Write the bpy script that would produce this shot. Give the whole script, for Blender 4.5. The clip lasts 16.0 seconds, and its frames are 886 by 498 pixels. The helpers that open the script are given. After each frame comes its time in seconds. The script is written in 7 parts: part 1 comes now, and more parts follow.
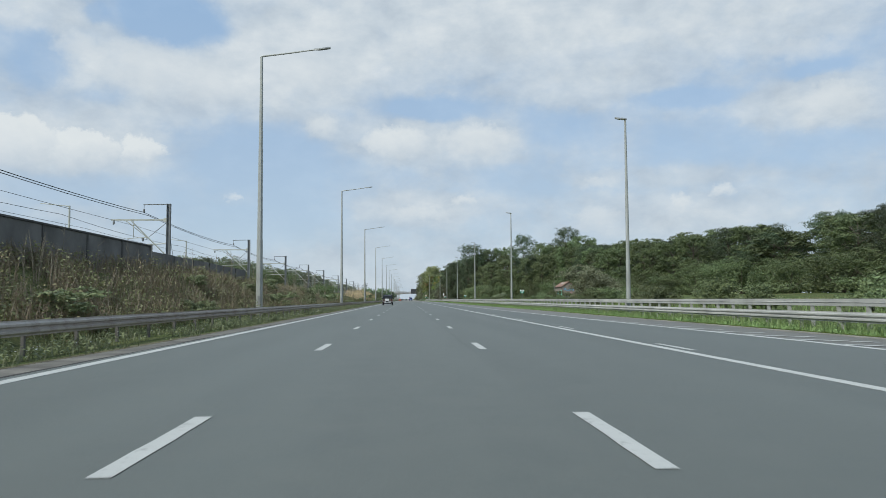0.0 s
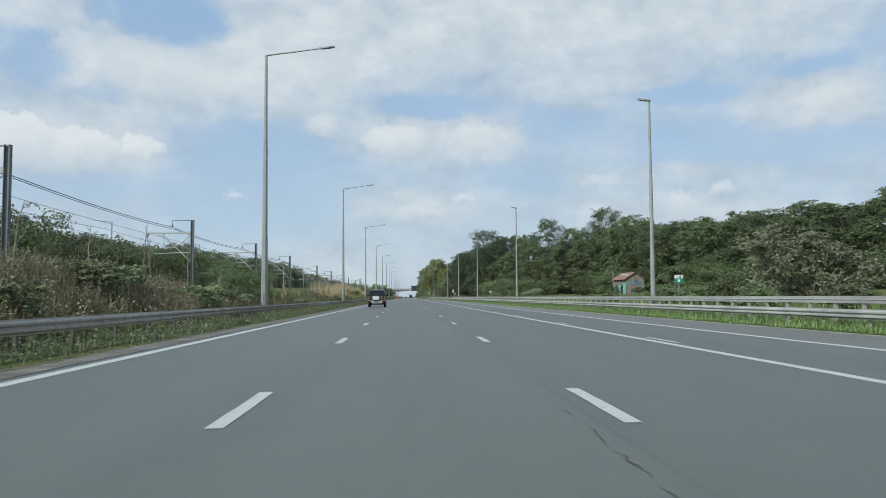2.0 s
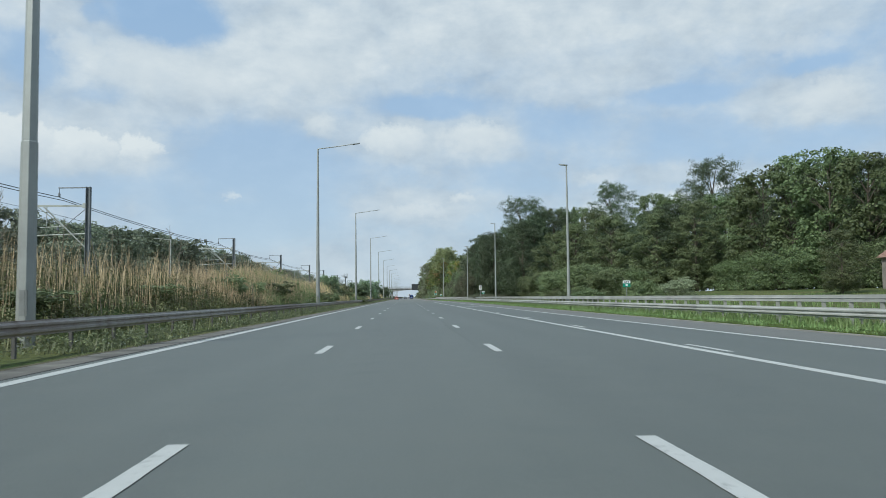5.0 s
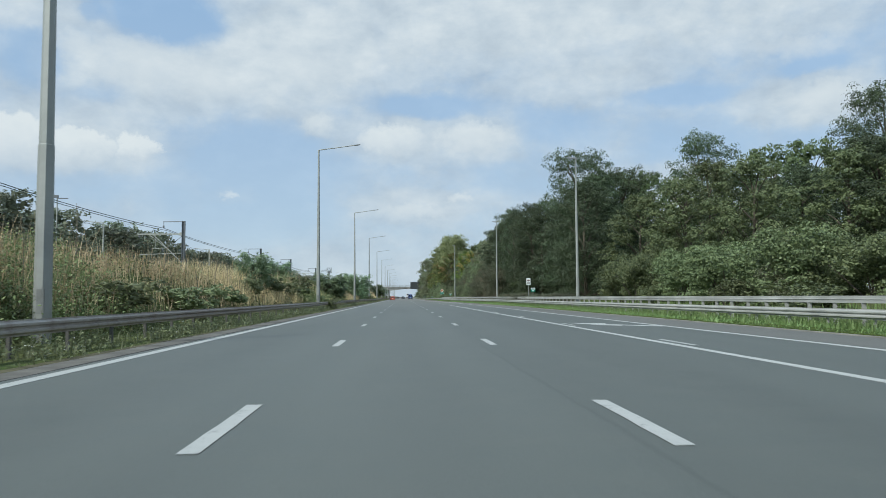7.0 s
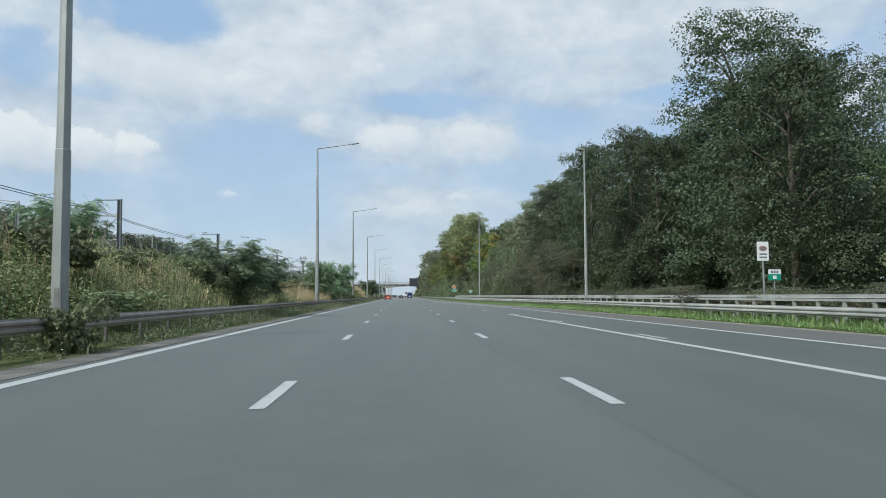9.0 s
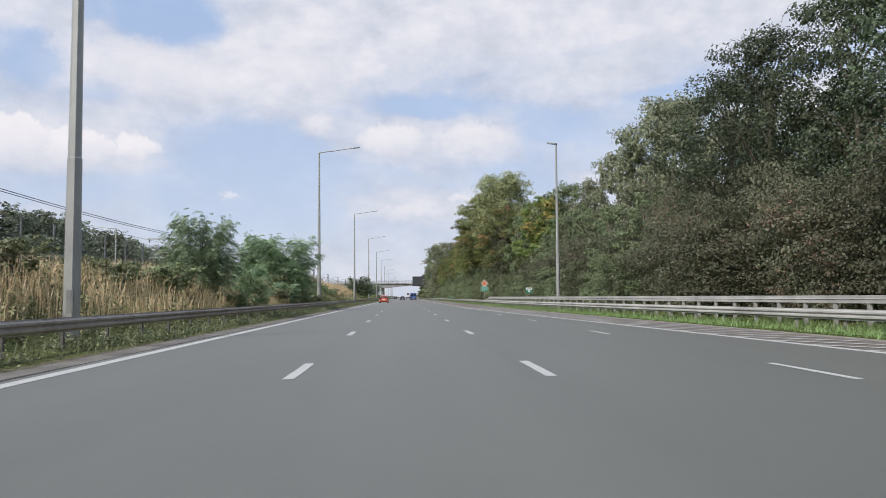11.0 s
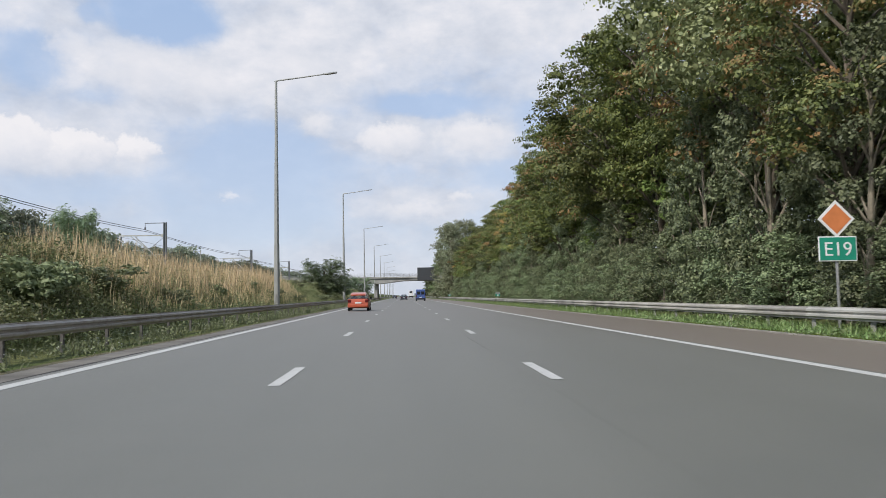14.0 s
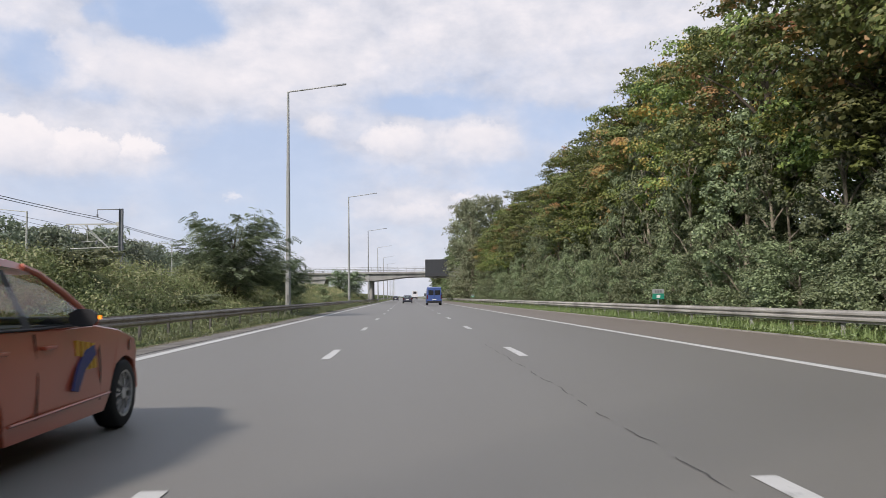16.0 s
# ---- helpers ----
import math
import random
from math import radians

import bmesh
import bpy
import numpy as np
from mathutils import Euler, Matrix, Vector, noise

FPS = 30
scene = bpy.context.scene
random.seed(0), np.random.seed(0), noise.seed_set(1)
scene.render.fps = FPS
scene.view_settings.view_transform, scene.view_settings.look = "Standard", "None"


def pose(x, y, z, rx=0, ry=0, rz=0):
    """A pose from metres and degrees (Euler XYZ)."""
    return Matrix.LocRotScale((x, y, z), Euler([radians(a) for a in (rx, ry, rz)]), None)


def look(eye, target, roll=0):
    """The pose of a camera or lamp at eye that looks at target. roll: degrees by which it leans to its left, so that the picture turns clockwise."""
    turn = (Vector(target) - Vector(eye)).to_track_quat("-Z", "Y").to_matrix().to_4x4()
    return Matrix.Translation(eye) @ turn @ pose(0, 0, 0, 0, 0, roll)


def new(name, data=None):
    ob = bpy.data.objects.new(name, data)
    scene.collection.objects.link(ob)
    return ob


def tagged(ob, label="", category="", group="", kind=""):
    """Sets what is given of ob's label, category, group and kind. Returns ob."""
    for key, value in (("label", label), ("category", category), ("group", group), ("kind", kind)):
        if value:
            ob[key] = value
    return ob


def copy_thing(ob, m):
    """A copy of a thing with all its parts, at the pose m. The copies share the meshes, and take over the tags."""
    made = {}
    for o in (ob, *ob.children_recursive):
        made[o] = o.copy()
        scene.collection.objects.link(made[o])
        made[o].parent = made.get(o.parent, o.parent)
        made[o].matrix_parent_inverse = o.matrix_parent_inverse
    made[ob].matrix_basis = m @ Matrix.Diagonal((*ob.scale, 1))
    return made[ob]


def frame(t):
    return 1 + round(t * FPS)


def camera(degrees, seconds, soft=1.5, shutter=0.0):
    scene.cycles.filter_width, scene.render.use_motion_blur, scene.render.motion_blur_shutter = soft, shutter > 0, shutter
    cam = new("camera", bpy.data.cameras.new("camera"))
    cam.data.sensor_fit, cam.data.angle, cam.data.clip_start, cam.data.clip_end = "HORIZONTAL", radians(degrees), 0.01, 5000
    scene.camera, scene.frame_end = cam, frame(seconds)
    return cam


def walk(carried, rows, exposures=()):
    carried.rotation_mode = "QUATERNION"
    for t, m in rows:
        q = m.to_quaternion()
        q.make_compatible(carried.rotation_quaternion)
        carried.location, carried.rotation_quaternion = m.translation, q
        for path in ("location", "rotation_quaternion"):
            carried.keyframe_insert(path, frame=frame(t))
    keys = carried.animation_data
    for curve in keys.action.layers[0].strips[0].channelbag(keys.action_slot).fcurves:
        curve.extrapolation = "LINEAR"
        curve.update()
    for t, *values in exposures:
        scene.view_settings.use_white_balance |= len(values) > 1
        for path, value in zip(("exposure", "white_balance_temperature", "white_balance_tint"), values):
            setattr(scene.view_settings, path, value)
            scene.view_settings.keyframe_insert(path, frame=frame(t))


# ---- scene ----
cam = camera(59.53, 16.0, 0.5, 0.06)

PATH = [
    (0.0, (0.311, 0.000, 1.151), (0.785, 9.968, 1.795), -0.27),
    (0.5, (0.189, 15.087, 1.151), (0.638, 25.055, 1.813), -0.19),
    (1.0, (0.092, 30.366, 1.151), (0.538, 40.335, 1.796), -0.22),
    (1.5, (0.026, 45.611, 1.151), (0.474, 55.581, 1.784), -0.26),
    (2.0, (0.007, 60.715, 1.151), (0.489, 70.684, 1.765), -0.33),
    (2.5, (0.046, 75.832, 1.151), (0.554, 85.801, 1.755), -0.44),
    (3.0, (0.107, 90.972, 1.151), (0.615, 100.940, 1.763), -0.53),
    (3.5, (0.161, 106.150, 1.151), (0.667, 116.119, 1.752), -0.59),
    (4.0, (0.175, 121.229, 1.151), (0.673, 131.198, 1.754), -0.59),
    (6.5, (-0.061, 196.853, 1.151), (0.446, 206.820, 1.784), -0.4),
    (7.0, (-0.092, 211.814, 1.151), (0.429, 221.781, 1.766), -0.37),
    (7.5, (-0.110, 226.901, 1.151), (0.410, 236.868, 1.770), -0.4),
    (8.0, (-0.165, 241.971, 1.151), (0.364, 251.939, 1.757), -0.42),
    (8.5, (-0.212, 257.055, 1.151), (0.325, 267.022, 1.767), -0.4),
    (9.0, (-0.214, 272.133, 1.151), (0.338, 282.100, 1.748), -0.36),
    (11.5, (-0.023, 346.424, 1.151), (0.504, 356.391, 1.767), -0.44),
    (12.0, (0.018, 361.248, 1.151), (0.551, 371.216, 1.747), -0.53),
    (12.5, (0.046, 375.972, 1.151), (0.568, 385.940, 1.756), -0.68),
    (13.0, (0.078, 390.710, 1.151), (0.618, 400.679, 1.714), -0.82),
    (13.5, (0.074, 405.352, 1.151), (0.607, 415.321, 1.718), -0.93),
    (14.0, (0.028, 419.888, 1.151), (0.544, 429.857, 1.745), -0.98),
    (14.5, (-0.046, 434.394, 1.151), (0.451, 444.364, 1.751), -0.96),
    (15.0, (-0.115, 448.967, 1.151), (0.349, 458.937, 1.778), -0.89),
    (15.5, (-0.157, 463.540, 1.151), (0.304, 473.510, 1.778), -0.81),
    (16.0, (-0.163, 478.007, 1.151), (0.320, 487.977, 1.762), -0.72),
]
walk(cam, [(t, look(eye, target, roll)) for t, eye, target, roll in PATH],
     [(0.0, -0.05, 6150, 5), (4.0, -0.05, 5980, 2), (8.5, 0.0, 5980, 3), (11.5, 0.15, 6450, 17), (12.5, 0.04, 6280, 12), (13.0, 0.10, 6320, 13), (13.5, 0.03, 6170, 10.5), (14.0, 0.14, 6420, 14), (14.5, 0.16, 6480, 15), (15.0, 0.19, 6560, 16), (16.0, 0.21, 6640, 18)])

# ---- world, sun ----
def mathnode(nt, op, a, b=None, c=None):
    n = nt.nodes.new("ShaderNodeMath")
    n.operation = op
    for i, v in enumerate((a, b, c)):
        if v is None:
            continue
        if isinstance(v, (int, float)):
            n.inputs[i].default_value = v
        else:
            nt.links.new(v, n.inputs[i])
    return n.outputs[0]


def vecnode(nt, op, a, b=None):
    n = nt.nodes.new("ShaderNodeVectorMath")
    n.operation = op
    for i, v in enumerate((a, b)):
        if v is None:
            continue
        if isinstance(v, tuple):
            n.inputs[i].default_value = v
        else:
            nt.links.new(v, n.inputs[i])
    return n.outputs["Value"] if op in ("DOT_PRODUCT", "LENGTH") else n.outputs["Vector"]


def mixcol(nt, fac, a, b, mode="MIX"):
    n = nt.nodes.new("ShaderNodeMix")
    n.data_type = "RGBA"
    n.blend_type = mode
    for i, v in ((0, fac), (6, a), (7, b)):
        if isinstance(v, (int, float)):
            n.inputs[i].default_value = v
        elif isinstance(v, tuple):
            n.inputs[i].default_value = (*v, 1)
        else:
            nt.links.new(v, n.inputs[i])
    return n.outputs[2]


def ramp(nt, fac, *stops):
    n = nt.nodes.new("ShaderNodeValToRGB")
    el = n.color_ramp.elements
    while len(el) < len(stops):
        el.new(0.5)
    for e, (p, c) in zip(el, stops):
        e.position = p
        e.color = (*c, 1) if isinstance(c, tuple) else (c, c, c, 1)
    nt.links.new(fac, n.inputs[0])
    return n.outputs[0]


def noisetex(nt, vec, scale, detail=4, rough=0.55, dist=0.0):
    n = nt.nodes.new("ShaderNodeTexNoise")
    n.inputs["Scale"].default_value = scale
    n.inputs["Detail"].default_value = detail
    n.inputs["Roughness"].default_value = rough
    n.inputs["Distortion"].default_value = dist
    if vec is not None:
        nt.links.new(vec, n.inputs["Vector"])
    return n.outputs["Fac"]


SUN_EL, SUN_AZ = 39.0, 227.0      # degrees above the horizon, compass bearing with +y as north
world = bpy.data.worlds.new("sky")
scene.world = world
world.use_nodes = True
wt = world.node_tree
wt.nodes.clear()
sky = wt.nodes.new("ShaderNodeTexSky")
sky.sky_type = "NISHITA"
sky.sun_disc = False
sky.sun_elevation = radians(SUN_EL)
sky.sun_rotation = radians(SUN_AZ)
sky.air_density, sky.dust_density, sky.ozone_density = 1.0, 0.6, 1.4
tc = wt.nodes.new("ShaderNodeTexCoord")
way = tc.outputs["Generated"]
sep = wt.nodes.new("ShaderNodeSeparateXYZ")
wt.links.new(way, sep.inputs[0])
# flat cloud deck: the direction laid on a plane overhead
up = mathnode(wt, "ADD", mathnode(wt, "MAXIMUM", sep.outputs[2], 0.0), 0.16)
cx = mathnode(wt, "DIVIDE", sep.outputs[0], up)
cy = mathnode(wt, "DIVIDE", sep.outputs[1], up)
deck = wt.nodes.new("ShaderNodeCombineXYZ")
wt.links.new(cx, deck.inputs[0])
wt.links.new(cy, deck.inputs[1])
deckv = deck.outputs[0]
big = mathnode(wt, "ADD", mathnode(wt, "MULTIPLY", noisetex(wt, deckv, 0.9, 4, 0.5, 0.2), 0.5), 0.25)
# azimuth and height in degrees, for the large clouds that can be told apart
az = mathnode(wt, "MULTIPLY", mathnode(wt, "ARCTAN2", sep.outputs[0], sep.outputs[1]), 57.2958)
el = mathnode(wt, "MULTIPLY", mathnode(wt, "ARCSINE", sep.outputs[2]), 57.2958)
polar = wt.nodes.new("ShaderNodeCombineXYZ")
wt.links.new(az, polar.inputs[0])
wt.links.new(el, polar.inputs[1])
# edges of the clouds are frayed by noise on the angles
fray = wt.nodes.new("ShaderNodeTexNoise")
fray.inputs["Scale"].default_value = 0.34
fray.inputs["Detail"].default_value = 7
fray.inputs["Roughness"].default_value = 0.62
wt.links.new(polar.outputs[0], fray.inputs["Vector"])
wob = vecnode(wt, "MULTIPLY", vecnode(wt, "SUBTRACT", fray.outputs["Color"], (0.5, 0.5, 0.5)), (2.4, 1.6, 0.0))
pol = vecnode(wt, "ADD", polar.outputs[0], wob)
CLOUDS = [  # azimuth, height, half width, half height, weight
    (-23.4, 10.5, 6.1, 2.2, 0.45), (-18.2, 15.6, 6.3, 2.8, 0.5), (-8.8, 16.0, 5.3, 2.9, 0.45), (-0.9, 20.0, 12.6, 3.8, 0.5), (21.3, 19.6, 12.7, 3.1, 0.5),
    (1.9, 11.7, 6.9, 1.7, 0.45), (-6.3, 12.6, 1.2, 0.9, 0.4), (13.5, 15.4, 5.7, 1.6, 0.35), (28.7, 12.9, 4.2, 1.6, 0.5), (18.4, 8.7, 6.4, 0.7, 0.22),
    (1.1, 6.7, 4.4, 1.2, 0.4), (17.9, 6.0, 6.8, 1.6, 0.3), (-26.3, 19.0, 4.6, 1.4, 0.4), (-11.8, 7.4, 1.6, 0.7, 0.25), (0.0, 1.5, 30.0, 2.2, 0.15),
]
HOLES = [
    (-16.7, 19.0, 3.4, 1.7, 0.95), (-25.2, 15.7, 1.7, 1.8, 0.5), (-21.0, 13.9, 1.8, 0.8, 0.4), (-10.3, 10.0, 6.0, 2.3, 0.5), (2.1, 13.9, 3.4, 0.8, 0.6),
    (-21.7, 19.0, 0.9, 0.7, 0.4), (11.4, 12.4, 2.9, 1.3, 0.35), (20.6, 14.1, 3.1, 0.7, 0.6), (28.8, 15.1, 1.9, 0.5, 0.5), (20.9, 10.7, 3.8, 1.6, 0.33),
    (28.3, 10.0, 4.6, 1.0, 0.35), (-11.0, 5.9, 5.9, 2.2, 0.45), (8.8, 8.7, 3.3, 1.2, 0.3), (-22.1, 7.6, 6.1, 1.1, 0.3),
]
puff = noisetex(wt, vecnode(wt, "MULTIPLY", polar.outputs[0], (1.0, 1.35, 1.0)), 0.45, 7, 0.58, 0.0)
cover = mathnode(wt, "ADD", big, mathnode(wt, "MULTIPLY", mathnode(wt, "SUBTRACT", puff, 0.5), 0.70))
for sign, rows in ((1, CLOUDS), (-1, HOLES)):
    for a, e, w, h, k in rows:
        v = vecnode(wt, "MULTIPLY", vecnode(wt, "SUBTRACT", pol, (a, e, 0.0)), (1 / w, 1 / h, 0.0))
        q = vecnode(wt, "DOT_PRODUCT", v, v)
        g = mathnode(wt, "EXPONENT", mathnode(wt, "MULTIPLY", mathnode(wt, "MULTIPLY", q, q), -0.7))
        cover = mathnode(wt, "ADD", cover, mathnode(wt, "MULTIPLY", g, sign * k))
mask = ramp(wt, cover, (0.10, 0.22), (0.42, 0.45), (0.66, 0.80), (1.0, 1.0))
shade = noisetex(wt, vecnode(wt, "MULTIPLY", polar.outputs[0], (1.0, 1.7, 1.0)), 0.24, 7, 0.58, 0.1)
cloudcol = ramp(wt, mathnode(wt, "ADD", mathnode(wt, "MULTIPLY", shade, 0.75), mathnode(wt, "MULTIPLY", cover, 0.22)),
                (0.34, (0.47, 0.52, 0.59)), (0.55, (0.61, 0.65, 0.70)), (0.76, (0.76, 0.77, 0.785)))
deep = ramp(wt, mathnode(wt, "DIVIDE", el, 30.0), (0.05, (0.56, 0.66, 0.79)), (0.4, (0.44, 0.58, 0.785)), (0.75, (0.33, 0.51, 0.78)))
blue = mixcol(wt, 0.78, vecnode(wt, "MULTIPLY", sky.outputs[0], (0.10, 0.10, 0.10)), deep)
skycol = mixcol(wt, mask, blue, cloudcol)
# heaped clouds with crisp tops and greyer bases
CUMULUS = [  # azimuth, height, half width, half height, weight
    (-26.5, 10.1, 3.2, 2.1, 2.2), (-22.8, 10.0, 2.9, 1.6, 2.0), (-18.7, 10.3, 1.7, 1.0, 1.3), (-22.8, 16.7, 1.8, 1.1, 0.4), (-18.3, 15.7, 3.4, 2.3, 0.5), (-14.5, 15.1, 3.0, 2.0, 0.4),
    (-7.1, 16.5, 3.0, 1.9, 0.35), (-6.2, 12.6, 1.3, 0.8, 0.4), (-0.8, 11.5, 2.7, 1.3, 1.0), (5.4, 11.6, 3.3, 1.3, 0.8), (30.1, 13.0, 2.2, 1.3, 0.6), (28.0, 16.4, 3.2, 0.8, 0.3),
    (20.0, 6.8, 0.9, 0.6, 0.45), (22.7, 7.4, 0.9, 0.5, 0.45), (14.0, 5.9, 2.2, 0.7, 0.35), (14.0, 8.4, 1.4, 0.5, 0.3), (4.3, 7.2, 1.1, 0.5, 0.4), (1.1, 6.3, 3.0, 0.6, 0.35), (-12.4, 7.4, 0.8, 0.35, 0.35),
]
lump = wt.nodes.new("ShaderNodeTexNoise")
lump.inputs["Scale"].default_value = 1.0
lump.inputs["Detail"].default_value = 6
lump.inputs["Roughness"].default_value = 0.62
wt.links.new(polar.outputs[0], lump.inputs["Vector"])
lumpv = vecnode(wt, "MULTIPLY", vecnode(wt, "SUBTRACT", lump.outputs["Color"], (0.5, 0.5, 0.5)), (2.4, 1.7, 0.0))


def heap(shift):
    """How deep a direction lies inside the heaped clouds, with the look shifted by some degrees."""
    at = vecnode(wt, "ADD", vecnode(wt, "ADD", polar.outputs[0], lumpv), shift)
    best = None
    for a, e, w, h, k in CUMULUS:
        v = vecnode(wt, "MULTIPLY", vecnode(wt, "SUBTRACT", at, (a, e, 0.0)), (1 / w, 1 / h, 0.0))
        d = mathnode(wt, "MULTIPLY", mathnode(wt, "SUBTRACT", 1.0, vecnode(wt, "DOT_PRODUCT", v, v)), k)
        best = d if best is None else mathnode(wt, "SMOOTH_MAX", best, d, 0.15)
    return best


inside = heap((0.0, 0.0, 0.0))
above = heap((-0.35, 0.75, 0.0))
lit = mathnode(wt, "SUBTRACT", inside, above)
heapcol = ramp(wt, mathnode(wt, "ADD", mathnode(wt, "MULTIPLY", lit, 0.30), 0.46), (0.12, (0.56, 0.60, 0.655)), (0.5, (0.72, 0.735, 0.755)), (0.85, (0.84, 0.83, 0.815)))
crisp = mathnode(wt, "MULTIPLY", ramp(wt, inside, (0.0, 0.0), (0.55, 1.0)), ramp(wt, mathnode(wt, "ADD", mathnode(wt, "MULTIPLY", lit, 0.35), 0.5), (0.1, 0.14), (0.6, 0.74)))
skycol = mixcol(wt, crisp, skycol, heapcol)
bg = wt.nodes.new("ShaderNodeBackground")
bg.inputs["Strength"].default_value = 1.0
wt.links.new(skycol, bg.inputs[0])
wo = wt.nodes.new("ShaderNodeOutputWorld")
wt.links.new(bg.outputs[0], wo.inputs[0])

sun = new("sun", bpy.data.lights.new("sun", "SUN"))
sun.data.energy, sun.data.angle, sun.data.color = 3.5, radians(6.5), (1.0, 0.955, 0.88)
sa, se = radians(SUN_AZ), radians(SUN_EL)
sun.matrix_world = look((0, 0, 0), (-math.sin(sa) * math.cos(se), -math.cos(sa) * math.cos(se), -math.sin(se)))


# ---- materials ----
def material(name, rough=0.8, metal=0.0, spec=0.3):
    m = bpy.data.materials.new(name)
    m.use_nodes = True
    b = m.node_tree.nodes["Principled BSDF"]
    b.inputs["Roughness"].default_value = rough
    b.inputs["Metallic"].default_value = metal
    b.inputs["Specular IOR Level"].default_value = spec
    return m, m.node_tree, b


def coords(nt, scale=(1, 1, 1), kind="Object"):
    t = nt.nodes.new("ShaderNodeTexCoord")
    mp = nt.nodes.new("ShaderNodeMapping")
    mp.inputs["Scale"].default_value = scale
    nt.links.new(t.outputs[kind], mp.inputs[0])
    return mp.outputs[0]


def bump(nt, bsdf, height, strength=0.3, dist=0.02):
    n = nt.nodes.new("ShaderNodeBump")
    n.inputs["Strength"].default_value = strength
    n.inputs["Distance"].default_value = dist
    nt.links.new(height, n.inputs["Height"])
    nt.links.new(n.outputs[0], bsdf.inputs["Normal"])


def simple(name, col, rough=0.6, metal=0.0, var=0.25, scale=3.0, spec=0.4, dirt=None, bumpy=0.0):
    """Base colour with broad stains and fine grain."""
    m, nt, b = material(name, rough, metal, spec)
    v = coords(nt)
    n1 = noisetex(nt, v, scale, 5)
    n2 = noisetex(nt, v, scale * 14, 3)
    dark = tuple(c * (1 - var) for c in col)
    lite = tuple(min(1, c * (1 + var * 0.6)) for c in col)
    c = mixcol(nt, ramp(nt, n1, (0.3, 0.0), (0.7, 1.0)), dark, lite)
    c = mixcol(nt, mathnode(nt, "MULTIPLY", n2, 0.25), c, dirt or dark)
    nt.links.new(c, b.inputs["Base Color"])
    if bumpy:
        bump(nt, b, n2, bumpy)
    return m


def asphalt_material(name, base, tone, lanes=True, later=None):
    m, nt, b = material(name, 0.56, 0, 0.5)
    v = coords(nt)
    broad = noisetex(nt, coords(nt, (0.35, 0.03, 1)), 1.0, 5, 0.6)
    mid = noisetex(nt, v, 1.3, 5, 0.6)
    fine = noisetex(nt, v, 55.0, 3, 0.7)
    grit = noisetex(nt, v, 14.0, 4, 0.7)
    c = mixcol(nt, ramp(nt, broad, (0.3, 0.0), (0.7, 1.0)), tuple(x * 0.82 for x in base), tuple(x * 1.13 for x in base))
    c = mixcol(nt, mathnode(nt, "MULTIPLY", ramp(nt, mid, (0.35, 0.0), (0.7, 1.0)), 0.6), c, tone)
    c = mixcol(nt, mathnode(nt, "MULTIPLY", ramp(nt, fine, (0.35, 1.0), (0.6, 0.0)), 0.35), c, tuple(x * 0.45 for x in base))
    c = mixcol(nt, mathnode(nt, "MULTIPLY", ramp(nt, grit, (0.55, 0.0), (0.72, 1.0)), 0.3), c, tuple(x * 1.5 for x in base))
    if lanes:
        # polished wheel tracks and an oil band in the middle of each lane
        s = nt.nodes.new("ShaderNodeSeparateXYZ")
        nt.links.new(v, s.inputs[0])
        ph = mathnode(nt, "MULTIPLY", mathnode(nt, "ADD", s.outputs[0], 1.68), 2 * math.pi / 1.875)
        track = mathnode(nt, "MULTIPLY", mathnode(nt, "ADD", mathnode(nt, "COSINE", ph), 1.0), 0.5)
        c = mixcol(nt, mathnode(nt, "MULTIPLY", mathnode(nt, "MULTIPLY", track, broad), 0.24), c, tuple(x * 0.62 for x in base))
        # sealed cracks: thin lines that wander along the lane
        w = mathnode(nt, "MULTIPLY", mathnode(nt, "SUBTRACT", noisetex(nt, coords(nt, (0.0, 0.05, 0.0)), 1.0, 5, 0.65), 0.5), 0.6)
        off = mathnode(nt, "ABSOLUTE", mathnode(nt, "SUBTRACT", mathnode(nt, "SUBTRACT", s.outputs[0], 1.78), w))
        on = ramp(nt, noisetex(nt, coords(nt, (0.0, 0.035, 0.0)), 1.0, 2), (0.42, 0.0), (0.52, 1.0))
        lane = ramp(nt, mathnode(nt, "ADD", mathnode(nt, "MULTIPLY", mathnode(nt, "SUBTRACT", mathnode(nt, "SUBTRACT", s.outputs[0], 1.78), w), 2.0), mid), (0.4, 0.0), (0.6, 1.0))
        c = mixcol(nt, mathnode(nt, "MULTIPLY", lane, 0.10), c, tuple(x * 0.6 for x in base))
        crack = mathnode(nt, "MULTIPLY", ramp(nt, mathnode(nt, "ADD", off, mathnode(nt, "MULTIPLY", grit, 0.06)), (0.025, 1.0), (0.085, 0.0)), on)
        c = mixcol(nt, mathnode(nt, "MULTIPLY", crack, 0.35), c, tuple(x * 0.4 for x in base))
    # the surface grows paler past the end of the slip lane
    s2 = nt.nodes.new("ShaderNodeSeparateXYZ")
    nt.links.new(v, s2.inputs[0])
    past_slip = ramp(nt, mathnode(nt, "MULTIPLY", mathnode(nt, "ADD", s2.outputs[1], mathnode(nt, "MULTIPLY", broad, 40.0)), 0.001), (0.305, 0.0), (0.375, 1.0))
    c = mixcol(nt, mathnode(nt, "MULTIPLY", past_slip, 0.75 if later else 0.36), c, later or tuple(min(1, x * k) for x, k in zip(tone, (1.42, 1.29, 1.24))))
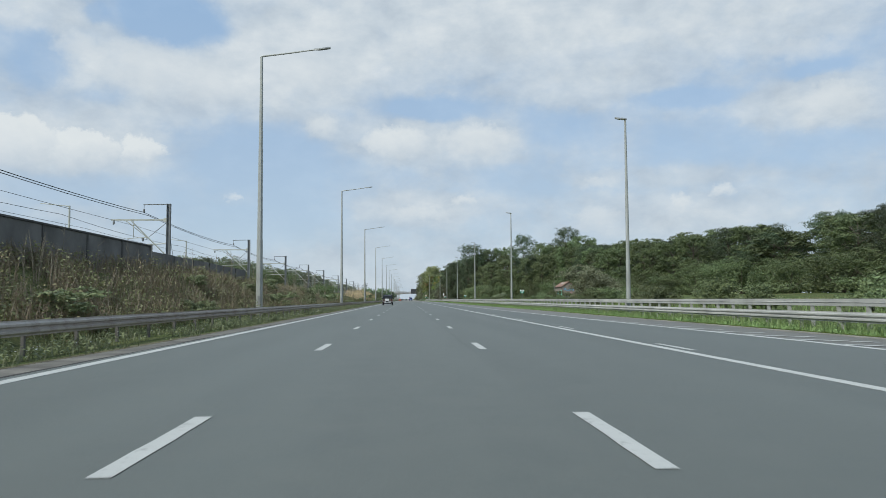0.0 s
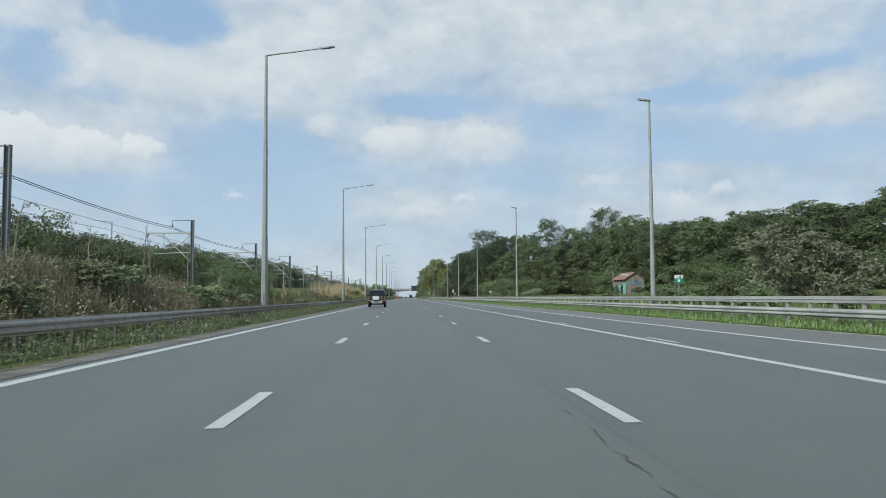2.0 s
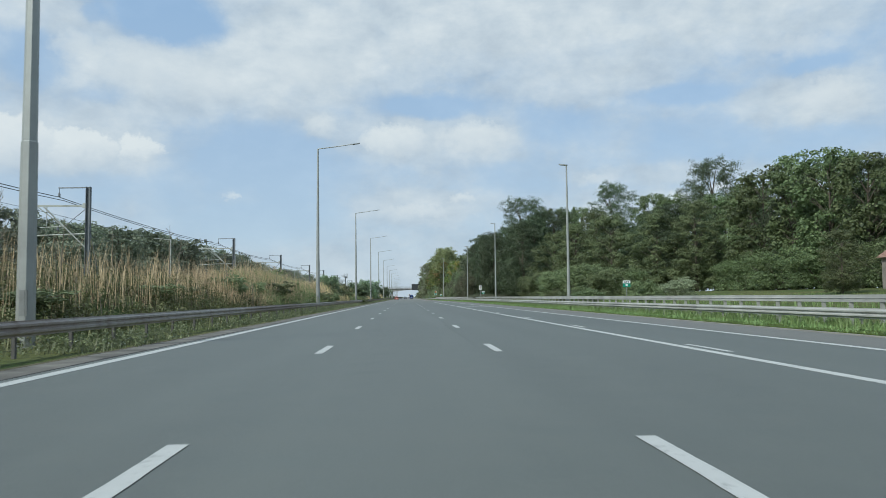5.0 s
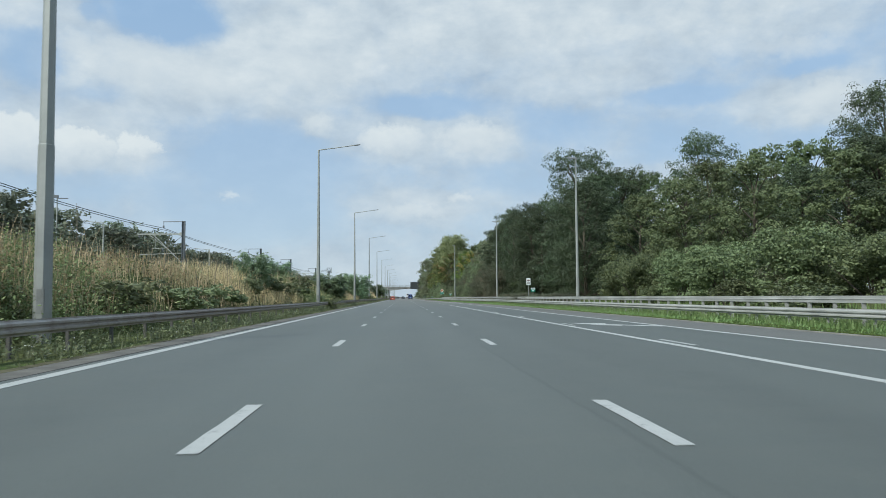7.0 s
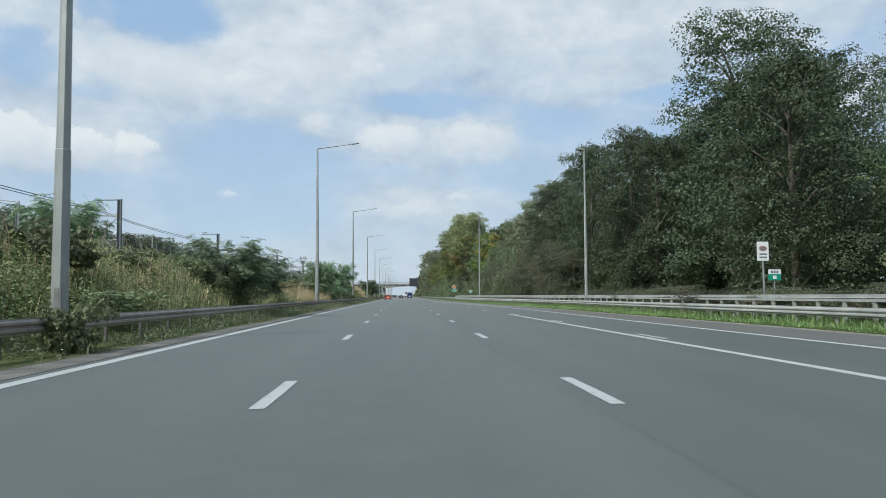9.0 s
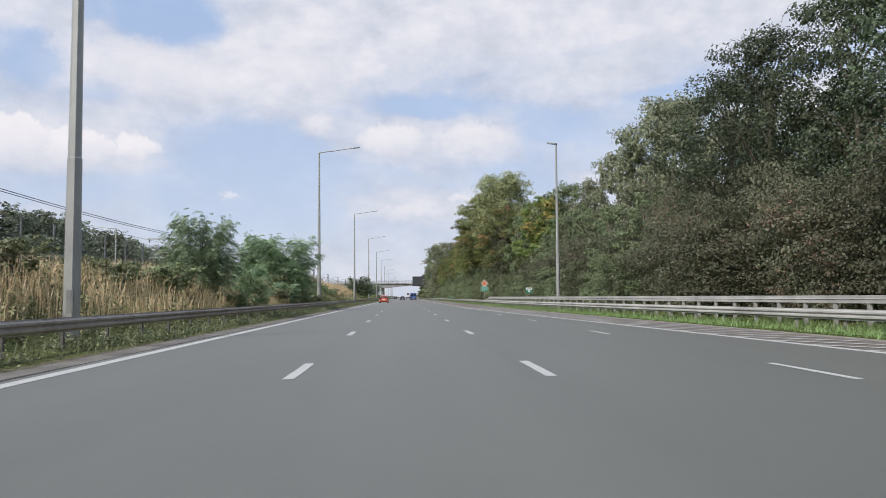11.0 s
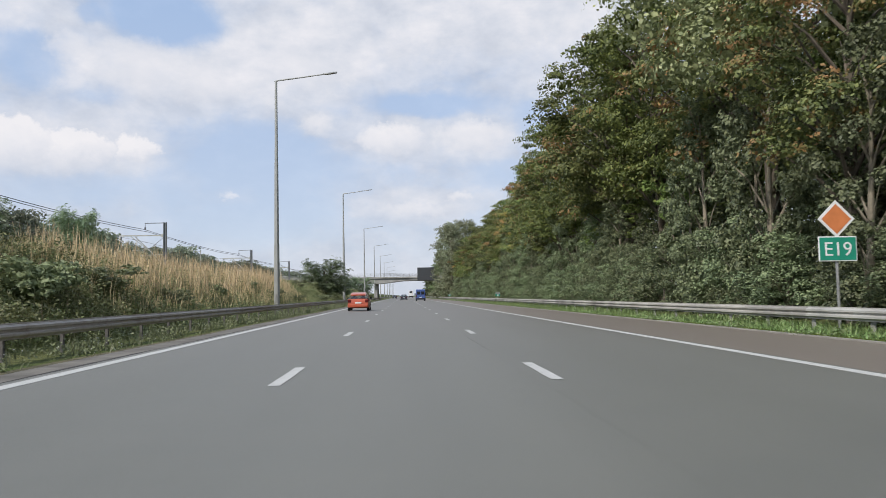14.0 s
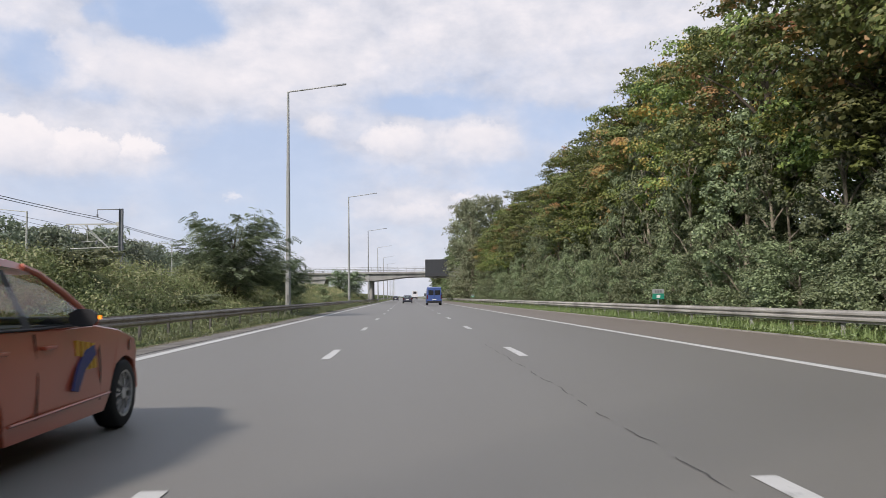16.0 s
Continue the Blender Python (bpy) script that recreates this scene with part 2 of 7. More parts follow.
    if lanes:
        warm = ramp(nt, mathnode(nt, "MULTIPLY", mathnode(nt, "ADD", s2.outputs[1], mathnode(nt, "MULTIPLY", broad, 30.0)), 0.001), (0.430, 0.0), (0.480, 1.0))
        c = mixcol(nt, mathnode(nt, "MULTIPLY", warm, 0.5), c, (0.184, 0.168, 0.149))
    nt.links.new(c, b.inputs["Base Color"])
    bump(nt, b, fine, 0.35, 0.01)
    return m


M_ROAD = asphalt_material("asphalt", (0.119, 0.130, 0.114), (0.140, 0.147, 0.126))
M_SHOULDER = asphalt_material("shoulder_asphalt", (0.150, 0.145, 0.126), (0.183, 0.168, 0.140), False, (0.190, 0.158, 0.126))
M_CONC = simple("weathered_concrete", (0.30, 0.285, 0.25), 0.9, var=0.35, scale=0.8, bumpy=0.3, dirt=(0.12, 0.11, 0.09))
M_GUTTER = simple("gutter_concrete", (0.18, 0.168, 0.145), 0.9, var=0.5, scale=1.1, bumpy=0.4, dirt=(0.05, 0.045, 0.035))
M_PANEL = simple("panel_concrete", (0.17, 0.165, 0.155), 0.9, var=0.4, scale=0.7, bumpy=0.3, dirt=(0.07, 0.07, 0.06))
M_STEEL = simple("galvanised_steel", (0.36, 0.37, 0.36), 0.5, 0.55, var=0.3, scale=1.2, dirt=(0.17, 0.15, 0.12))
def rail_material():
    """Dull zinc gone brown, with long rusty and pale stretches."""
    m, nt, b = material("weathered_rail_steel", 0.6, 0.15, 0.4)
    v = coords(nt)
    far = ramp(nt, noisetex(nt, coords(nt, (0.2, 0.045, 0.2)), 1.0, 4, 0.6), (0.38, 0.0), (0.62, 1.0))
    c = mixcol(nt, far, (0.29, 0.235, 0.20), (0.46, 0.42, 0.375))
    streak = ramp(nt, noisetex(nt, coords(nt, (1, 1.6, 0.4)), 2.0, 5, 0.65), (0.45, 0.0), (0.7, 1.0))
    c = mixcol(nt, mathnode(nt, "MULTIPLY", streak, 0.5), c, (0.17, 0.12, 0.09))
    c = mixcol(nt, mathnode(nt, "MULTIPLY", noisetex(nt, v, 22.0, 3), 0.2), c, (0.10, 0.085, 0.07))
    nt.links.new(c, b.inputs["Base Color"])
    return m


M_RAIL = rail_material()
M_RAILPOST = simple("rail_post_steel", (0.13, 0.125, 0.115), 0.85, 0.0, var=0.4, scale=1.5, dirt=(0.06, 0.05, 0.04))
M_RAIL_R = simple("pale_rail_steel", (0.42, 0.42, 0.39), 0.7, 0.05, var=0.3, scale=0.6, dirt=(0.2, 0.18, 0.14))
M_RAIL_OLD = simple("dull_rail_steel", (0.36, 0.35, 0.315), 0.75, 0.05, var=0.5, scale=0.5, dirt=(0.13, 0.115, 0.09))
M_POLE = simple("lamp_pole_steel", (0.40, 0.41, 0.385), 0.55, 0.35, var=0.2, scale=0.6, dirt=(0.2, 0.19, 0.16))
M_MAST = simple("mast_steel", (0.20, 0.21, 0.22), 0.6, 0.3, var=0.3, scale=1.0)
M_MASTLIGHT = simple("pale_mast_steel", (0.45, 0.46, 0.42), 0.6, 0.2, var=0.25, scale=1.0)
M_WIRE = simple("wire", (0.05, 0.05, 0.055), 0.6, 0.4)
M_BARK = simple("bark", (0.12, 0.10, 0.075), 0.95, var=0.5, scale=2.5, bumpy=0.6)
M_BARKPALE = simple("pale_bark", (0.26, 0.23, 0.17), 0.95, var=0.5, scale=2.5, bumpy=0.6)


def paint_material():
    m, nt, b = material("road_paint", 0.7, 0, 0.3)
    v = coords(nt)
    worn = ramp(nt, noisetex(nt, v, 9.0, 6, 0.7), (0.33, 1.0), (0.45, 0.0))
    c = mixcol(nt, noisetex(nt, v, 2.0, 4), (0.42, 0.425, 0.40), (0.55, 0.55, 0.52))
    c = mixcol(nt, mathnode(nt, "MULTIPLY", worn, 0.55), c, (0.2, 0.2, 0.19))
    nt.links.new(c, b.inputs["Base Color"])
    bump(nt, b, noisetex(nt, v, 40.0, 3), 0.3)
    return m


M_PAINT = paint_material()


def ground_material():
    m, nt, b = material("grass_ground", 0.95, 0, 0.15)
    v = coords(nt)
    a = ramp(nt, noisetex(nt, v, 0.12, 5, 0.6), (0.4, 0.0), (0.6, 1.0))
    f = noisetex(nt, v, 6.0, 5, 0.7)
    c = mixcol(nt, a, (0.095, 0.135, 0.038), (0.16, 0.165, 0.06))
    c = mixcol(nt, ramp(nt, f, (0.4, 0.0), (0.65, 1.0)), c, (0.05, 0.06, 0.025))
    nt.links.new(c, b.inputs["Base Color"])
    bump(nt, b, f, 0.8, 0.1)
    return m


M_GROUND = ground_material()


def leaf_material(name, dark, mid, lite, autumn=None, amount=0.0, hue=0.463, sat=0.9):
    """Leaves: hue by leaf and by plant, some light passes through."""
    dark = tuple(0.75 * a + 0.25 * b for a, b in zip(dark, mid))
    lite = tuple(0.7 * a + 0.3 * b for a, b in zip(lite, mid))
    dark, mid, lite = (tuple(1.1 * x for x in c) for c in (dark, mid, lite))
    m = bpy.data.materials.new(name)
    m.use_nodes = True
    nt = m.node_tree
    nt.nodes.clear()
    out = nt.nodes.new("ShaderNodeOutputMaterial")
    geo = nt.nodes.new("ShaderNodeNewGeometry")
    inf = nt.nodes.new("ShaderNodeObjectInfo")
    r = geo.outputs["Random Per Island"]
    c = ramp(nt, r, (0.0, dark), (0.5, mid), (1.0, lite))
    patch = noisetex(nt, coords(nt, (0.5, 0.5, 0.5)), 1.0, 4, 0.6)
    c = mixcol(nt, mathnode(nt, "MULTIPLY", ramp(nt, patch, (0.42, 0.0), (0.66, 1.0)), 0.5), c, lite)
    if autumn:
        au = ramp(nt, mathnode(nt, "ADD", noisetex(nt, coords(nt, (0.2, 0.2, 0.2)), 1.3, 4, 0.65),
                               mathnode(nt, "ADD", mathnode(nt, "MULTIPLY", r, 0.12), mathnode(nt, "MULTIPLY", inf.outputs["Random"], 0.14))), (0.70 - amount, 0.0), (0.80 - amount, 0.8))
        c = mixcol(nt, au, c, autumn)
    hs = nt.nodes.new("ShaderNodeHueSaturation")
    nt.links.new(c, hs.inputs["Color"])
    nt.links.new(mathnode(nt, "ADD", mathnode(nt, "MULTIPLY", inf.outputs["Random"], 0.04), hue), hs.inputs["Hue"])
    hs.inputs["Saturation"].default_value = sat
    nt.links.new(mathnode(nt, "ADD", mathnode(nt, "MULTIPLY", inf.outputs["Random"], 0.72), 0.66), hs.inputs["Value"])
    d = nt.nodes.new("ShaderNodeBsdfPrincipled")
    d.inputs["Roughness"].default_value = 0.55
    d.inputs["Specular IOR Level"].default_value = 0.35
    t = nt.nodes.new("ShaderNodeBsdfTranslucent")
    nt.links.new(hs.outputs[0], d.inputs["Base Color"])
    nt.links.new(hs.outputs[0], t.inputs["Color"])
    mx = nt.nodes.new("ShaderNodeMixShader")
    mx.inputs[0].default_value = 0.22
    nt.links.new(d.outputs[0], mx.inputs[1])
    nt.links.new(t.outputs[0], mx.inputs[2])
    nt.links.new(mx.outputs[0], out.inputs[0])
    return m


L_OAK = leaf_material("oak_leaves", (0.019, 0.034, 0.016), (0.054, 0.084, 0.038), (0.127, 0.173, 0.084))
L_OAK2 = leaf_material("beech_leaves", (0.034, 0.059, 0.021), (0.086, 0.131, 0.045), (0.179, 0.238, 0.091))
L_LIME = leaf_material("lime_leaves", (0.048, 0.077, 0.028), (0.108, 0.152, 0.059), (0.221, 0.275, 0.113))
L_MAPLE = leaf_material("turning_maple_leaves", (0.031, 0.050, 0.017), (0.102, 0.131, 0.045), (0.253, 0.281, 0.096), (0.36, 0.185, 0.085), 0.025, hue=0.474, sat=1.02)
L_SYC = leaf_material("sycamore_leaves", (0.026, 0.046, 0.015), (0.100, 0.144, 0.042), (0.274, 0.331, 0.095), (0.40, 0.24, 0.085), -0.02, hue=0.474, sat=1.04)
L_ASH = leaf_material("ash_leaves", (0.120, 0.179, 0.083), (0.303, 0.395, 0.181), (0.625, 0.744, 0.387), sat=1.00)
L_RAILGRASS = leaf_material("roadside_grass", (0.07, 0.09, 0.04), (0.12, 0.14, 0.066), (0.20, 0.215, 0.12))
L_IVY = leaf_material("ivy_leaves", (0.044, 0.069, 0.040), (0.120, 0.163, 0.083), (0.286, 0.345, 0.177), sat=0.98)
L_THORN = leaf_material("thorn_leaves", (0.039, 0.053, 0.026), (0.090, 0.105, 0.055), (0.192, 0.207, 0.117), (0.24, 0.13, 0.085), 0.02)
L_SILVER = leaf_material("silvery_leaves", (0.082, 0.103, 0.052), (0.174, 0.210, 0.110), (0.336, 0.377, 0.223))
L_ACACIA = leaf_material("acacia_leaves", (0.066, 0.108, 0.059), (0.155, 0.232, 0.125), (0.335, 0.449, 0.251), sat=0.95)
# distance haze is mixed into this leaf colour: paler and greyer than nearby foliage
L_FAR = leaf_material("hazed_far_leaves", (0.115, 0.145, 0.09), (0.155, 0.19, 0.12), (0.21, 0.245, 0.16))
L_DARKBUSH = leaf_material("bramble_leaves", (0.089, 0.123, 0.054), (0.145, 0.184, 0.080), (0.227, 0.275, 0.123))
L_GRASS = leaf_material("green_grass", (0.11, 0.18, 0.04), (0.165, 0.25, 0.07), (0.25, 0.33, 0.11), hue=0.48)
L_STRAW = leaf_material("dry_grass", (0.34, 0.235, 0.115), (0.53, 0.385, 0.20), (0.67, 0.52, 0.31), hue=0.483)
L_RUST = leaf_material("withered_weeds", (0.091, 0.061, 0.042), (0.138, 0.098, 0.067), (0.189, 0.141, 0.098), hue=0.485)
L_MIXGRASS = leaf_material("bank_grass", (0.121, 0.138, 0.050), (0.193, 0.204, 0.083), (0.308, 0.292, 0.143))
L_HERB = leaf_material("bank_herb_leaves", (0.075, 0.11, 0.045), (0.145, 0.185, 0.075), (0.26, 0.30, 0.13), sat=1.00)
L_BANK = leaf_material("bank_weed_leaves", (0.081, 0.095, 0.038), (0.135, 0.149, 0.059), (0.207, 0.216, 0.095), (0.24, 0.185, 0.10), 0.0)


# ---- mesh tools ----
class Build:
    """Collects vertices and faces of one mesh."""

    def __init__(self):
        self.v, self.f = [], []

    def add(self, verts, faces):
        n = len(self.v)
        self.v += [tuple(p) for p in verts]
        self.f += [tuple(i + n for i in f) for f in faces]
        return self

    def box(self, x0, y0, z0, x1, y1, z1, m=None):
        v = [(x, y, z) for z in (z0, z1) for x, y in ((x0, y0), (x1, y0), (x1, y1), (x0, y1))]
        if m:
            v = [m @ Vector(p) for p in v]
        return self.add(v, [(3, 2, 1, 0), (4, 5, 6, 7), (0, 1, 5, 4), (1, 2, 6, 5), (2, 3, 7, 6), (3, 0, 4, 7)])

    def tube(self, pts, radii, n=8, caps=True, turn=0.0):
        pts = [Vector(p) for p in pts]
        if isinstance(radii, (int, float)):
            radii = [radii] * len(pts)
        rings = []
        for i, p in enumerate(pts):
            d = (pts[min(i + 1, len(pts) - 1)] - pts[max(i - 1, 0)]).normalized()
            a = Vector((0, 0, 1)) if abs(d.z) < 0.9 else Vector((1, 0, 0))
            u = d.cross(a).normalized()
            w = u.cross(d)
            rings.append([p + (u * math.cos(turn + 2 * math.pi * k / n) + w * math.sin(turn + 2 * math.pi * k / n)) * radii[i] for k in range(n)])
        v = [q for r in rings for q in r]
        f = []
        for i in range(len(rings) - 1):
            for k in range(n):
                a, b = i * n + k, i * n + (k + 1) % n
                f.append((a, b, b + n, a + n))
        if caps:
            f += [tuple(range(n))[::-1], tuple(range(len(v) - n, len(v)))]
        return self.add(v, f)

    def prism(self, poly, y0, y1, axis="y"):
        """A polygon of (a, b) pairs drawn out along an axis."""
        n = len(poly)
        if axis == "y":
            v = [(a, y0, b) for a, b in poly] + [(a, y1, b) for a, b in poly]
        elif axis == "x":
            v = [(y0, a, b) for a, b in poly] + [(y1, a, b) for a, b in poly]
        else:
            v = [(a, b, y0) for a, b in poly] + [(a, b, y1) for a, b in poly]
        f = [(i, (i + 1) % n, (i + 1) % n + n, i + n) for i in range(n)]
        return self.add(v, f + [tuple(range(n))[::-1], tuple(range(n, 2 * n))])

    def loft(self, rings, caps=True, closed=True):
        n = len(rings[0])
        v = [p for r in rings for p in r]
        f = []
        for i in range(len(rings) - 1):
            for k in range(n if closed else n - 1):
                a, b = i * n + k, i * n + (k + 1) % n
                f.append((a, b, b + n, a + n))
        if caps:
            f += [tuple(range(n))[::-1], tuple(range(len(v) - n, len(v)))]
        return self.add(v, f)

    def mesh(self, name, smooth=False):
        me = bpy.data.meshes.new(name)
        me.from_pydata(self.v, [], self.f)
        bm = bmesh.new()
        bm.from_mesh(me)
        bmesh.ops.recalc_face_normals(bm, faces=bm.faces)
        bm.to_mesh(me)
        bm.free()
        if smooth:
            me.shade_smooth()
            me.set_sharp_from_angle(angle=radians(38))
        return me


def part(name, build, mat, parent=None, label="", smooth=False, bevel=0.0):
    me = build if isinstance(build, bpy.types.Mesh) else build.mesh(name, smooth)
    if not me.materials:
        me.materials.append(mat)
    ob = new(name, me)
    if parent:
        ob.parent = parent
    if bevel:
        b = ob.modifiers.new("bevel", "BEVEL")
        b.width, b.segments, b.limit_method, b.angle_limit = bevel, 2, "ANGLE", radians(35)
    if label:
        ob["label"] = label
    return ob


def thing(name, label, category, at=None, group="", kind=""):
    ob = new(name)
    ob.empty_display_size = 0.2
    if at is not None:
        ob.matrix_basis = at
    return tagged(ob, label, category, group, kind)


def quads_mesh(name, verts, mat, per=4):
    """Many loose faces at once, from an array of corners."""
    n = len(verts) // per
    me = bpy.data.meshes.new(name)
    me.vertices.add(len(verts))
    me.vertices.foreach_set("co", np.ascontiguousarray(verts, dtype=np.float32).ravel())
    me.loops.add(len(verts))
    me.loops.foreach_set("vertex_index", np.arange(len(verts), dtype=np.int32))
    me.polygons.add(n)
    me.polygons.foreach_set("loop_start", np.arange(0, len(verts), per, dtype=np.int32))
    me.update(calc_edges=True)
    me.materials.append(mat)
    return me


# ---- ground and road ----
def lerp_rows(y, rows):
    return float(np.interp(y, [r[0] for r in rows], [r[1] for r in rows]))


ROAD_EDGE = [(-200, 13.4), (20, 13.3), (140, 12.3), (300, 12.5), (335, 11.9), (377, 10.5), (398, 9.85), (2500, 9.8)]
RAIL_X = [(-200, 14.0), (335, 14.0), (372, 12.1), (402, 10.75), (2500, 10.6)]
LANE2 = [(-200, 10.9), (20, 10.8), (80, 9.78), (330, 9.78), (340, 9.55), (410, 6.25)]


BANK_TOP = [(-50, 2.4), (55, 2.3), (92, 1.7), (110, 1.15), (150, 1.2), (176, 1.65), (200, 2.0), (216, 2.4), (320, 2.4), (360, 1.9), (420, 2.3), (505, 2.4), (640, 2.2), (2000, 2.2)]


def bank_height(x, y):
    """Height of the ground: railway bank beside the road, level verge, slight rise to the wood."""
    n = noise.noise(Vector((x * 0.11, y * 0.07, 0.3)))
    n2 = noise.noise(Vector((x * 0.5, y * 0.4, 5.1)))
    if x < -8.2:
        s = min(1.0, (-8.2 - x) / 4.6)
        s = s * s * (3 - 2 * s)
        top = lerp_rows(y, BANK_TOP) + 0.3 * n
        z = top * s + 0.12 * n2 * s
        if x < -15:
            z += 0.5 * min(1.0, (-15 - x) / 3)
        return z
    if x > 16:
        return min(1.7, (x - 16) * 0.06) + 0.1 * n2
    if x < -6.7 or x > 13.5:
        return 0.02 + 0.03 * n2
    return -0.06


def make_ground():
    xs = [-2500, -1200, -500, -200, -100, -60, -40, -30, -24] + list(np.arange(-20, -8, 0.75)) + [-8, -7.4, -6.75, -6.45, 9.7, 13.3, 14, 15, 16, 18, 20, 24, 28, 34, 40, 50, 70, 120, 300, 800, 2500]
    ys = [-800, -200, -100] + list(np.arange(-60, 760, 2.5)) + [800, 900, 1100, 1500, 2400, 3600]
    v = [(x, y, bank_height(x, y)) for y in ys for x in xs]
    n = len(xs)
    f = [(j * n + i, j * n + i + 1, (j + 1) * n + i + 1, (j + 1) * n + i) for j in range(len(ys) - 1) for i in range(n - 1)]
    me = bpy.data.meshes.new("ground")
    me.from_pydata(v, [], f)
    me.shade_smooth()
    me.materials.append(M_GROUND)
    return tagged(new("ground", me), "grassy ground rising to a railway bank", "ground", kind="structure")


make_ground()


def strip(left, right, z, ys, thick=0.12):
    """A slab between two edges that vary along the road."""
    b = Build()
    n = len(ys)
    v = []
    for y in ys:
        v += [(left(y), y, z), (right(y), y, z), (right(y), y, z - thick), (left(y), y, z - thick)]
    f = []
    for i in range(n - 1):
        a, c = 4 * i, 4 * i + 4
        f += [(a, a + 1, c + 1, c), (a + 1, a + 2, c + 2, c + 1), (a + 3, a, c, c + 3)]
    b.add(v, f)
    return b


ROAD_YS = [-200, -60] + list(range(-40, 520, 10)) + [600, 700, 900, 1400, 2400]
road = part("road", strip(lambda y: -5.75, lambda y: min(lerp_rows(y, LANE2) + 0.2, lerp_rows(y, ROAD_EDGE)) if y < 405 else 6.5, 0.0, ROAD_YS), M_ROAD)
tagged(road, "grey asphalt motorway carriageway with worn wheel tracks", "road", kind="structure")
sh = part("road_shoulder", strip(lambda y: min(lerp_rows(y, LANE2) + 0.2, lerp_rows(y, ROAD_EDGE)) if y < 405 else 6.5, lambda y: lerp_rows(y, ROAD_EDGE), -0.004, ROAD_YS), M_SHOULDER)
tagged(sh, "brownish asphalt hard shoulder beside the carriageway", "road shoulder", kind="structure")
gut = part("road_gutter", strip(lambda y: -6.5 + 0.06 * math.sin(y * 0.37) + 0.05 * math.sin(y * 1.1), lambda y: -5.75, -0.004, [-200] + list(range(-40, 700, 5)) + [900, 2400]), M_GUTTER)
tagged(gut, "stained concrete gutter strip along the carriageway", "gutter", kind="structure")
jt = part("tar_joint", strip(lambda y: -5.80 - 0.03 * math.sin(y * 0.61) - 0.02 * math.sin(y * 1.7), lambda y: -5.725 + 0.012 * math.sin(y * 0.9), 0.002, [-200] + [-40 + 1.5 * k for k in range(480)] + [900, 2400], 0.02), simple("old_tar", (0.05, 0.047, 0.042), 0.9, var=0.6, scale=2.0))
tagged(jt, "dark crumbling tar joint beside the gutter", "road joint", kind="structure")
kerb = part("kerb", strip(lambda y: lerp_rows(y, ROAD_EDGE), lambda y: lerp_rows(y, ROAD_EDGE) + 0.22, 0.025, ROAD_YS), M_CONC)
tagged(kerb, "pale concrete kerb between shoulder and grass verge", "kerb", kind="structure")

M_VERGE, _vn, _vb = material("verge_turf", 0.95, 0, 0.15)
_vv = coords(_vn)
_vc = mixcol(_vn, ramp(_vn, noisetex(_vn, _vv, 0.7, 5, 0.65), (0.35, 0.0), (0.65, 1.0)), (0.11, 0.17, 0.03), (0.17, 0.225, 0.05))
_vc = mixcol(_vn, ramp(_vn, noisetex(_vn, _vv, 22.0, 4, 0.7), (0.42, 0.0), (0.62, 1.0)), _vc, (0.045, 0.06, 0.02))
_vn.links.new(_vc, _vb.inputs["Base Color"])
bump(_vn, _vb, noisetex(_vn, _vv, 25.0, 4, 0.7), 1.0, 0.1)
# weedy soil, its colour also darkened for the shade of rail and bank
M_VERGE_L = simple("shaded_weedy_soil", (0.12, 0.11, 0.058), 0.95, var=0.5, scale=1.6, bumpy=1.0, dirt=(0.06, 0.055, 0.032))
vg = part("grass_verge", strip(lambda y: lerp_rows(y, ROAD_EDGE) + 0.18, lambda y: lerp_rows(y, RAIL_X) + 2.2, 0.05, ROAD_YS, 0.2), M_VERGE)
tagged(vg, "green grass verge between the kerb and the guard rails", "grass", kind="structure")
vl = part("grass_verge", strip(lambda y: -8.3, lambda y: -6.46 + 0.06 * math.sin(y * 0.37) + 0.05 * math.sin(y * 1.1), -0.002, [-200] + list(range(-40, 700, 5)) + [900, 2400], 0.2), M_VERGE_L)
tagged(vl, "weedy grass strip under the guard rail", "grass", kind="structure")

M_TAR = simple("crack_tar", (0.082, 0.080, 0.074), 0.8, var=0.5, scale=3.0)


def crack(x, y0, y1, seed, width, wander):
    """A broken ribbon of dark sealed crack that wanders along the seam between two lanes."""
    rng = np.random.default_rng(seed)
    b = Build()
    y, cx = y0, x
    while y < y1:
        n = int(rng.integers(5, 12))
        left, right = [], []
        for i in range(n):
            w = width * rng.uniform(0.5, 1.2) * (0.25 + math.sin(math.pi * (i + 0.3) / n))
            cx = x + 0.8 * (cx - x) + rng.normal(0, wander)
            left.append((cx - w / 2, y, 0.004))
            right.append((cx + w / 2, y, 0.004))
            y += rng.uniform(0.05, 0.14)
        b.add(left + right, [(i, n + i, n + i + 1, i + 1) for i in range(n - 1)])
        y += rng.uniform(0.05, 0.5)
    ob = part("road_crack", b, M_TAR)
    return tagged(ob, "dark tar-sealed crack wandering along the lane seam", "road crack", kind="structure")


for k, (x, y0, y1, w, wander) in enumerate(((1.60, 64.6, 68.9, 0.02, 0.025), (1.70, 178, 183, 0.014, 0.015), (2.15, 242.4, 243.6, 0.03, 0.05), (1.62, 244.0, 246.2, 0.024, 0.04), (1.74, 436, 441, 0.014, 0.015), (1.72, 480, 497, 0.017, 0.012))):
    crack(x, y0, y1, 50 + k, w, wander)

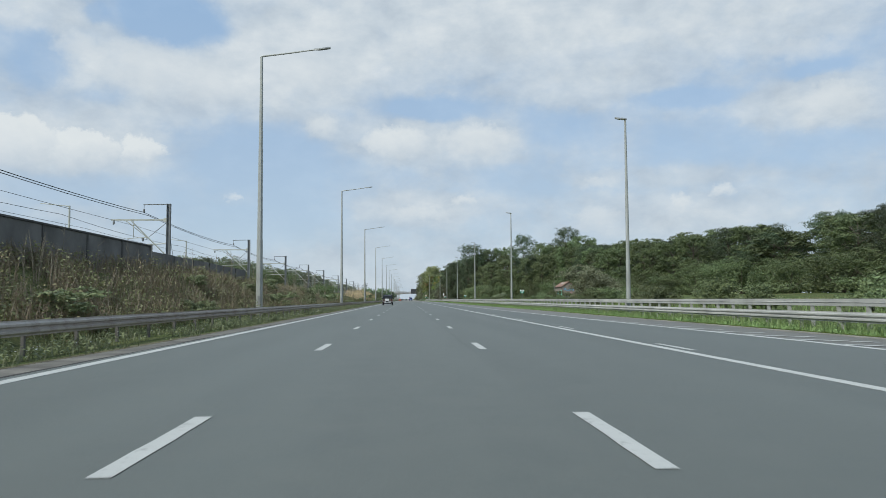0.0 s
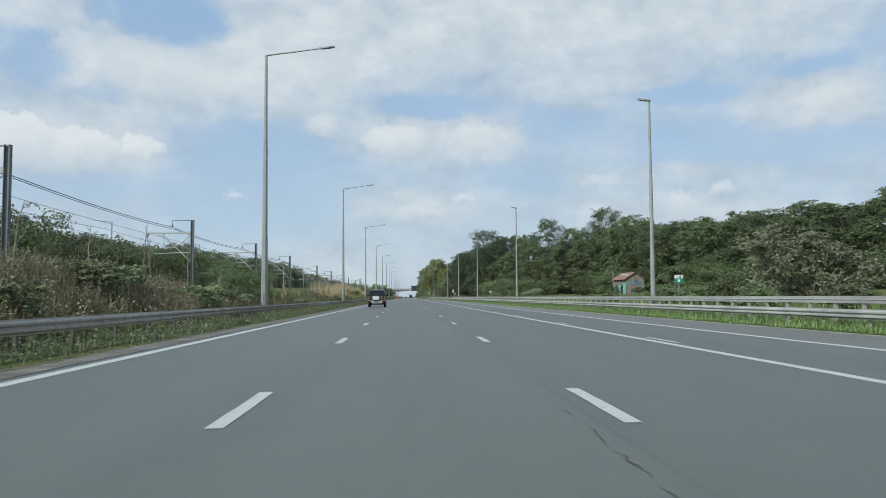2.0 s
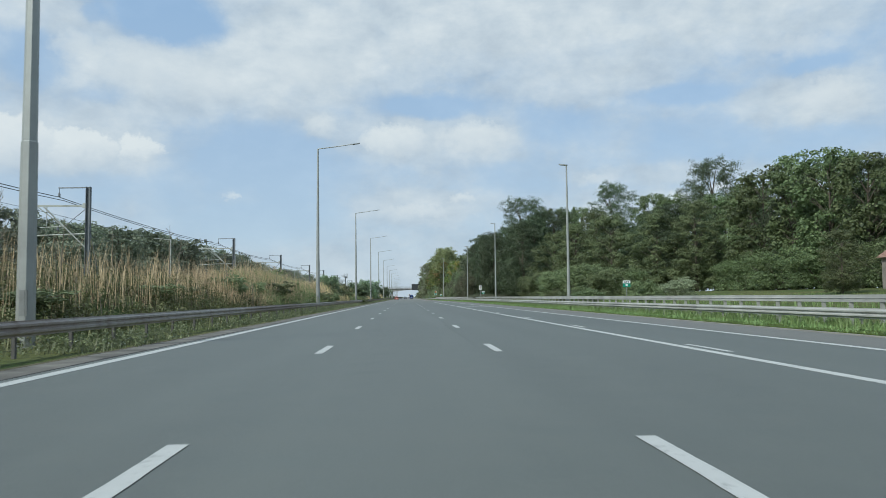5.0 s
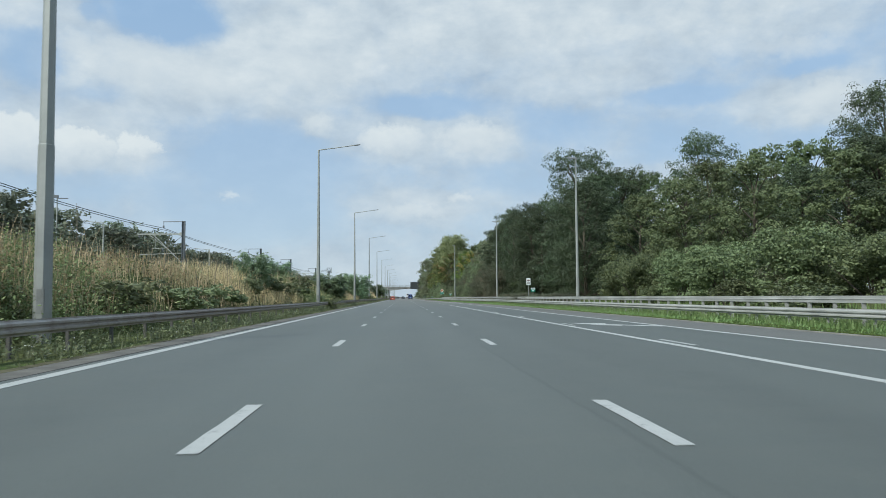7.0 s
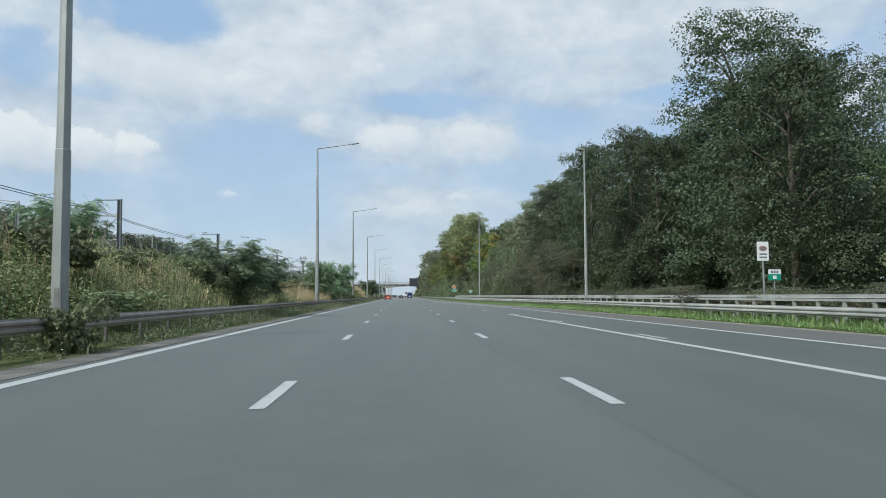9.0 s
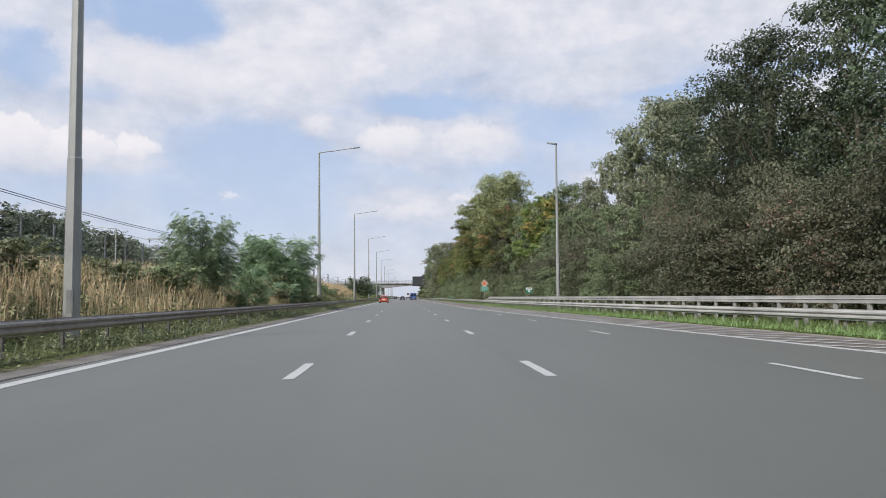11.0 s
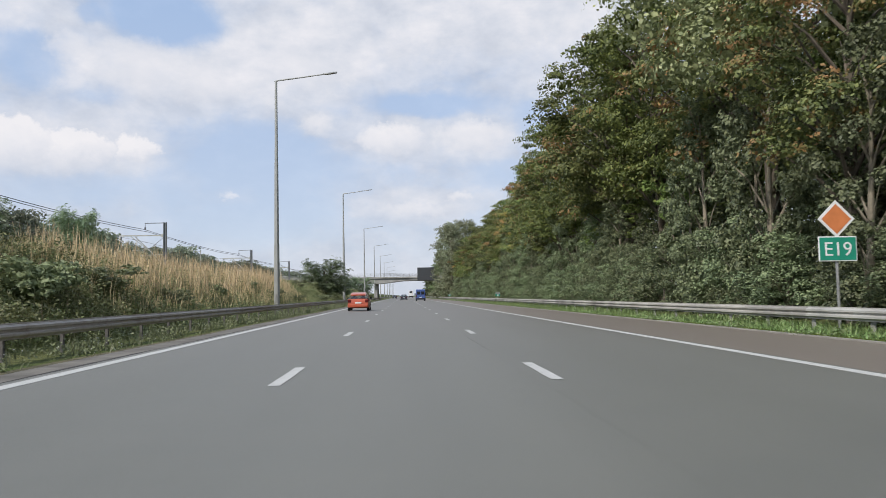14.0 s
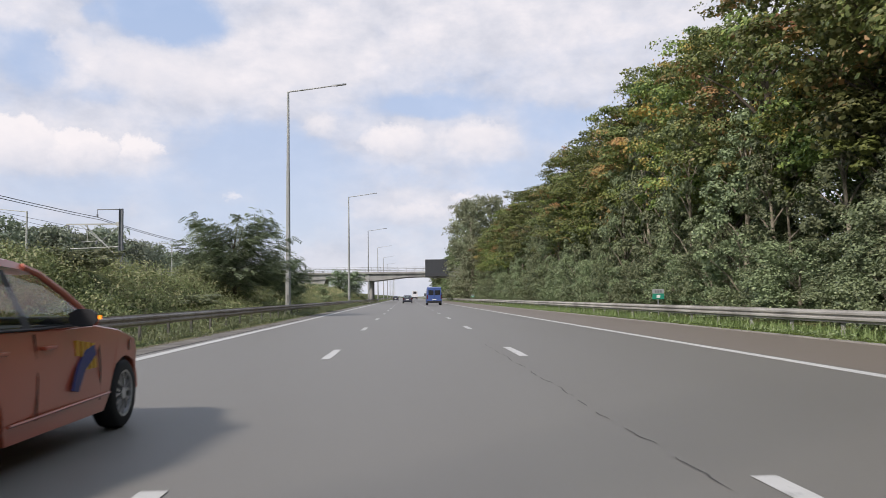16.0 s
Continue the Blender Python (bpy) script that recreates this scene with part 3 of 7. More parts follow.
# ---- road markings ----
marks = thing("lane_marking", "worn white painted lane markings on the asphalt", "road marking", kind="structure")
part("edge_line", strip(lambda y: -5.53, lambda y: -5.28, 0.005, ROAD_YS, 0.004), M_PAINT, marks)
part("edge_line", strip(lambda y: 6.15, lambda y: 6.36, 0.005, [-200, 100, 200, 318], 0.004), M_PAINT, marks)
part("edge_line", strip(lambda y: 6.17, lambda y: 6.38, 0.005, [407, 500, 900, 2400], 0.004), M_PAINT, marks)
part("edge_line", strip(lambda y: lerp_rows(y, LANE2) - 0.14, lambda y: lerp_rows(y, LANE2) + 0.08, 0.006, [-200, 0, 20, 50, 80, 200, 330, 340, 375, 408], 0.004), M_PAINT, marks)


def dash_mesh(w, l):
    b = Build()
    n = 6
    random.seed(4)
    v = []
    for i in range(n + 1):
        y = l * i / n
        v += [(-w / 2 + random.uniform(-0.006, 0.006), y, 0.006), (w / 2 + random.uniform(-0.006, 0.006), y, 0.006)]
    v += [(-w / 2, 0, 0), (w / 2, 0, 0), (-w / 2, l, 0), (w / 2, l, 0)]
    f = [(2 * i, 2 * i + 1, 2 * i + 3, 2 * i + 2) for i in range(n)]
    b.add(v, f)
    me = b.mesh("dash")
    me.materials.append(M_PAINT)
    return me


DASH = dash_mesh(0.17, 2.62)
DASH_S = dash_mesh(0.15, 2.55)
for k in range(-3, 60):
    for x, y in ((-1.682, 5.2), (2.069, 5.22)):
        d = new("dash", DASH)
        d.location = (x, y + 12.5 * k, 0)
        d.parent = marks
for k in range(-3, 33):
    d = new("dash", DASH_S)
    y = 4.3 + 12.5 * k
    d.location = (6.62 if y < 320 else 6.07, y, 0)
    d.parent = marks


def bar(x0, y0, x1, y1, w):
    """A painted bar from one place to another."""
    d = Vector((x1 - x0, y1 - y0, 0)).normalized()
    s = Vector((-d.y, d.x, 0)) * w / 2
    p, q = Vector((x0, y0, 0.008)), Vector((x1, y1, 0.008))
    return Build().add([p - s, q - s, q + s, p + s], [(0, 1, 2, 3)])


for i in range(36):                       # hatching where the slip lane ends
    y = 345 + i * 1.9
    x0, x1 = lerp_rows(y, LANE2), lerp_rows(y - 3.4, ROAD_EDGE) - 0.35
    if x1 > x0 + 0.3:
        part("hatch_bar", bar(x0, y, x1, y - 3.4 * (x1 - x0) / 2.5, 0.24), M_PAINT, marks)
for i in range(24):
    y = -18 + i * 2.6
    w = 2.2 * max(0.0, min(1.0, (46 - y) / 40))
    if w > 0.15:
        part("hatch_bar", bar(lerp_rows(y, LANE2) + 0.1, y, lerp_rows(y, LANE2) + 0.1 + w, y - 3.0 * w / 2.2, 0.28), M_PAINT, marks)
part("merge_arrow", Build().add([(6.83, 244.58, .008), (8.30, 243.79, .008), (8.10, 242.65, .008), (9.65, 240.9, .008), (9.50, 239.9, .008), (8.31, 241.40, .008), (8.28, 240.93, .008), (7.59, 241.76, .008)],
                                [(0, 1, 2, 7), (2, 5, 6, 7), (2, 3, 4, 5)]), M_PAINT, marks)


# ---- guard rails ----
def w_profile(depth=0.062, h=0.32):
    """Outline of a corrugated beam: x outwards, z from its lower edge."""
    pts = [(0.0, 0.0), (0.0, 0.03), (depth, 0.07), (depth, 0.115), (0.012, 0.145), (0.012, 0.175), (depth, 0.205), (depth, 0.25), (0.0, 0.29), (0.0, h)]
    return pts + [(x - 0.006, z) for x, z in reversed(pts)]


def rail_beam(path, side, z0, prof):
    """Beam sections joined into one run along a list of (x, y); side is the way its face looks."""
    return Build().loft([[(x + side * a, y, z0 + b) for a, b in prof] for x, y in path])


def post_mesh(h, w=0.09, d=0.12):
    b = Build()
    b.box(-d / 2, -w / 2, -0.3, d / 2, -w / 2 + 0.012, h).box(-d / 2, w / 2 - 0.012, -0.3, d / 2, w / 2, h).box(d / 2 - 0.012, -w / 2 + 0.012, -0.3, d / 2, w / 2 - 0.012, h)
    return b.mesh("post")


rail_l = thing("guard_rail", "dull weathered steel guard rail on short posts", "guard rail")
ys = list(range(-40, 900, 12)) + [1200, 2000]
part("beam", rail_beam([(-7.45 + 0.03 * math.sin(y * 0.05), y) for y in ys], 1, 0.44, w_profile()), M_RAIL, rail_l, smooth=False)
PM = post_mesh(0.70, 0.09, 0.07)
PM.materials.append(M_RAILPOST)
for i in range(270):
    p = new("post", PM)
    p.location = (-7.56, -12.2 + 2.6 * i, 0)
    p.parent = rail_l
rail_r = thing("guard_rail", "pale steel guard rail beside the grass verge", "guard rail")
RY = sorted(set(ys + [335, 355, 372, 390, 402]))
part("beam", rail_beam([(lerp_rows(y, RAIL_X), y) for y in RY if y <= 440], -1, 0.37, w_profile()), M_RAIL_R, rail_r)
part("beam", rail_beam([(lerp_rows(y, RAIL_X), y) for y in RY if y >= 440], -1, 0.37, w_profile()), M_RAIL_OLD, rail_r, "duller older beam")
PMR = post_mesh(0.68, 0.10, 0.06)
PMR.materials.append(M_RAIL_R)
for i in range(290):
    y = -12.5 + 2.6 * i
    p = new("post", PMR)
    p.location = (lerp_rows(y, RAIL_X) + 0.09, y, 0)
    p.parent = rail_r
rail_u = thing("high_guard_rail", "pale box-section upper guard rail on close posts", "guard rail")
UP_YS = sorted(set(list(range(-40, 420, 12)) + [335, 355, 372, 390, 402]))
UP_YS = [y for y in UP_YS if y <= 428]
rows = [[(lerp_rows(y, RAIL_X) + 0.55 + a, y, 0.86 + b) for a, b in ((0, 0), (0, 0.1), (-0.025, 0.12), (0, 0.14), (0, 0.24), (0.1, 0.24), (0.1, 0))] for y in UP_YS + [432]]
rows += [[(lerp_rows(437, RAIL_X) + 0.5 + a, 437, 0.42 + b) for a, b in ((0, 0), (0, 0.1), (-0.025, 0.12), (0, 0.14), (0, 0.22), (0.1, 0.22), (0.1, 0))]]
part("upper_beam", Build().loft(rows), M_RAIL_R, rail_u)
PMU = post_mesh(0.87, 0.11, 0.10)
PMU.materials.append(M_RAIL_R)
for i in range(268):
    y = -6.5 + 1.66 * i
    if y < 432:
        p = new("post", PMU)
        p.location = (lerp_rows(y, RAIL_X) + 0.60, y, 0)
        p.parent = rail_u


# ---- street lamps ----
def street_lamp():
    t = thing("street_lamp", "tall grey steel street lamp with a long arm and flat head", "street lamp", group="lamps along the carriageway")
    H = 16.35
    b = Build().tube([(0, 0, -0.2), (0, 0, 0.6), (0, 0, 4.8), (0, 0, 4.82), (0, 0, 10.5), (0, 0, 10.52), (0, 0, H)], [0.215, 0.21, 0.185, 0.17, 0.135, 0.125, 0.085], 8, turn=0.39)
    part("pole", b, M_POLE, t)
    part("access_door", Build().box(0.1, -0.205, 0.7, 0.115, -0.06, 1.3).box(-0.06, -0.2, 0.7, 0.06, -0.185, 1.3), M_STEEL, t)
    part("arm", Build().tube([(-0.1, 0, H - 0.05), (0.15, 0, H + 0.03), (1.6, 0, H + 0.22), (3.5, 0, H + 0.5)], [0.06, 0.06, 0.05, 0.045], 8), M_POLE, t)
    hd = Build().loft([[(x, s * w, H + 0.5 + dz + zz) for s, zz in ((-1, 0), (-1, 0.06), (-0.5, 0.1), (0.5, 0.1), (1, 0.06), (1, 0))] for x, w, dz in ((3.3, 0.06, -0.05), (3.6, 0.13, -0.04), (4.0, 0.15, 0.02), (4.3, 0.1, 0.06))])
    part("lamp_head", hd, M_STEEL, t, "flat grey lamp head")
    return t


def post_lamp():
    t = thing("street_lamp", "slender grey steel street lamp with a small head", "street lamp", group="lamps behind the high rail")
    H = 13.0
    part("pole", Build().tube([(0, 0, -0.2), (0, 0, 0.6), (0, 0, 3.6), (0, 0, 3.62), (0, 0, 8.4), (0, 0, 8.42), (0, 0, H)], [0.15, 0.15, 0.135, 0.12, 0.1, 0.09, 0.065], 8, turn=0.39), M_POLE, t)
    hd = Build().loft([[(x, s * w, H - 0.04 + dz + zz) for s, zz in ((-1, 0), (-1, 0.07), (-0.5, 0.11), (0.5, 0.11), (1, 0.07), (1, 0))] for x, w, dz in ((0.1, 0.06, 0), (-0.1, 0.12, 0.02), (-0.45, 0.13, 0.05), (-0.68, 0.08, 0.08))])
    part("lamp_head", hd, M_STEEL, t, "small grey lamp head")
    return t


lampl = street_lamp()
lampl.location = (-8.764, 48.42, 0.1)
for k in [-1] + list(range(1, 18)):
    copy_thing(lampl, pose(-8.764, 48.08 + 60.893 * k + {1: 0.4, 2: 0.3, 3: 0.25, 4: 0.5}.get(k, 0.0), 0.1))
lampr = post_lamp()
lampr.location = (14.85, 50.18, 0)
for k in [-1] + list(range(1, 7)):
    copy_thing(lampr, pose(14.85 if k < 6 else 12.0, 50.18 + 56.817 * k + {1: -0.35, 3: 0.25}.get(k, 0.0), 0))


# ---- plants ----
def rand_unit(rng, n):
    v = rng.normal(size=(n, 3))
    return v / np.linalg.norm(v, axis=1, keepdims=True)


def leaf_cards(rng, pts, nrm, size, spread=0.7, aspect=0.62):
    """A pointed four-cornered leaf at each place, facing roughly the given way."""
    n = len(pts)
    nn = nrm + rng.normal(size=(n, 3)) * spread
    nn /= np.linalg.norm(nn, axis=1, keepdims=True) + 1e-9
    a = np.cross(nn, rand_unit(rng, n))
    a /= np.linalg.norm(a, axis=1, keepdims=True) + 1e-9
    b = np.cross(nn, a)
    s = (size * rng.uniform(0.6, 1.35, n))[:, None]
    a, b = a * s * 0.5, b * s * 0.5 * aspect
    return np.stack([pts - a, pts + b + a * 0.15, pts + a, pts - b + a * 0.15], 1).reshape(-1, 3)


def crown_points(rng, clumps, count, flat=0.8, sprays=9, squash=0.62):
    """Places on leafy sprays that stand on the skins of the clumps, with their facings; (cx, cy, cz, r) each."""
    cl = np.array(clumps)
    w = cl[:, 3] ** 2
    nsp = len(cl) * sprays
    home = np.repeat(np.arange(len(cl)), sprays)
    su = rand_unit(rng, nsp)
    su[:, 2] = np.where(su[:, 2] < -0.4, -su[:, 2], su[:, 2])
    sr = cl[home, 3] * rng.uniform(0.28, 0.52, nsp)
    sc = cl[home, :3] + su * (cl[home, 3] * rng.uniform(0.55, 0.95, nsp))[:, None] * np.array([1, 1, flat])
    pw = w[home] * rng.uniform(0.4, 1.0, nsp)
    which = rng.choice(nsp, count, p=pw / pw.sum())
    u = rand_unit(rng, count)
    u[:, 2] = np.where(u[:, 2] < -0.2, -u[:, 2], u[:, 2])
    r = sr[which] * np.abs(1 - np.abs(rng.normal(0, 0.28, count)))
    p = sc[which] + u * r[:, None] * np.array([1.0, 1.0, squash])
    # some of the leaves lie loosely on the clump itself and close the gaps
    k = rng.random(count) < 0.12
    hm = home[which]
    q = cl[hm, :3] + u * (cl[hm, 3] * (0.95 - np.abs(rng.normal(0, 0.2, count))))[:, None] * np.array([1, 1, flat])
    p = np.where(k[:, None], q, p)
    return p, np.where(k[:, None], u, su[which] * 0.35 + u * 0.65) + np.array([0, 0, 0.18])


def core_points(rng, clumps, count):
    """Places inside the clumps, where the shaded inner leaves are."""
    cl = np.array(clumps)
    w = cl[:, 3] ** 2
    which = rng.choice(len(cl), count, p=w / w.sum())
    u = rand_unit(rng, count)
    return cl[which, :3] + u * (cl[which, 3] * rng.uniform(0.1, 0.66, count))[:, None] * np.array([1, 1, 0.8]), u


def tree(name, seed, h, rad, base, nclump, leaves, lsize, mat, bark, label, aspect=0.62, top=0.55, core=1100, thin=1.0, sway=0.3, squash=0.62, puffy=1.0, inner=0.30, flat=0.8):
    """A tapered trunk with limbs that reach into a crown of leaf clumps."""
    rng = np.random.default_rng(seed)
    t = thing(name, label, "tree")
    lean = rng.uniform(-sway, sway, 2)
    clumps = []
    for i in range(nclump):
        f = (i + rng.uniform(0, 1)) / nclump
        z = base + (h - base) * f
        prof = math.sqrt(max(0.05, 1 - ((f - top + 0.1) / (1.12 - top if f > top - 0.1 else 0.78)) ** 2)) * (1 + 0.16 * math.sin(9 * f + seed))
        ang = i * 2.39996 + rng.uniform(-0.5, 0.5)
        rr = rad * prof * rng.uniform(inner, 0.86)
        cr = rad * rng.uniform(0.20, 0.42) * (1 - 0.3 * f) * puffy
        clumps.append((math.cos(ang) * rr + lean[0] * f, math.sin(ang) * rr + lean[1] * f, min(z, h - cr * 0.75), cr))
    p, u = crown_points(rng, clumps, leaves, flat, squash=squash)
    quads = leaf_cards(rng, p, u, lsize, 0.42, aspect)
    if core:
        p, u = core_points(rng, clumps, int(core * 2.2))
        quads = np.concatenate([quads, leaf_cards(rng, p, u, lsize * (1.25 if lsize < 0.3 else 1.6), 0.5, 0.8)])
    me = quads_mesh("crown", quads, mat)
    b = Build()
    k = h * 0.78
    b.tube([(0, 0, -0.4), (0, 0, 0.4), (lean[0] * 0.4, lean[1] * 0.4, k * 0.4), (lean[0] * 0.8, lean[1] * 0.8, k * 0.75), (lean[0], lean[1], k)],
           [h * 0.022 * thin, h * 0.017 * thin, h * 0.013 * thin, h * 0.008 * thin, h * 0.003 * thin], 7)
    for c in clumps[::max(1, nclump // 18)]:
        dist = math.hypot(c[0] - lean[0] * 0.7, c[1] - lean[1] * 0.7)
        z0 = min(max(base * 0.55, 0.5, c[2] - 0.8 * dist - 0.4), k * 0.92)
        ax, ay = lean[0] * z0 / k, lean[1] * z0 / k
        b.tube([(ax, ay, z0), (ax + (c[0] - ax) * 0.45, ay + (c[1] - ay) * 0.45, z0 + (c[2] - z0) * 0.62), (c[0] * 0.92, c[1] * 0.92, c[2])], [h * 0.006 * thin, h * 0.004 * thin, h * 0.0015 * thin], 5, caps=False)
    part("trunk", b, bark, t, smooth=True)
    part("crown", me, mat, t)
    return t


def shrub(name, seed, w, h, nclump, leaves, lsize, mat, label, category="shrub"):
    rng = np.random.default_rng(seed)
    t = thing(name, label, category)
    clumps = [(rng.uniform(-w, w) * 0.7, rng.uniform(-w, w) * 0.7, h * rng.uniform(0.05, 0.8), h * rng.uniform(0.2, 0.36)) for _ in range(nclump)]
    p, u = crown_points(rng, clumps, leaves, 0.9, 7)
    q, v = core_points(rng, clumps, leaves // 5)
    p, u = np.concatenate([p, q]), np.concatenate([u, v])
    lsize = np.concatenate([np.full(leaves, lsize), np.full(len(q), lsize * 1.6)])
    p[:, 2] = np.maximum(p[:, 2], 0.02)
    b = Build()
    for c in clumps[:8 if h > 2 else 1]:
        b.tube([(0, 0, -0.2), (c[0] * 0.6, c[1] * 0.6, c[2] * 0.6), c[:3]], [h * 0.014, h * 0.009, h * 0.004], 5, caps=False)
    part("branchwork", b, M_BARK, t, smooth=True)
    part("foliage", quads_mesh("foliage", leaf_cards(rng, p, u, lsize, 0.5), mat), mat, t)
    return t


def feather_tree(name, seed, h, rad, nlimb, mat, bark, label):
    """A bushy young tree whose limbs end in tiers of long feathered leaves."""
    rng = np.random.default_rng(seed)
    t = thing(name, label, "tree")
    b = Build()
    b.tube([(0, 0, -0.4), (0.05, 0, 0.5), (0.15, -0.1, h * 0.4), (0.1, 0.1, h * 0.72)], [0.13, 0.11, 0.075, 0.03], 7)
    fr, dr = [], []
    for i in range(nlimb):
        f = (i + rng.uniform(0, 1)) / nlimb
        a = i * 2.39996 + rng.uniform(-0.4, 0.4)
        out = rad * (0.45 + 0.55 * math.sin(math.pi * (0.16 + 0.66 * f))) * rng.uniform(0.6, 1.05)
        z0, z1 = h * (0.05 + 0.5 * f), h * (0.10 + 0.86 * f) + rng.uniform(-0.3, 0.3)
        p0, p2 = Vector((0.1 * f, 0, z0)), Vector((math.cos(a) * out, math.sin(a) * out, z1))
        p1 = p0.lerp(p2, 0.55) + Vector((0, 0, 0.25))
        if i % 2 == 0:
            b.tube([p0, p1, p2], [0.035, 0.02, 0.008], 5, caps=False)
        for k in range(40):                    # leaves crowd towards the limb's end
            g = rng.uniform(0.12, 1.0) ** 0.7
            c = p0.lerp(p1, g * 2) if g < 0.5 else p1.lerp(p2, g * 2 - 1)
            yaw = a + rng.normal(0, 0.9)
            fr.append(c + Vector(rng.normal(0, 0.24, 3)))
            dr.append((math.cos(yaw), math.sin(yaw), rng.uniform(-0.7, 0.5)))
    fr, dr = np.array(fr), np.array(dr)
    n, pairs = len(fr), 6
    side = np.stack([-dr[:, 1], dr[:, 0], np.zeros(n)], 1)
    side = side + rng.normal(0, 0.55, (n, 3))
    side -= dr * np.sum(side * dr, axis=1, keepdims=True) / np.sum(dr * dr, axis=1, keepdims=True)
    side /= np.linalg.norm(side, axis=1, keepdims=True)
    up = np.cross(side, dr)
    up /= np.linalg.norm(up, axis=1, keepdims=True)
    ln = rng.uniform(0.45, 0.75, n)[:, None]
    quads = []
    for k in range(pairs):
        u = (k + 0.6) / pairs
        base = fr + dr * ln * u - np.array([0, 0, 1]) * ln * 0.38 * u * u
        w = 0.21 * (1.0 - 0.45 * abs(u - 0.45))
        for sg in (-1, 1):
            d = side * sg * 0.88 + dr * 0.42 - up * rng.uniform(0.0, 0.5, n)[:, None]
            q = np.cross(d, up)
            q /= np.linalg.norm(q, axis=1, keepdims=True)
            tip, mid = base + d * w, base + d * w * 0.5
            quads.append(np.stack([base, mid + q * 0.046, tip, mid - q * 0.046], 1))
    quads = np.concatenate(quads).reshape(-1, 3)
    part("trunk", b, bark, t, smooth=True)
    part("crown", quads_mesh("crown", quads, mat), mat, t)
    return t


def place(proto, spots, first):
    """Copies of a plant; the plant itself takes the first spot. Spots: x, y, scale across, scale up, turn."""
    for i, (x, y, s, sz, r) in enumerate(spots):
        z = bank_height(x, y)
        m = Matrix.Translation((x, y, z)) @ Euler((0, 0, r)).to_matrix().to_4x4()
        if i == 0:
            proto.matrix_basis = m
            proto.scale = (s, s, sz)
        else:
            c = copy_thing(proto, m)
            c.scale = (s, s, sz)


def row(rng, y0, y1, step, x0, x1, s=(0.85, 1.15), sz=(0.85, 1.15)):
    out = []
    y = y0
    while y < y1:
        out.append((rng.uniform(x0, x1), y + rng.uniform(-0.3, 0.3) * step, rng.uniform(*s), rng.uniform(*sz), rng.uniform(0, 6.28)))
        y += step
    return out


def edge_of_wood(rng, y0, y1, step, x0, x1, more):
    """Spots for trees along the wood behind the hut, taller farther on."""
    return [(x, y, s, (float(np.interp(y, (90, 135, 195, 217, 254), (9.5, 11.0, 11.8, 14.0, 17.3))) + more + rng.uniform(-1.8, 1.4)) / 18.0, r) for x, y, s, _, r in row(rng, y0, y1, step, x0, x1, (0.75, 1.0))]


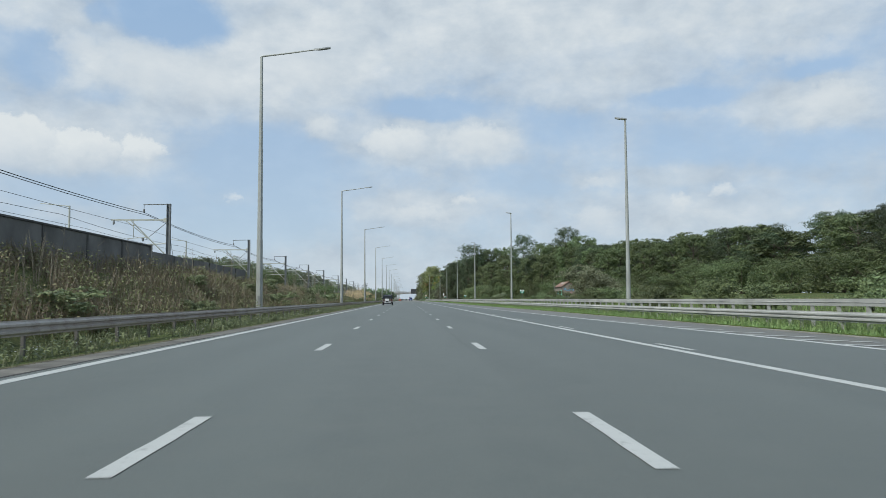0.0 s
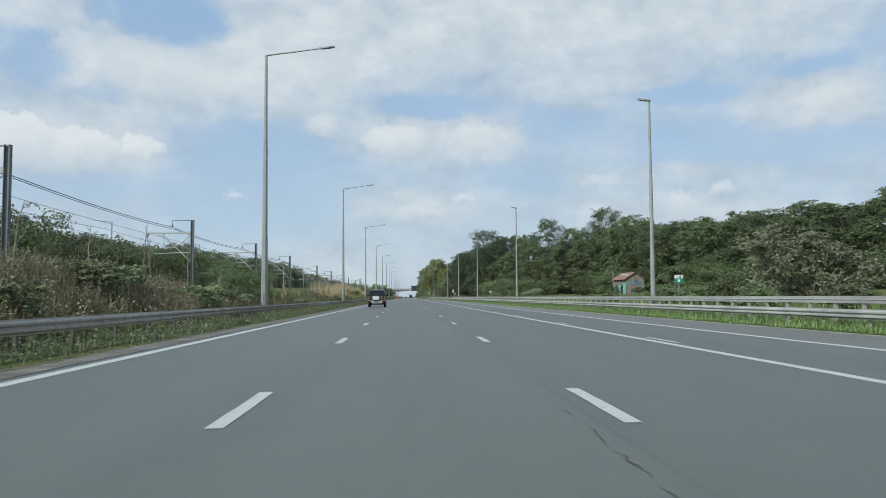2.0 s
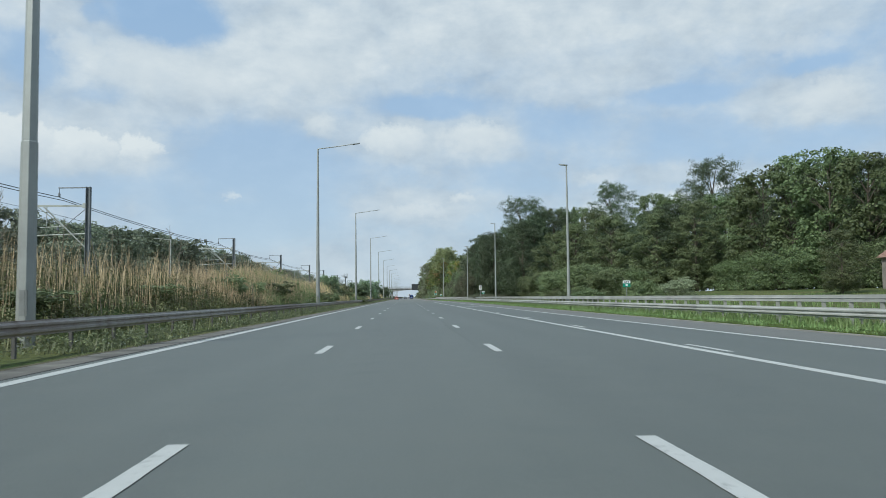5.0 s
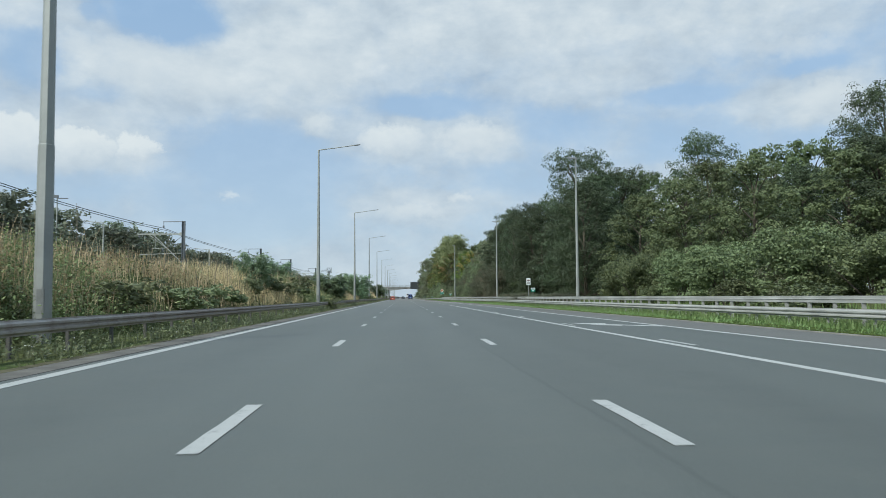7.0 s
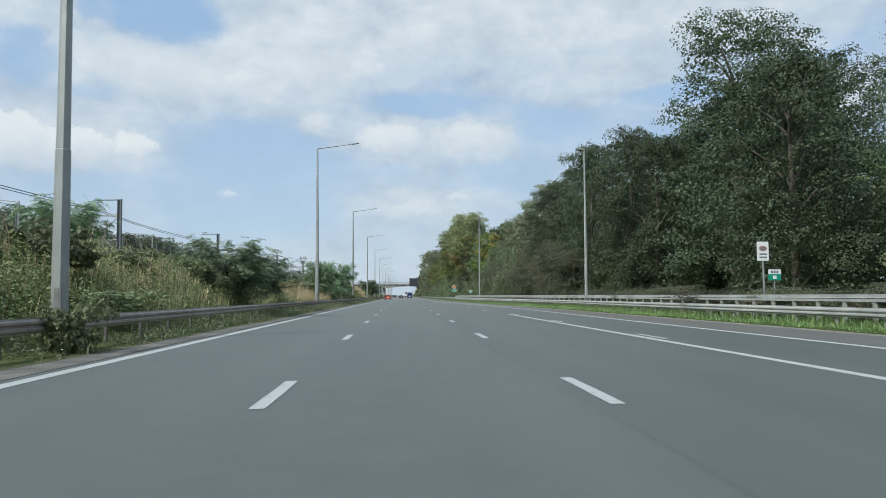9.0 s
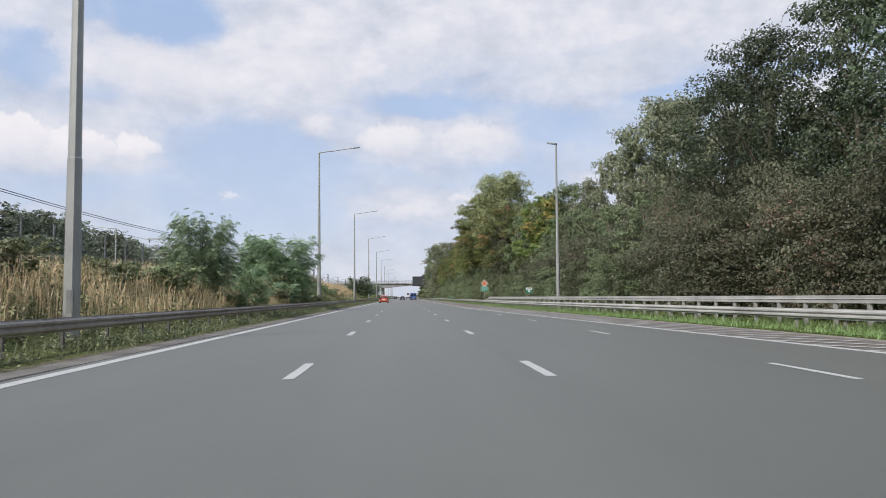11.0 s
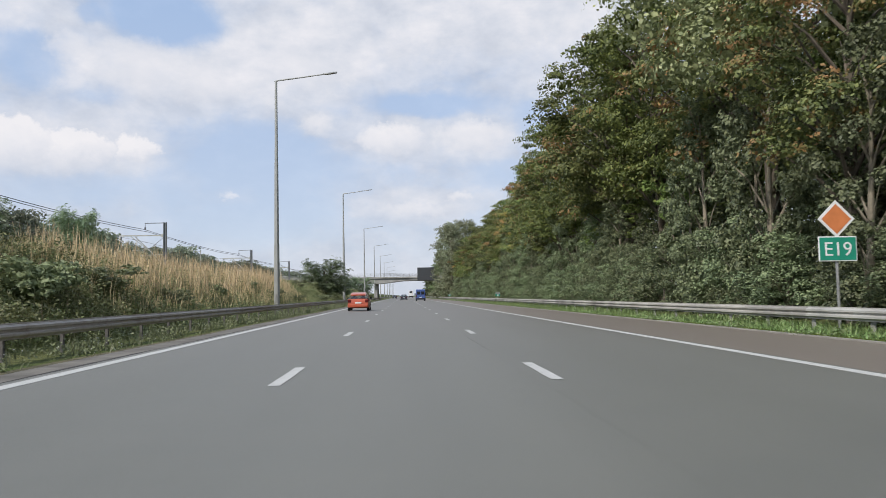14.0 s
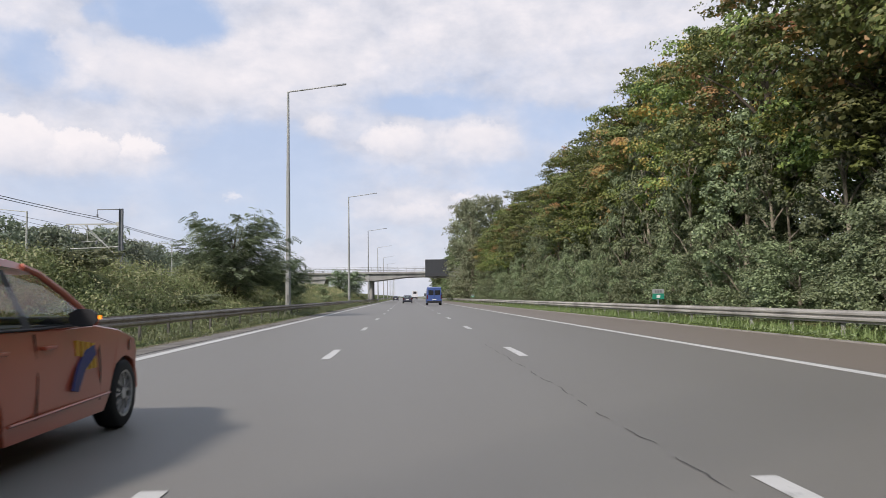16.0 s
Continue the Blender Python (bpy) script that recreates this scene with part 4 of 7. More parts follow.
PROTOS = {
    "oak": tree("oak_tree", 1, 20.0, 6.4, 1.2, 54, 42000, 0.19, L_OAK, M_BARK, "tall dark green broadleaved tree at the wood's edge", core=2600, squash=0.75, puffy=1.4, inner=0.42),
    "oak2": tree("oak_tree", 2, 17.0, 5.6, 0.6, 48, 34000, 0.185, L_OAK, M_BARK, "broad dark green oak tree in the wood", core=2200, squash=0.8, puffy=1.35, inner=0.42),
    "lime": tree("lime_tree", 3, 15.0, 5.2, 0.4, 46, 17000, 0.24, L_LIME, M_BARK, "bright green broadleaved tree in the wood", core=1400, squash=0.85, puffy=1.15),
    "wood": tree("wood_tree", 13, 18.0, 5.6, 0.5, 28, 11000, 0.36, L_OAK2, M_BARK, "green broadleaved tree inside the wood", core=700, squash=0.8, puffy=1.35, inner=0.5),
    "maple": tree("maple_tree", 4, 20.0, 5.2, 7.0, 30, 27000, 0.21, L_MAPLE, M_BARK, "tall maple tree with leaves turning brown and yellow", top=0.58, core=700, sway=0.9, squash=0.55, puffy=1.35, inner=0.5, flat=0.6),
    "sycamore": tree("sycamore_tree", 15, 19.0, 5.0, 6.6, 30, 27000, 0.21, L_SYC, M_BARK, "tall sycamore tree with bright yellow-green leaves", top=0.58, core=700, sway=0.9, squash=0.55, puffy=1.35, inner=0.5, flat=0.6),
    "maple2": tree("maple_tree", 5, 14.0, 4.2, 5.0, 36, 14000, 0.23, L_SYC, M_BARK, "leaning young maple tree with yellow-green leaves", top=0.6, core=1000, sway=1.6),
    "sapling": tree("young_tree", 16, 9.5, 1.9, 5.6, 18, 3400, 0.18, L_SYC, M_BARKPALE, "slim leaning young tree with a bare pale trunk", top=0.6, core=150, thin=0.62, sway=2.2),
    "ivy": tree("ivy_tree", 6, 4.6, 2.5, -0.2, 40, 13000, 0.115, L_IVY, M_BARKPALE, "low tree overgrown with green ivy", top=0.55, core=350, squash=1.1),
    "ivytall": tree("ivy_tree", 17, 8.0, 2.1, 0.0, 44, 13000, 0.125, L_IVY, M_BARKPALE, "slim upright tree overgrown with green ivy", top=0.6, core=700, squash=1.1),
    "ash": tree("ash_tree", 18, 20.0, 5.8, 10.0, 54, 22000, 0.24, L_ASH, M_BARK, "tall ash tree with a dense domed grey-green crown", top=0.48, core=2400, sway=0.4, squash=0.85, puffy=1.3, inner=0.45),
    "silver": tree("willow_tree", 7, 21.0, 6.0, 0.5, 80, 14000, 0.30, L_SILVER, M_BARKPALE, "tall willow tree with silvery green leaves", core=1800, squash=0.85, puffy=1.2),
    "thorn": shrub("thorn_bush", 23, 2.6, 5.6, 40, 15000, 0.12, L_THORN, "dense dark thorn bush with small grey-green leaves"),
    "bush": shrub("bush", 8, 2.4, 3.0, 26, 5500, 0.16, L_LIME, "light green bush behind the guard rail"),
    "hazel": shrub("hazel_bush", 19, 3.0, 4.8, 32, 9000, 0.18, L_LIME, "tall light green hazel bush before the wood"),
    "silverbush": shrub("bush", 9, 2.6, 3.2, 34, 6500, 0.14, L_SILVER, "rounded bush with silvery green leaves"),
    "bramble": shrub("bramble", 10, 1.7, 1.5, 30, 2500, 0.15, L_DARKBUSH, "dense dark green bramble on the bank"),
    "acacia": feather_tree("acacia_tree", 11, 7.0, 3.5, 62, L_ACACIA, M_BARK, "young acacia tree with feathery green leaves on the bank"),
    "far": tree("wood_tree", 12, 12.0, 5.8, 0.3, 40, 3600, 0.46, L_FAR, M_BARK, "distant green tree beyond the railway, paled by haze", core=350, squash=0.85, puffy=1.2),
    "copse": shrub("thicket", 14, 5.0, 6.0, 40, 8000, 0.20, L_OAK2, "green thicket at the foot of the wood"),
}
rng = np.random.default_rng(77)
# wood beside the road: the tall trees first, then the rows
place(PROTOS["oak"], [(28.5, 335, 1.15, 1.2, 0.3), (36.5, 338, 1.1, 1.05, 2.5), (53, 345, 1.15, 1.40, 1.0), (66, 313, 1.2, 1.42, 2.0)] + row(rng, 345, 420, 11, 32, 40, (0.9, 1.1), (0.8, 1.0)), 0)
place(PROTOS["oak2"], edge_of_wood(rng, 71, 262, 11.0, 53, 61, 0.6) + row(rng, 322, 372, 8.5, 26, 31, (0.9, 1.1), (0.95, 1.15)) + row(rng, 340, 388, 7.0, 20.5, 24, (0.75, 0.95), (0.85, 1.02)) + row(rng, 290, 325, 9, 44, 56, (1, 1.2), (0.8, 0.95)), 0)
place(PROTOS["lime"], [(34, 303, 1.1, 0.95, 0.2), (39, 296, 1.1, 1.0, 1.2), (45, 288, 1.1, 0.95, 2.2), (31, 312, 1.0, 0.9, 3.0), (50, 282, 1.1, 1.05, 4.0), (40, 310, 1.1, 1.15, 5.0), (57, 276, 1.1, 1.1, 0.9), (34.5, 211, 0.42, 0.34, 1.0), (25, 446, 0.95, 1.16, 1.2)], 0)
place(PROTOS["wood"], edge_of_wood(rng, 66, 268, 9.0, 52, 60, 0.0) + edge_of_wood(rng, 60, 262, 7.5, 62, 72, 1.2) + [(44, 356, 1.0, 1.28, 0.4), (38, 352, 1.0, 1.25, 1.4), (60, 334, 1.0, 1.3, 2.4), (59, 320, 1.0, 1.2, 3.1), (48, 362, 1.0, 1.3, 5.1)] + row(rng, 200, 300, 8, 72, 84, (1, 1.2), (0.82, 1.0)) + row(rng, 260, 420, 8, 60, 72, (1, 1.2), (0.9, 1.2)) + row(rng, 430, 466, 9, 24, 30, (0.9, 1.1), (0.6, 0.7)) + row(rng, 466, 640, 9, 24, 30, (0.9, 1.1), (0.9, 1.1)) + row(rng, 674, 900, 9, 15, 22, (0.9, 1.2), (0.7, 0.95)), 0)
place(PROTOS["copse"], [(-12.2, 114.5, 0.34, 0.36, 0.2), (-12.7, 118.5, 0.36, 0.4, 1.2), (-12.0, 123.0, 0.32, 0.33, 2.4), (-12.9, 128.0, 0.36, 0.38, 3.3)] + row(rng, 96, 190, 4, -31, -25, (0.5, 0.75), (0.62, 0.85)) + row(rng, 70, 190, 6, 47, 53, (0.7, 1.1), (0.5, 0.9)) + row(rng, 222, 270, 6, 46, 52, (0.8, 1.1), (0.6, 0.9)) + row(rng, 272, 300, 6, 30, 58, (0.8, 1.1), (0.5, 0.9)) + row(rng, 345, 420, 7, 21, 23, (0.5, 0.7), (0.4, 0.7)) + row(rng, 304, 420, 7, 36, 46, (0.9, 1.2), (0.5, 0.8)), 0)
place(PROTOS["maple"], [(14.4, 444, 0.7, 0.72, 0.5), (17.5, 459, 0.95, 0.98, 1.5)] + row(rng, 474, 503, 13.0, 16.2, 17.6, (0.95, 1.1), (0.96, 1.08)) + row(rng, 505, 540, 13.0, 17.6, 18.8, (0.9, 1.0), (0.84, 0.93)) + row(rng, 540, 640, 12.0, 17.4, 19.0, (0.85, 1.0), (0.72, 0.84)), 0)
place(PROTOS["sycamore"], row(rng, 467, 500, 13.0, 16.0, 17.6, (0.95, 1.1), (0.94, 1.08)) + row(rng, 511, 540, 13.0, 17.6, 18.8, (0.9, 1.0), (0.84, 0.95)) + row(rng, 546, 640, 12.0, 17.4, 19.0, (0.85, 1.0), (0.72, 0.86)), 0)
place(PROTOS["maple2"], row(rng, 436, 648, 15, 17.6, 19.6, (0.75, 0.95), (0.8, 1.05)), 0)
place(PROTOS["sapling"], row(rng, 446, 640, 6.5, 15.8, 17.4, (0.8, 1.2), (0.75, 1.1)), 0)
place(PROTOS["ivy"], row(rng, 386, 655, 3.1, 14.6, 15.6, (0.75, 1.05), (0.6, 1.05)), 0)
place(PROTOS["ivytall"], [(14.0, 442.5, 1.0, 1.15, 0.3), (14.6, 450.0, 1.15, 1.5, 1.3), (14.9, 457.0, 1.1, 1.35, 2.3)] + row(rng, 386, 440, 4.0, 16.5, 18.0, (1.0, 1.3), (0.8, 1.2)) + row(rng, 440, 655, 4.6, 15.2, 16.4, (0.85, 1.15), (0.85, 1.6)), 0)
place(PROTOS["ash"], [(15.4, 451, 1.0, 1.0, 0.4)], 0)
place(PROTOS["silver"], [(28.5, 410, 0.9, 1.0, 0.4), (20.2, 411, 0.5, 0.62, 1.0), (21.8, 408, 0.55, 0.72, 2.0), (23.8, 406, 0.7, 0.83, 3.0), (26.2, 405, 0.8, 0.93, 4.0), (13.9, 640, 1.0, 1.02, 2.2), (15.6, 654, 1.0, 1.1, 1.2), (18.5, 648, 1.0, 1.1, 4.2), (17, 684, 1.0, 1.0, 1.2), (21.5, 428, 0.5, 0.48, 0.1), (20.5, 396, 0.6, 0.5, 0.9), (35, 408, 1.0, 0.9, 2.0)], 0)
place(PROTOS["bush"], [(40, 207.7, 0.5, 0.5, 0.3), (42, 199, 0.6, 0.42, 1.0), (46, 197, 0.7, 0.45, 2.0), (50, 199, 0.8, 0.5, 3.0)] + row(rng, 30, 138, 7.5, 19, 26, (0.6, 1.0), (0.4, 0.8)) + row(rng, 222, 292, 7.0, 19, 26, (0.6, 1.1), (0.5, 1.0)), 0)
place(PROTOS["thorn"], row(rng, 296, 352, 2.6, 16.3, 18.0, (0.5, 0.8), (0.16, 0.3)) + row(rng, 352, 444, 3.4, 16.4, 18.8, (0.8, 1.1), (0.8, 1.25)) + row(rng, 372, 440, 6, 19, 21, (0.9, 1.2), (1.2, 1.6)), 0)
place(PROTOS["hazel"], row(rng, 255, 300, 4.5, 22, 30, (0.85, 1.15), (0.8, 1.15)), 0)
place(PROTOS["silverbush"], [(27.3, 111, 1.7, 1.5, 0.2), (31, 122, 1.5, 1.5, 1.0), (52, 206, 1.0, 0.9, 0.0)] + row(rng, 232, 290, 25, 22, 30, (0.6, 1.1), (0.5, 0.9)), 0)
# bank and woods beyond the railway
place(PROTOS["acacia"], [(-11.0, 403, 1.08, 0.80, 0.3), (-13.2, 404, 0.6, 0.72, 2.3), (-9.7, 396, 0.4, 0.28, 1.1), (-11.0, 374.5, 0.62, 0.66, 1.3), (-9.6, 381, 0.4, 0.42, 4.1), (-9.9, 316, 0.8, 0.55, 2.0), (-10.6, 331, 0.7, 0.45, 3.0), (-10.8, 527, 1.05, 0.74, 4.0),
                         (-10.2, 541, 0.7, 0.5, 5.0), (-15.5, 308, 0.6, 0.48, 0.8), (-11.3, 271, 0.42, 0.42, 1.8), (-11.0, 620, 1.0, 0.7, 2.0), (-17.5, 462, 0.42, 0.5, 1.0), (-16.2, 449, 0.5, 0.42, 2.0)], 0)
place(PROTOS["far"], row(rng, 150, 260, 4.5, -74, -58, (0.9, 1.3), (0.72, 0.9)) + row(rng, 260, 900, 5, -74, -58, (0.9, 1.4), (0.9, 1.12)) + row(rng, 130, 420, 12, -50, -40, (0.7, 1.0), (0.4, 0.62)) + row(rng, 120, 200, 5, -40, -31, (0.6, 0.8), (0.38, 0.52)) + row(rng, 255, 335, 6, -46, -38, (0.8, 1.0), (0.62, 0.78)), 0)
place(PROTOS["bramble"], row(rng, 4, 60, 10, -11.6, -9.4, (0.6, 1.0), (0.4, 0.8)) + row(rng, 60, 110, 5.5, -12.6, -9.6, (0.7, 1.2), (0.5, 0.9)) + row(rng, 112, 200, 9, -13.2, -10.2, (0.6, 1.0), (0.25, 0.45)) + row(rng, 200, 300, 8, -12.8, -9.6, (0.7, 1.3), (0.5, 1.0)) + row(rng, 300, 420, 7, -12.8, -9.2, (0.7, 1.3), (0.6, 1.1)) + row(rng, 406, 450, 4.2, -14.2, -10.2, (0.7, 1.2), (0.55, 1.0)) + row(rng, 456, 500, 9, -12.0, -9.8, (0.6, 0.9), (0.35, 0.6)) + row(rng, 505, 640, 10, -13, -9.6, (0.8, 1.3), (0.4, 0.8)), 0)
small = copy_thing(PROTOS["bramble"], Matrix.Translation((-7.1, 288.8, -0.1)))
small.scale = (0.48, 0.6, 0.85)


def bare_sapling(seed):
    """A thin leafless young tree with pale forked stems."""
    rng = np.random.default_rng(seed)
    t = thing("bare_sapling", "thin leafless sapling with pale forked stems on the bank", "sapling")
    b = Build()
    h = 3.2
    lx, ly = rng.uniform(-0.5, 0.5, 2)
    b.tube([(0, 0, -0.2), (lx * 0.25, ly * 0.2, h * 0.35), (lx * 0.5, ly * 0.7, h * 0.7), (lx, ly, h)], [0.035, 0.028, 0.018, 0.005], 5)
    for i in range(11):
        f = 0.3 + 0.65 * i / 11
        x, y, z = lx * f * 0.9, ly * f * 0.9, h * f
        a = i * 2.4 + rng.uniform(-0.4, 0.4)
        r = rng.uniform(0.4, 0.95) * (1.15 - f)
        tip = (x + math.cos(a) * r, y + math.sin(a) * r, z + r * rng.uniform(0.7, 1.3))
        b.tube([(x, y, z), (x + math.cos(a) * r * 0.55, y + math.sin(a) * r * 0.55, z + r * 0.4), tip], [0.013, 0.01, 0.004], 4, caps=False)
        b.tube([(x + math.cos(a) * r * 0.55, y + math.sin(a) * r * 0.55, z + r * 0.4), (x + math.cos(a + 0.7) * r * 0.8, y + math.sin(a + 0.7) * r * 0.8, z + r * 1.0)], [0.008, 0.003], 4, caps=False)
    part("branchwork", b, M_BARKPALE, t, smooth=True)
    return t


place(bare_sapling(21), row(rng, 58, 205, 9.5, -13.0, -10.6, (0.8, 1.3), (0.6, 1.1)), 0)
place(bare_sapling(22), row(rng, 61, 300, 9.5, -13.0, -10.2, (0.8, 1.3), (0.5, 1.0)), 0)


# ---- noise wall on the bank ----
wall = thing("noise_wall", "grey stained concrete panel wall on top of the bank", "wall", kind="structure")
M_PILLAR = simple("dark_wall_post", (0.10, 0.098, 0.092), 0.9, var=0.4, scale=0.9, bumpy=0.3)
for i in range(16):
    y0 = 41.0 - 4.0 * (i + 1)
    part("wall_panel", Build().box(-13.2, y0 + 0.16, 1.2, -13.05, y0 + 4.0, 3.95), M_PANEL, wall, bevel=0.015)
    part("wall_post", Build().box(-13.24, y0, 1.0, -13.01, y0 + 0.16, 3.93), M_PILLAR, wall, bevel=0.02)
    part("wall_cap", Build().box(-13.25, y0 + 0.005, 3.95, -13.0, y0 + 3.995, 4.03), M_PILLAR, wall, bevel=0.015)
part("wall_post", Build().box(-13.3, 41.0, 1.0, -12.97, 41.2, 4.05), M_CONC, wall, "pale end post", bevel=0.02)
for i in range(6):
    y0 = 41.2 + 4.0 * i
    part("wall_panel", Build().box(-13.2, y0 + 0.14, 1.2, -13.05, y0 + 4.0, 3.72 - 0.02 * i), M_PANEL, wall, bevel=0.015)
    part("wall_post", Build().box(-13.24, y0, 1.0, -13.01, y0 + 0.14, 3.72 - 0.02 * i), M_PILLAR, wall, bevel=0.02)


# ---- railway masts and wires ----
def post_section(b, h):
    return b.box(-0.15, -0.14, -1.5, -0.12, 0.14, h).box(0.12, -0.14, -1.5, 0.15, 0.14, h).box(-0.12, -0.02, -1.5, 0.12, 0.02, h)


def insulator(x, z, parent):
    part("insulator", Build().tube([(x, 0, z), (x, 0, z - 0.06), (x, 0, z - 0.12), (x, 0, z - 0.26), (x, 0, z - 0.32)], [0.03, 0.075, 0.085, 0.085, 0.04], 8), M_MAST, parent)


def cantilever(t, H):
    """The pale arm with its struts that carries the wires over the near track."""
    part("cross_arm", Build().box(-4.5, -0.05, H - 1.36, -0.1, 0.05, H - 1.24).box(-0.36, -0.1, H - 1.46, -0.1, 0.1, H - 1.14), M_MASTLIGHT, t)
    part("brace", Build().tube([(-2.95, 0, H - 1.36), (-0.2, 0, H - 4.1)], 0.05, 6), M_MASTLIGHT, t)
    part("brace", Build().tube([(-3.35, 0, H - 1.36), (-1.35, 0, H - 2.95)], 0.035, 6), M_MASTLIGHT, t)
    part("stay", Build().tube([(-0.15, 0, H - 1.5), (-1.75, 0, H - 2.85)], 0.025, 6), M_MAST, t)
    part("drop_tube", Build().tube([(-2.75, 0, H - 1.36), (-2.75, 0, H - 2.7)], 0.03, 6), M_MASTLIGHT, t)
    part("steady_arm", Build().tube([(-3.2, 0, H - 2.78), (-1.5, 0, H - 2.68)], 0.03, 6), M_MASTLIGHT, t)
    part("lower_arm", Build().tube([(-4.3, 0, H - 3.35), (-0.1, 0, H - 3.2)], 0.045, 6), M_MASTLIGHT, t)
    insulator(-4.3, H - 1.36, t)
    insulator(-2.0, H - 2.7, t)


def railway_mast():
    t = thing("railway_mast", "dark steel railway mast with pale cross arms on the bank", "mast", group="masts along the railway")
    H = 6.4                                  # above the bank
    part("mast_post", post_section(Build(), H), M_MAST, t)
    part("top_arm", Build().tube([(0.15, 0, H - 0.05), (-2.0, 0, H - 0.07)], 0.045, 6).tube([(-1.95, 0, H - 0.07), (-1.95, 0, H - 0.4)], 0.02, 6), M_MAST, t)
    insulator(-1.95, H - 0.4, t)
    cantilever(t, H)
    part("back_stay", Build().tube([(0.1, 0, H - 2.6), (0.9, 0, -0.6)], 0.02, 5), M_MAST, t)
    return t


def far_mast():
    t = thing("far_railway_mast", "thin grey railway mast with one short top arm", "mast", group="thin masts beyond the tracks")
    part("pole", Build().tube([(0, 0, -1.5), (0, 0, 6.35)], [0.10, 0.075], 8), M_MASTLIGHT, t)
    part("top_arm", Build().tube([(0.02, 0, 6.3), (-2.3, 0, 6.55)], [0.05, 0.03], 6), M_MASTLIGHT, t)
    return t


def switch_mast():
    """A mast that carries a cage with line switches and looping cables."""
    t = thing("switch_mast", "grey steel railway mast with a cage of line switches on top", "mast")
    H = 6.35
    part("mast_post", post_section(Build(), H), M_MAST, t)
    cage = part("cage", Build().box(-0.75, -0.5, H, 0.75, 0.5, H + 0.08), M_MASTLIGHT, t, "pale cage platform")
    for x in (-0.7, 0.7):
        for y in (-0.45, 0.45):
            part("cage_post", Build().box(x - 0.03, y - 0.03, H + 0.08, x + 0.03, y + 0.03, H + 1.3), M_MASTLIGHT, cage)
    part("cage_rail", Build().box(-0.95, -0.5, H + 1.26, 1.0, -0.42, H + 1.34).box(-0.8, 0.42, H + 1.26, 0.85, 0.5, H + 1.34), M_MAST, cage)
    part("cage_rail", Build().box(-0.75, -0.48, H + 0.7, 0.75, -0.43, H + 0.75), M_MASTLIGHT, cage)
    for x in (-0.4, 0.0, 0.4):
        part("switch", Build().tube([(x, 0, H + 0.08), (x, 0, H + 0.2), (x, 0, H + 0.25), (x, 0, H + 0.7), (x, 0, H + 0.75), (x, 0, H + 1.0)], [0.06, 0.06, 0.11, 0.11, 0.05, 0.05], 8), M_MAST, cage)
    for x in (-0.55, 0.1, 0.6):
        insulator(x, H + 1.75, cage)
        part("switch_arm", Build().tube([(x, -0.45, H + 1.4), (x + 0.25, 0.3, H + 1.8)], 0.03, 5), M_MAST, cage)
    part("cage_brace", Build().tube([(-0.7, -0.46, H + 0.1), (0.7, -0.46, H + 1.28)], 0.025, 5).tube([(0.7, -0.46, H + 0.1), (-0.7, -0.46, H + 1.28)], 0.025, 5), M_MAST, cage)
    part("truss", Build().tube([(-4.6, 0.1, H - 0.9), (0.0, 0.1, H - 0.9)], 0.04, 5).tube([(-4.6, 0.1, H - 1.5), (0.0, 0.1, H - 1.5)], 0.04, 5), M_MAST, t)
    part("truss_lacing", Build().tube([(-4.6 + 0.46 * k, 0.1, H - (0.9 if k % 2 else 1.5)) for k in range(11)], 0.022, 4), M_MAST, t)
    part("switch_box", Build().box(-0.25, -0.3, H + 0.1, 0.25, 0.1, H + 0.55), M_MAST, cage, bevel=0.02)
    for k, (z0, z1) in enumerate(((1.1, -0.1), (0.85, -0.35), (0.6, -0.2))):
        part("cable", Build().tube([(-0.6, -0.2 + 0.2 * k, H + z0), (-1.6, 0, H + z0 - 0.05), (-2.2 - 0.25 * k, 0, H + z0 - 0.35), (-2.5 - 0.2 * k, 0, H + z1 - 0.4), (-2.9 - 0.3 * k, 0, H - 0.7)], 0.022, 5, caps=False), M_WIRE, t)
    cantilever(t, H + 0.7)
    return t


MAST_Y = [22, 62.5, 100, 138, 171.5, 205, 251, 290, 334, 368, 416, 457, 498, 544, 585, 625, 665, 705, 745, 790, 835, 880]
def mast_x(y):
    return float(np.interp(y, [20, 62, 138, 250, 416, 544, 900], [-18.4, -18.6, -21.0, -21.6, -22.8, -24.0, -24.5]))


mast, thin_mast = railway_mast(), far_mast()
for i, y in enumerate(MAST_Y):
    m, m2 = pose(mast_x(y), y, 2.45), pose(mast_x(y) - 8.2, y + 1.0, 2.45)
    if i == 0:
        mast.matrix_basis, thin_mast.matrix_basis = m, m2
        continue
    copy_thing(thin_mast, m2)
    if y == 457:
        switch_mast().matrix_basis = m
    else:
        copy_thing(mast, m)


def wire(off, z, sag, r, label):
    t = thing("overhead_wire", label, "wire")
    pts = []
    ys = [-40] + MAST_Y
    for a, b in zip(ys[:-1], ys[1:]):
        for k in range(8):
            f = k / 8
            y = a + (b - a) * f
            pts.append((mast_x(max(y, 20)) + off, y, z - 4 * sag * f * (1 - f)))
    part("wire_line", Build().tube(pts, r, 4, caps=False), M_WIRE, t)


wire(-1.95, 8.15, 0.3, 0.024, "thin dark sagging overhead wire above the railway")
wire(-1.6, 7.9, 0.3, 0.022, "second thin dark sagging wire beside it")
wire(-2.5, 7.05, 0.08, 0.013, "taut dark contact wire above the track")
wire(-8.4, 8.0, 0.3, 0.017, "dark overhead wire above the far track")
wire(-6.6, 6.9, 0.1, 0.013, "taut contact wire above the far track")

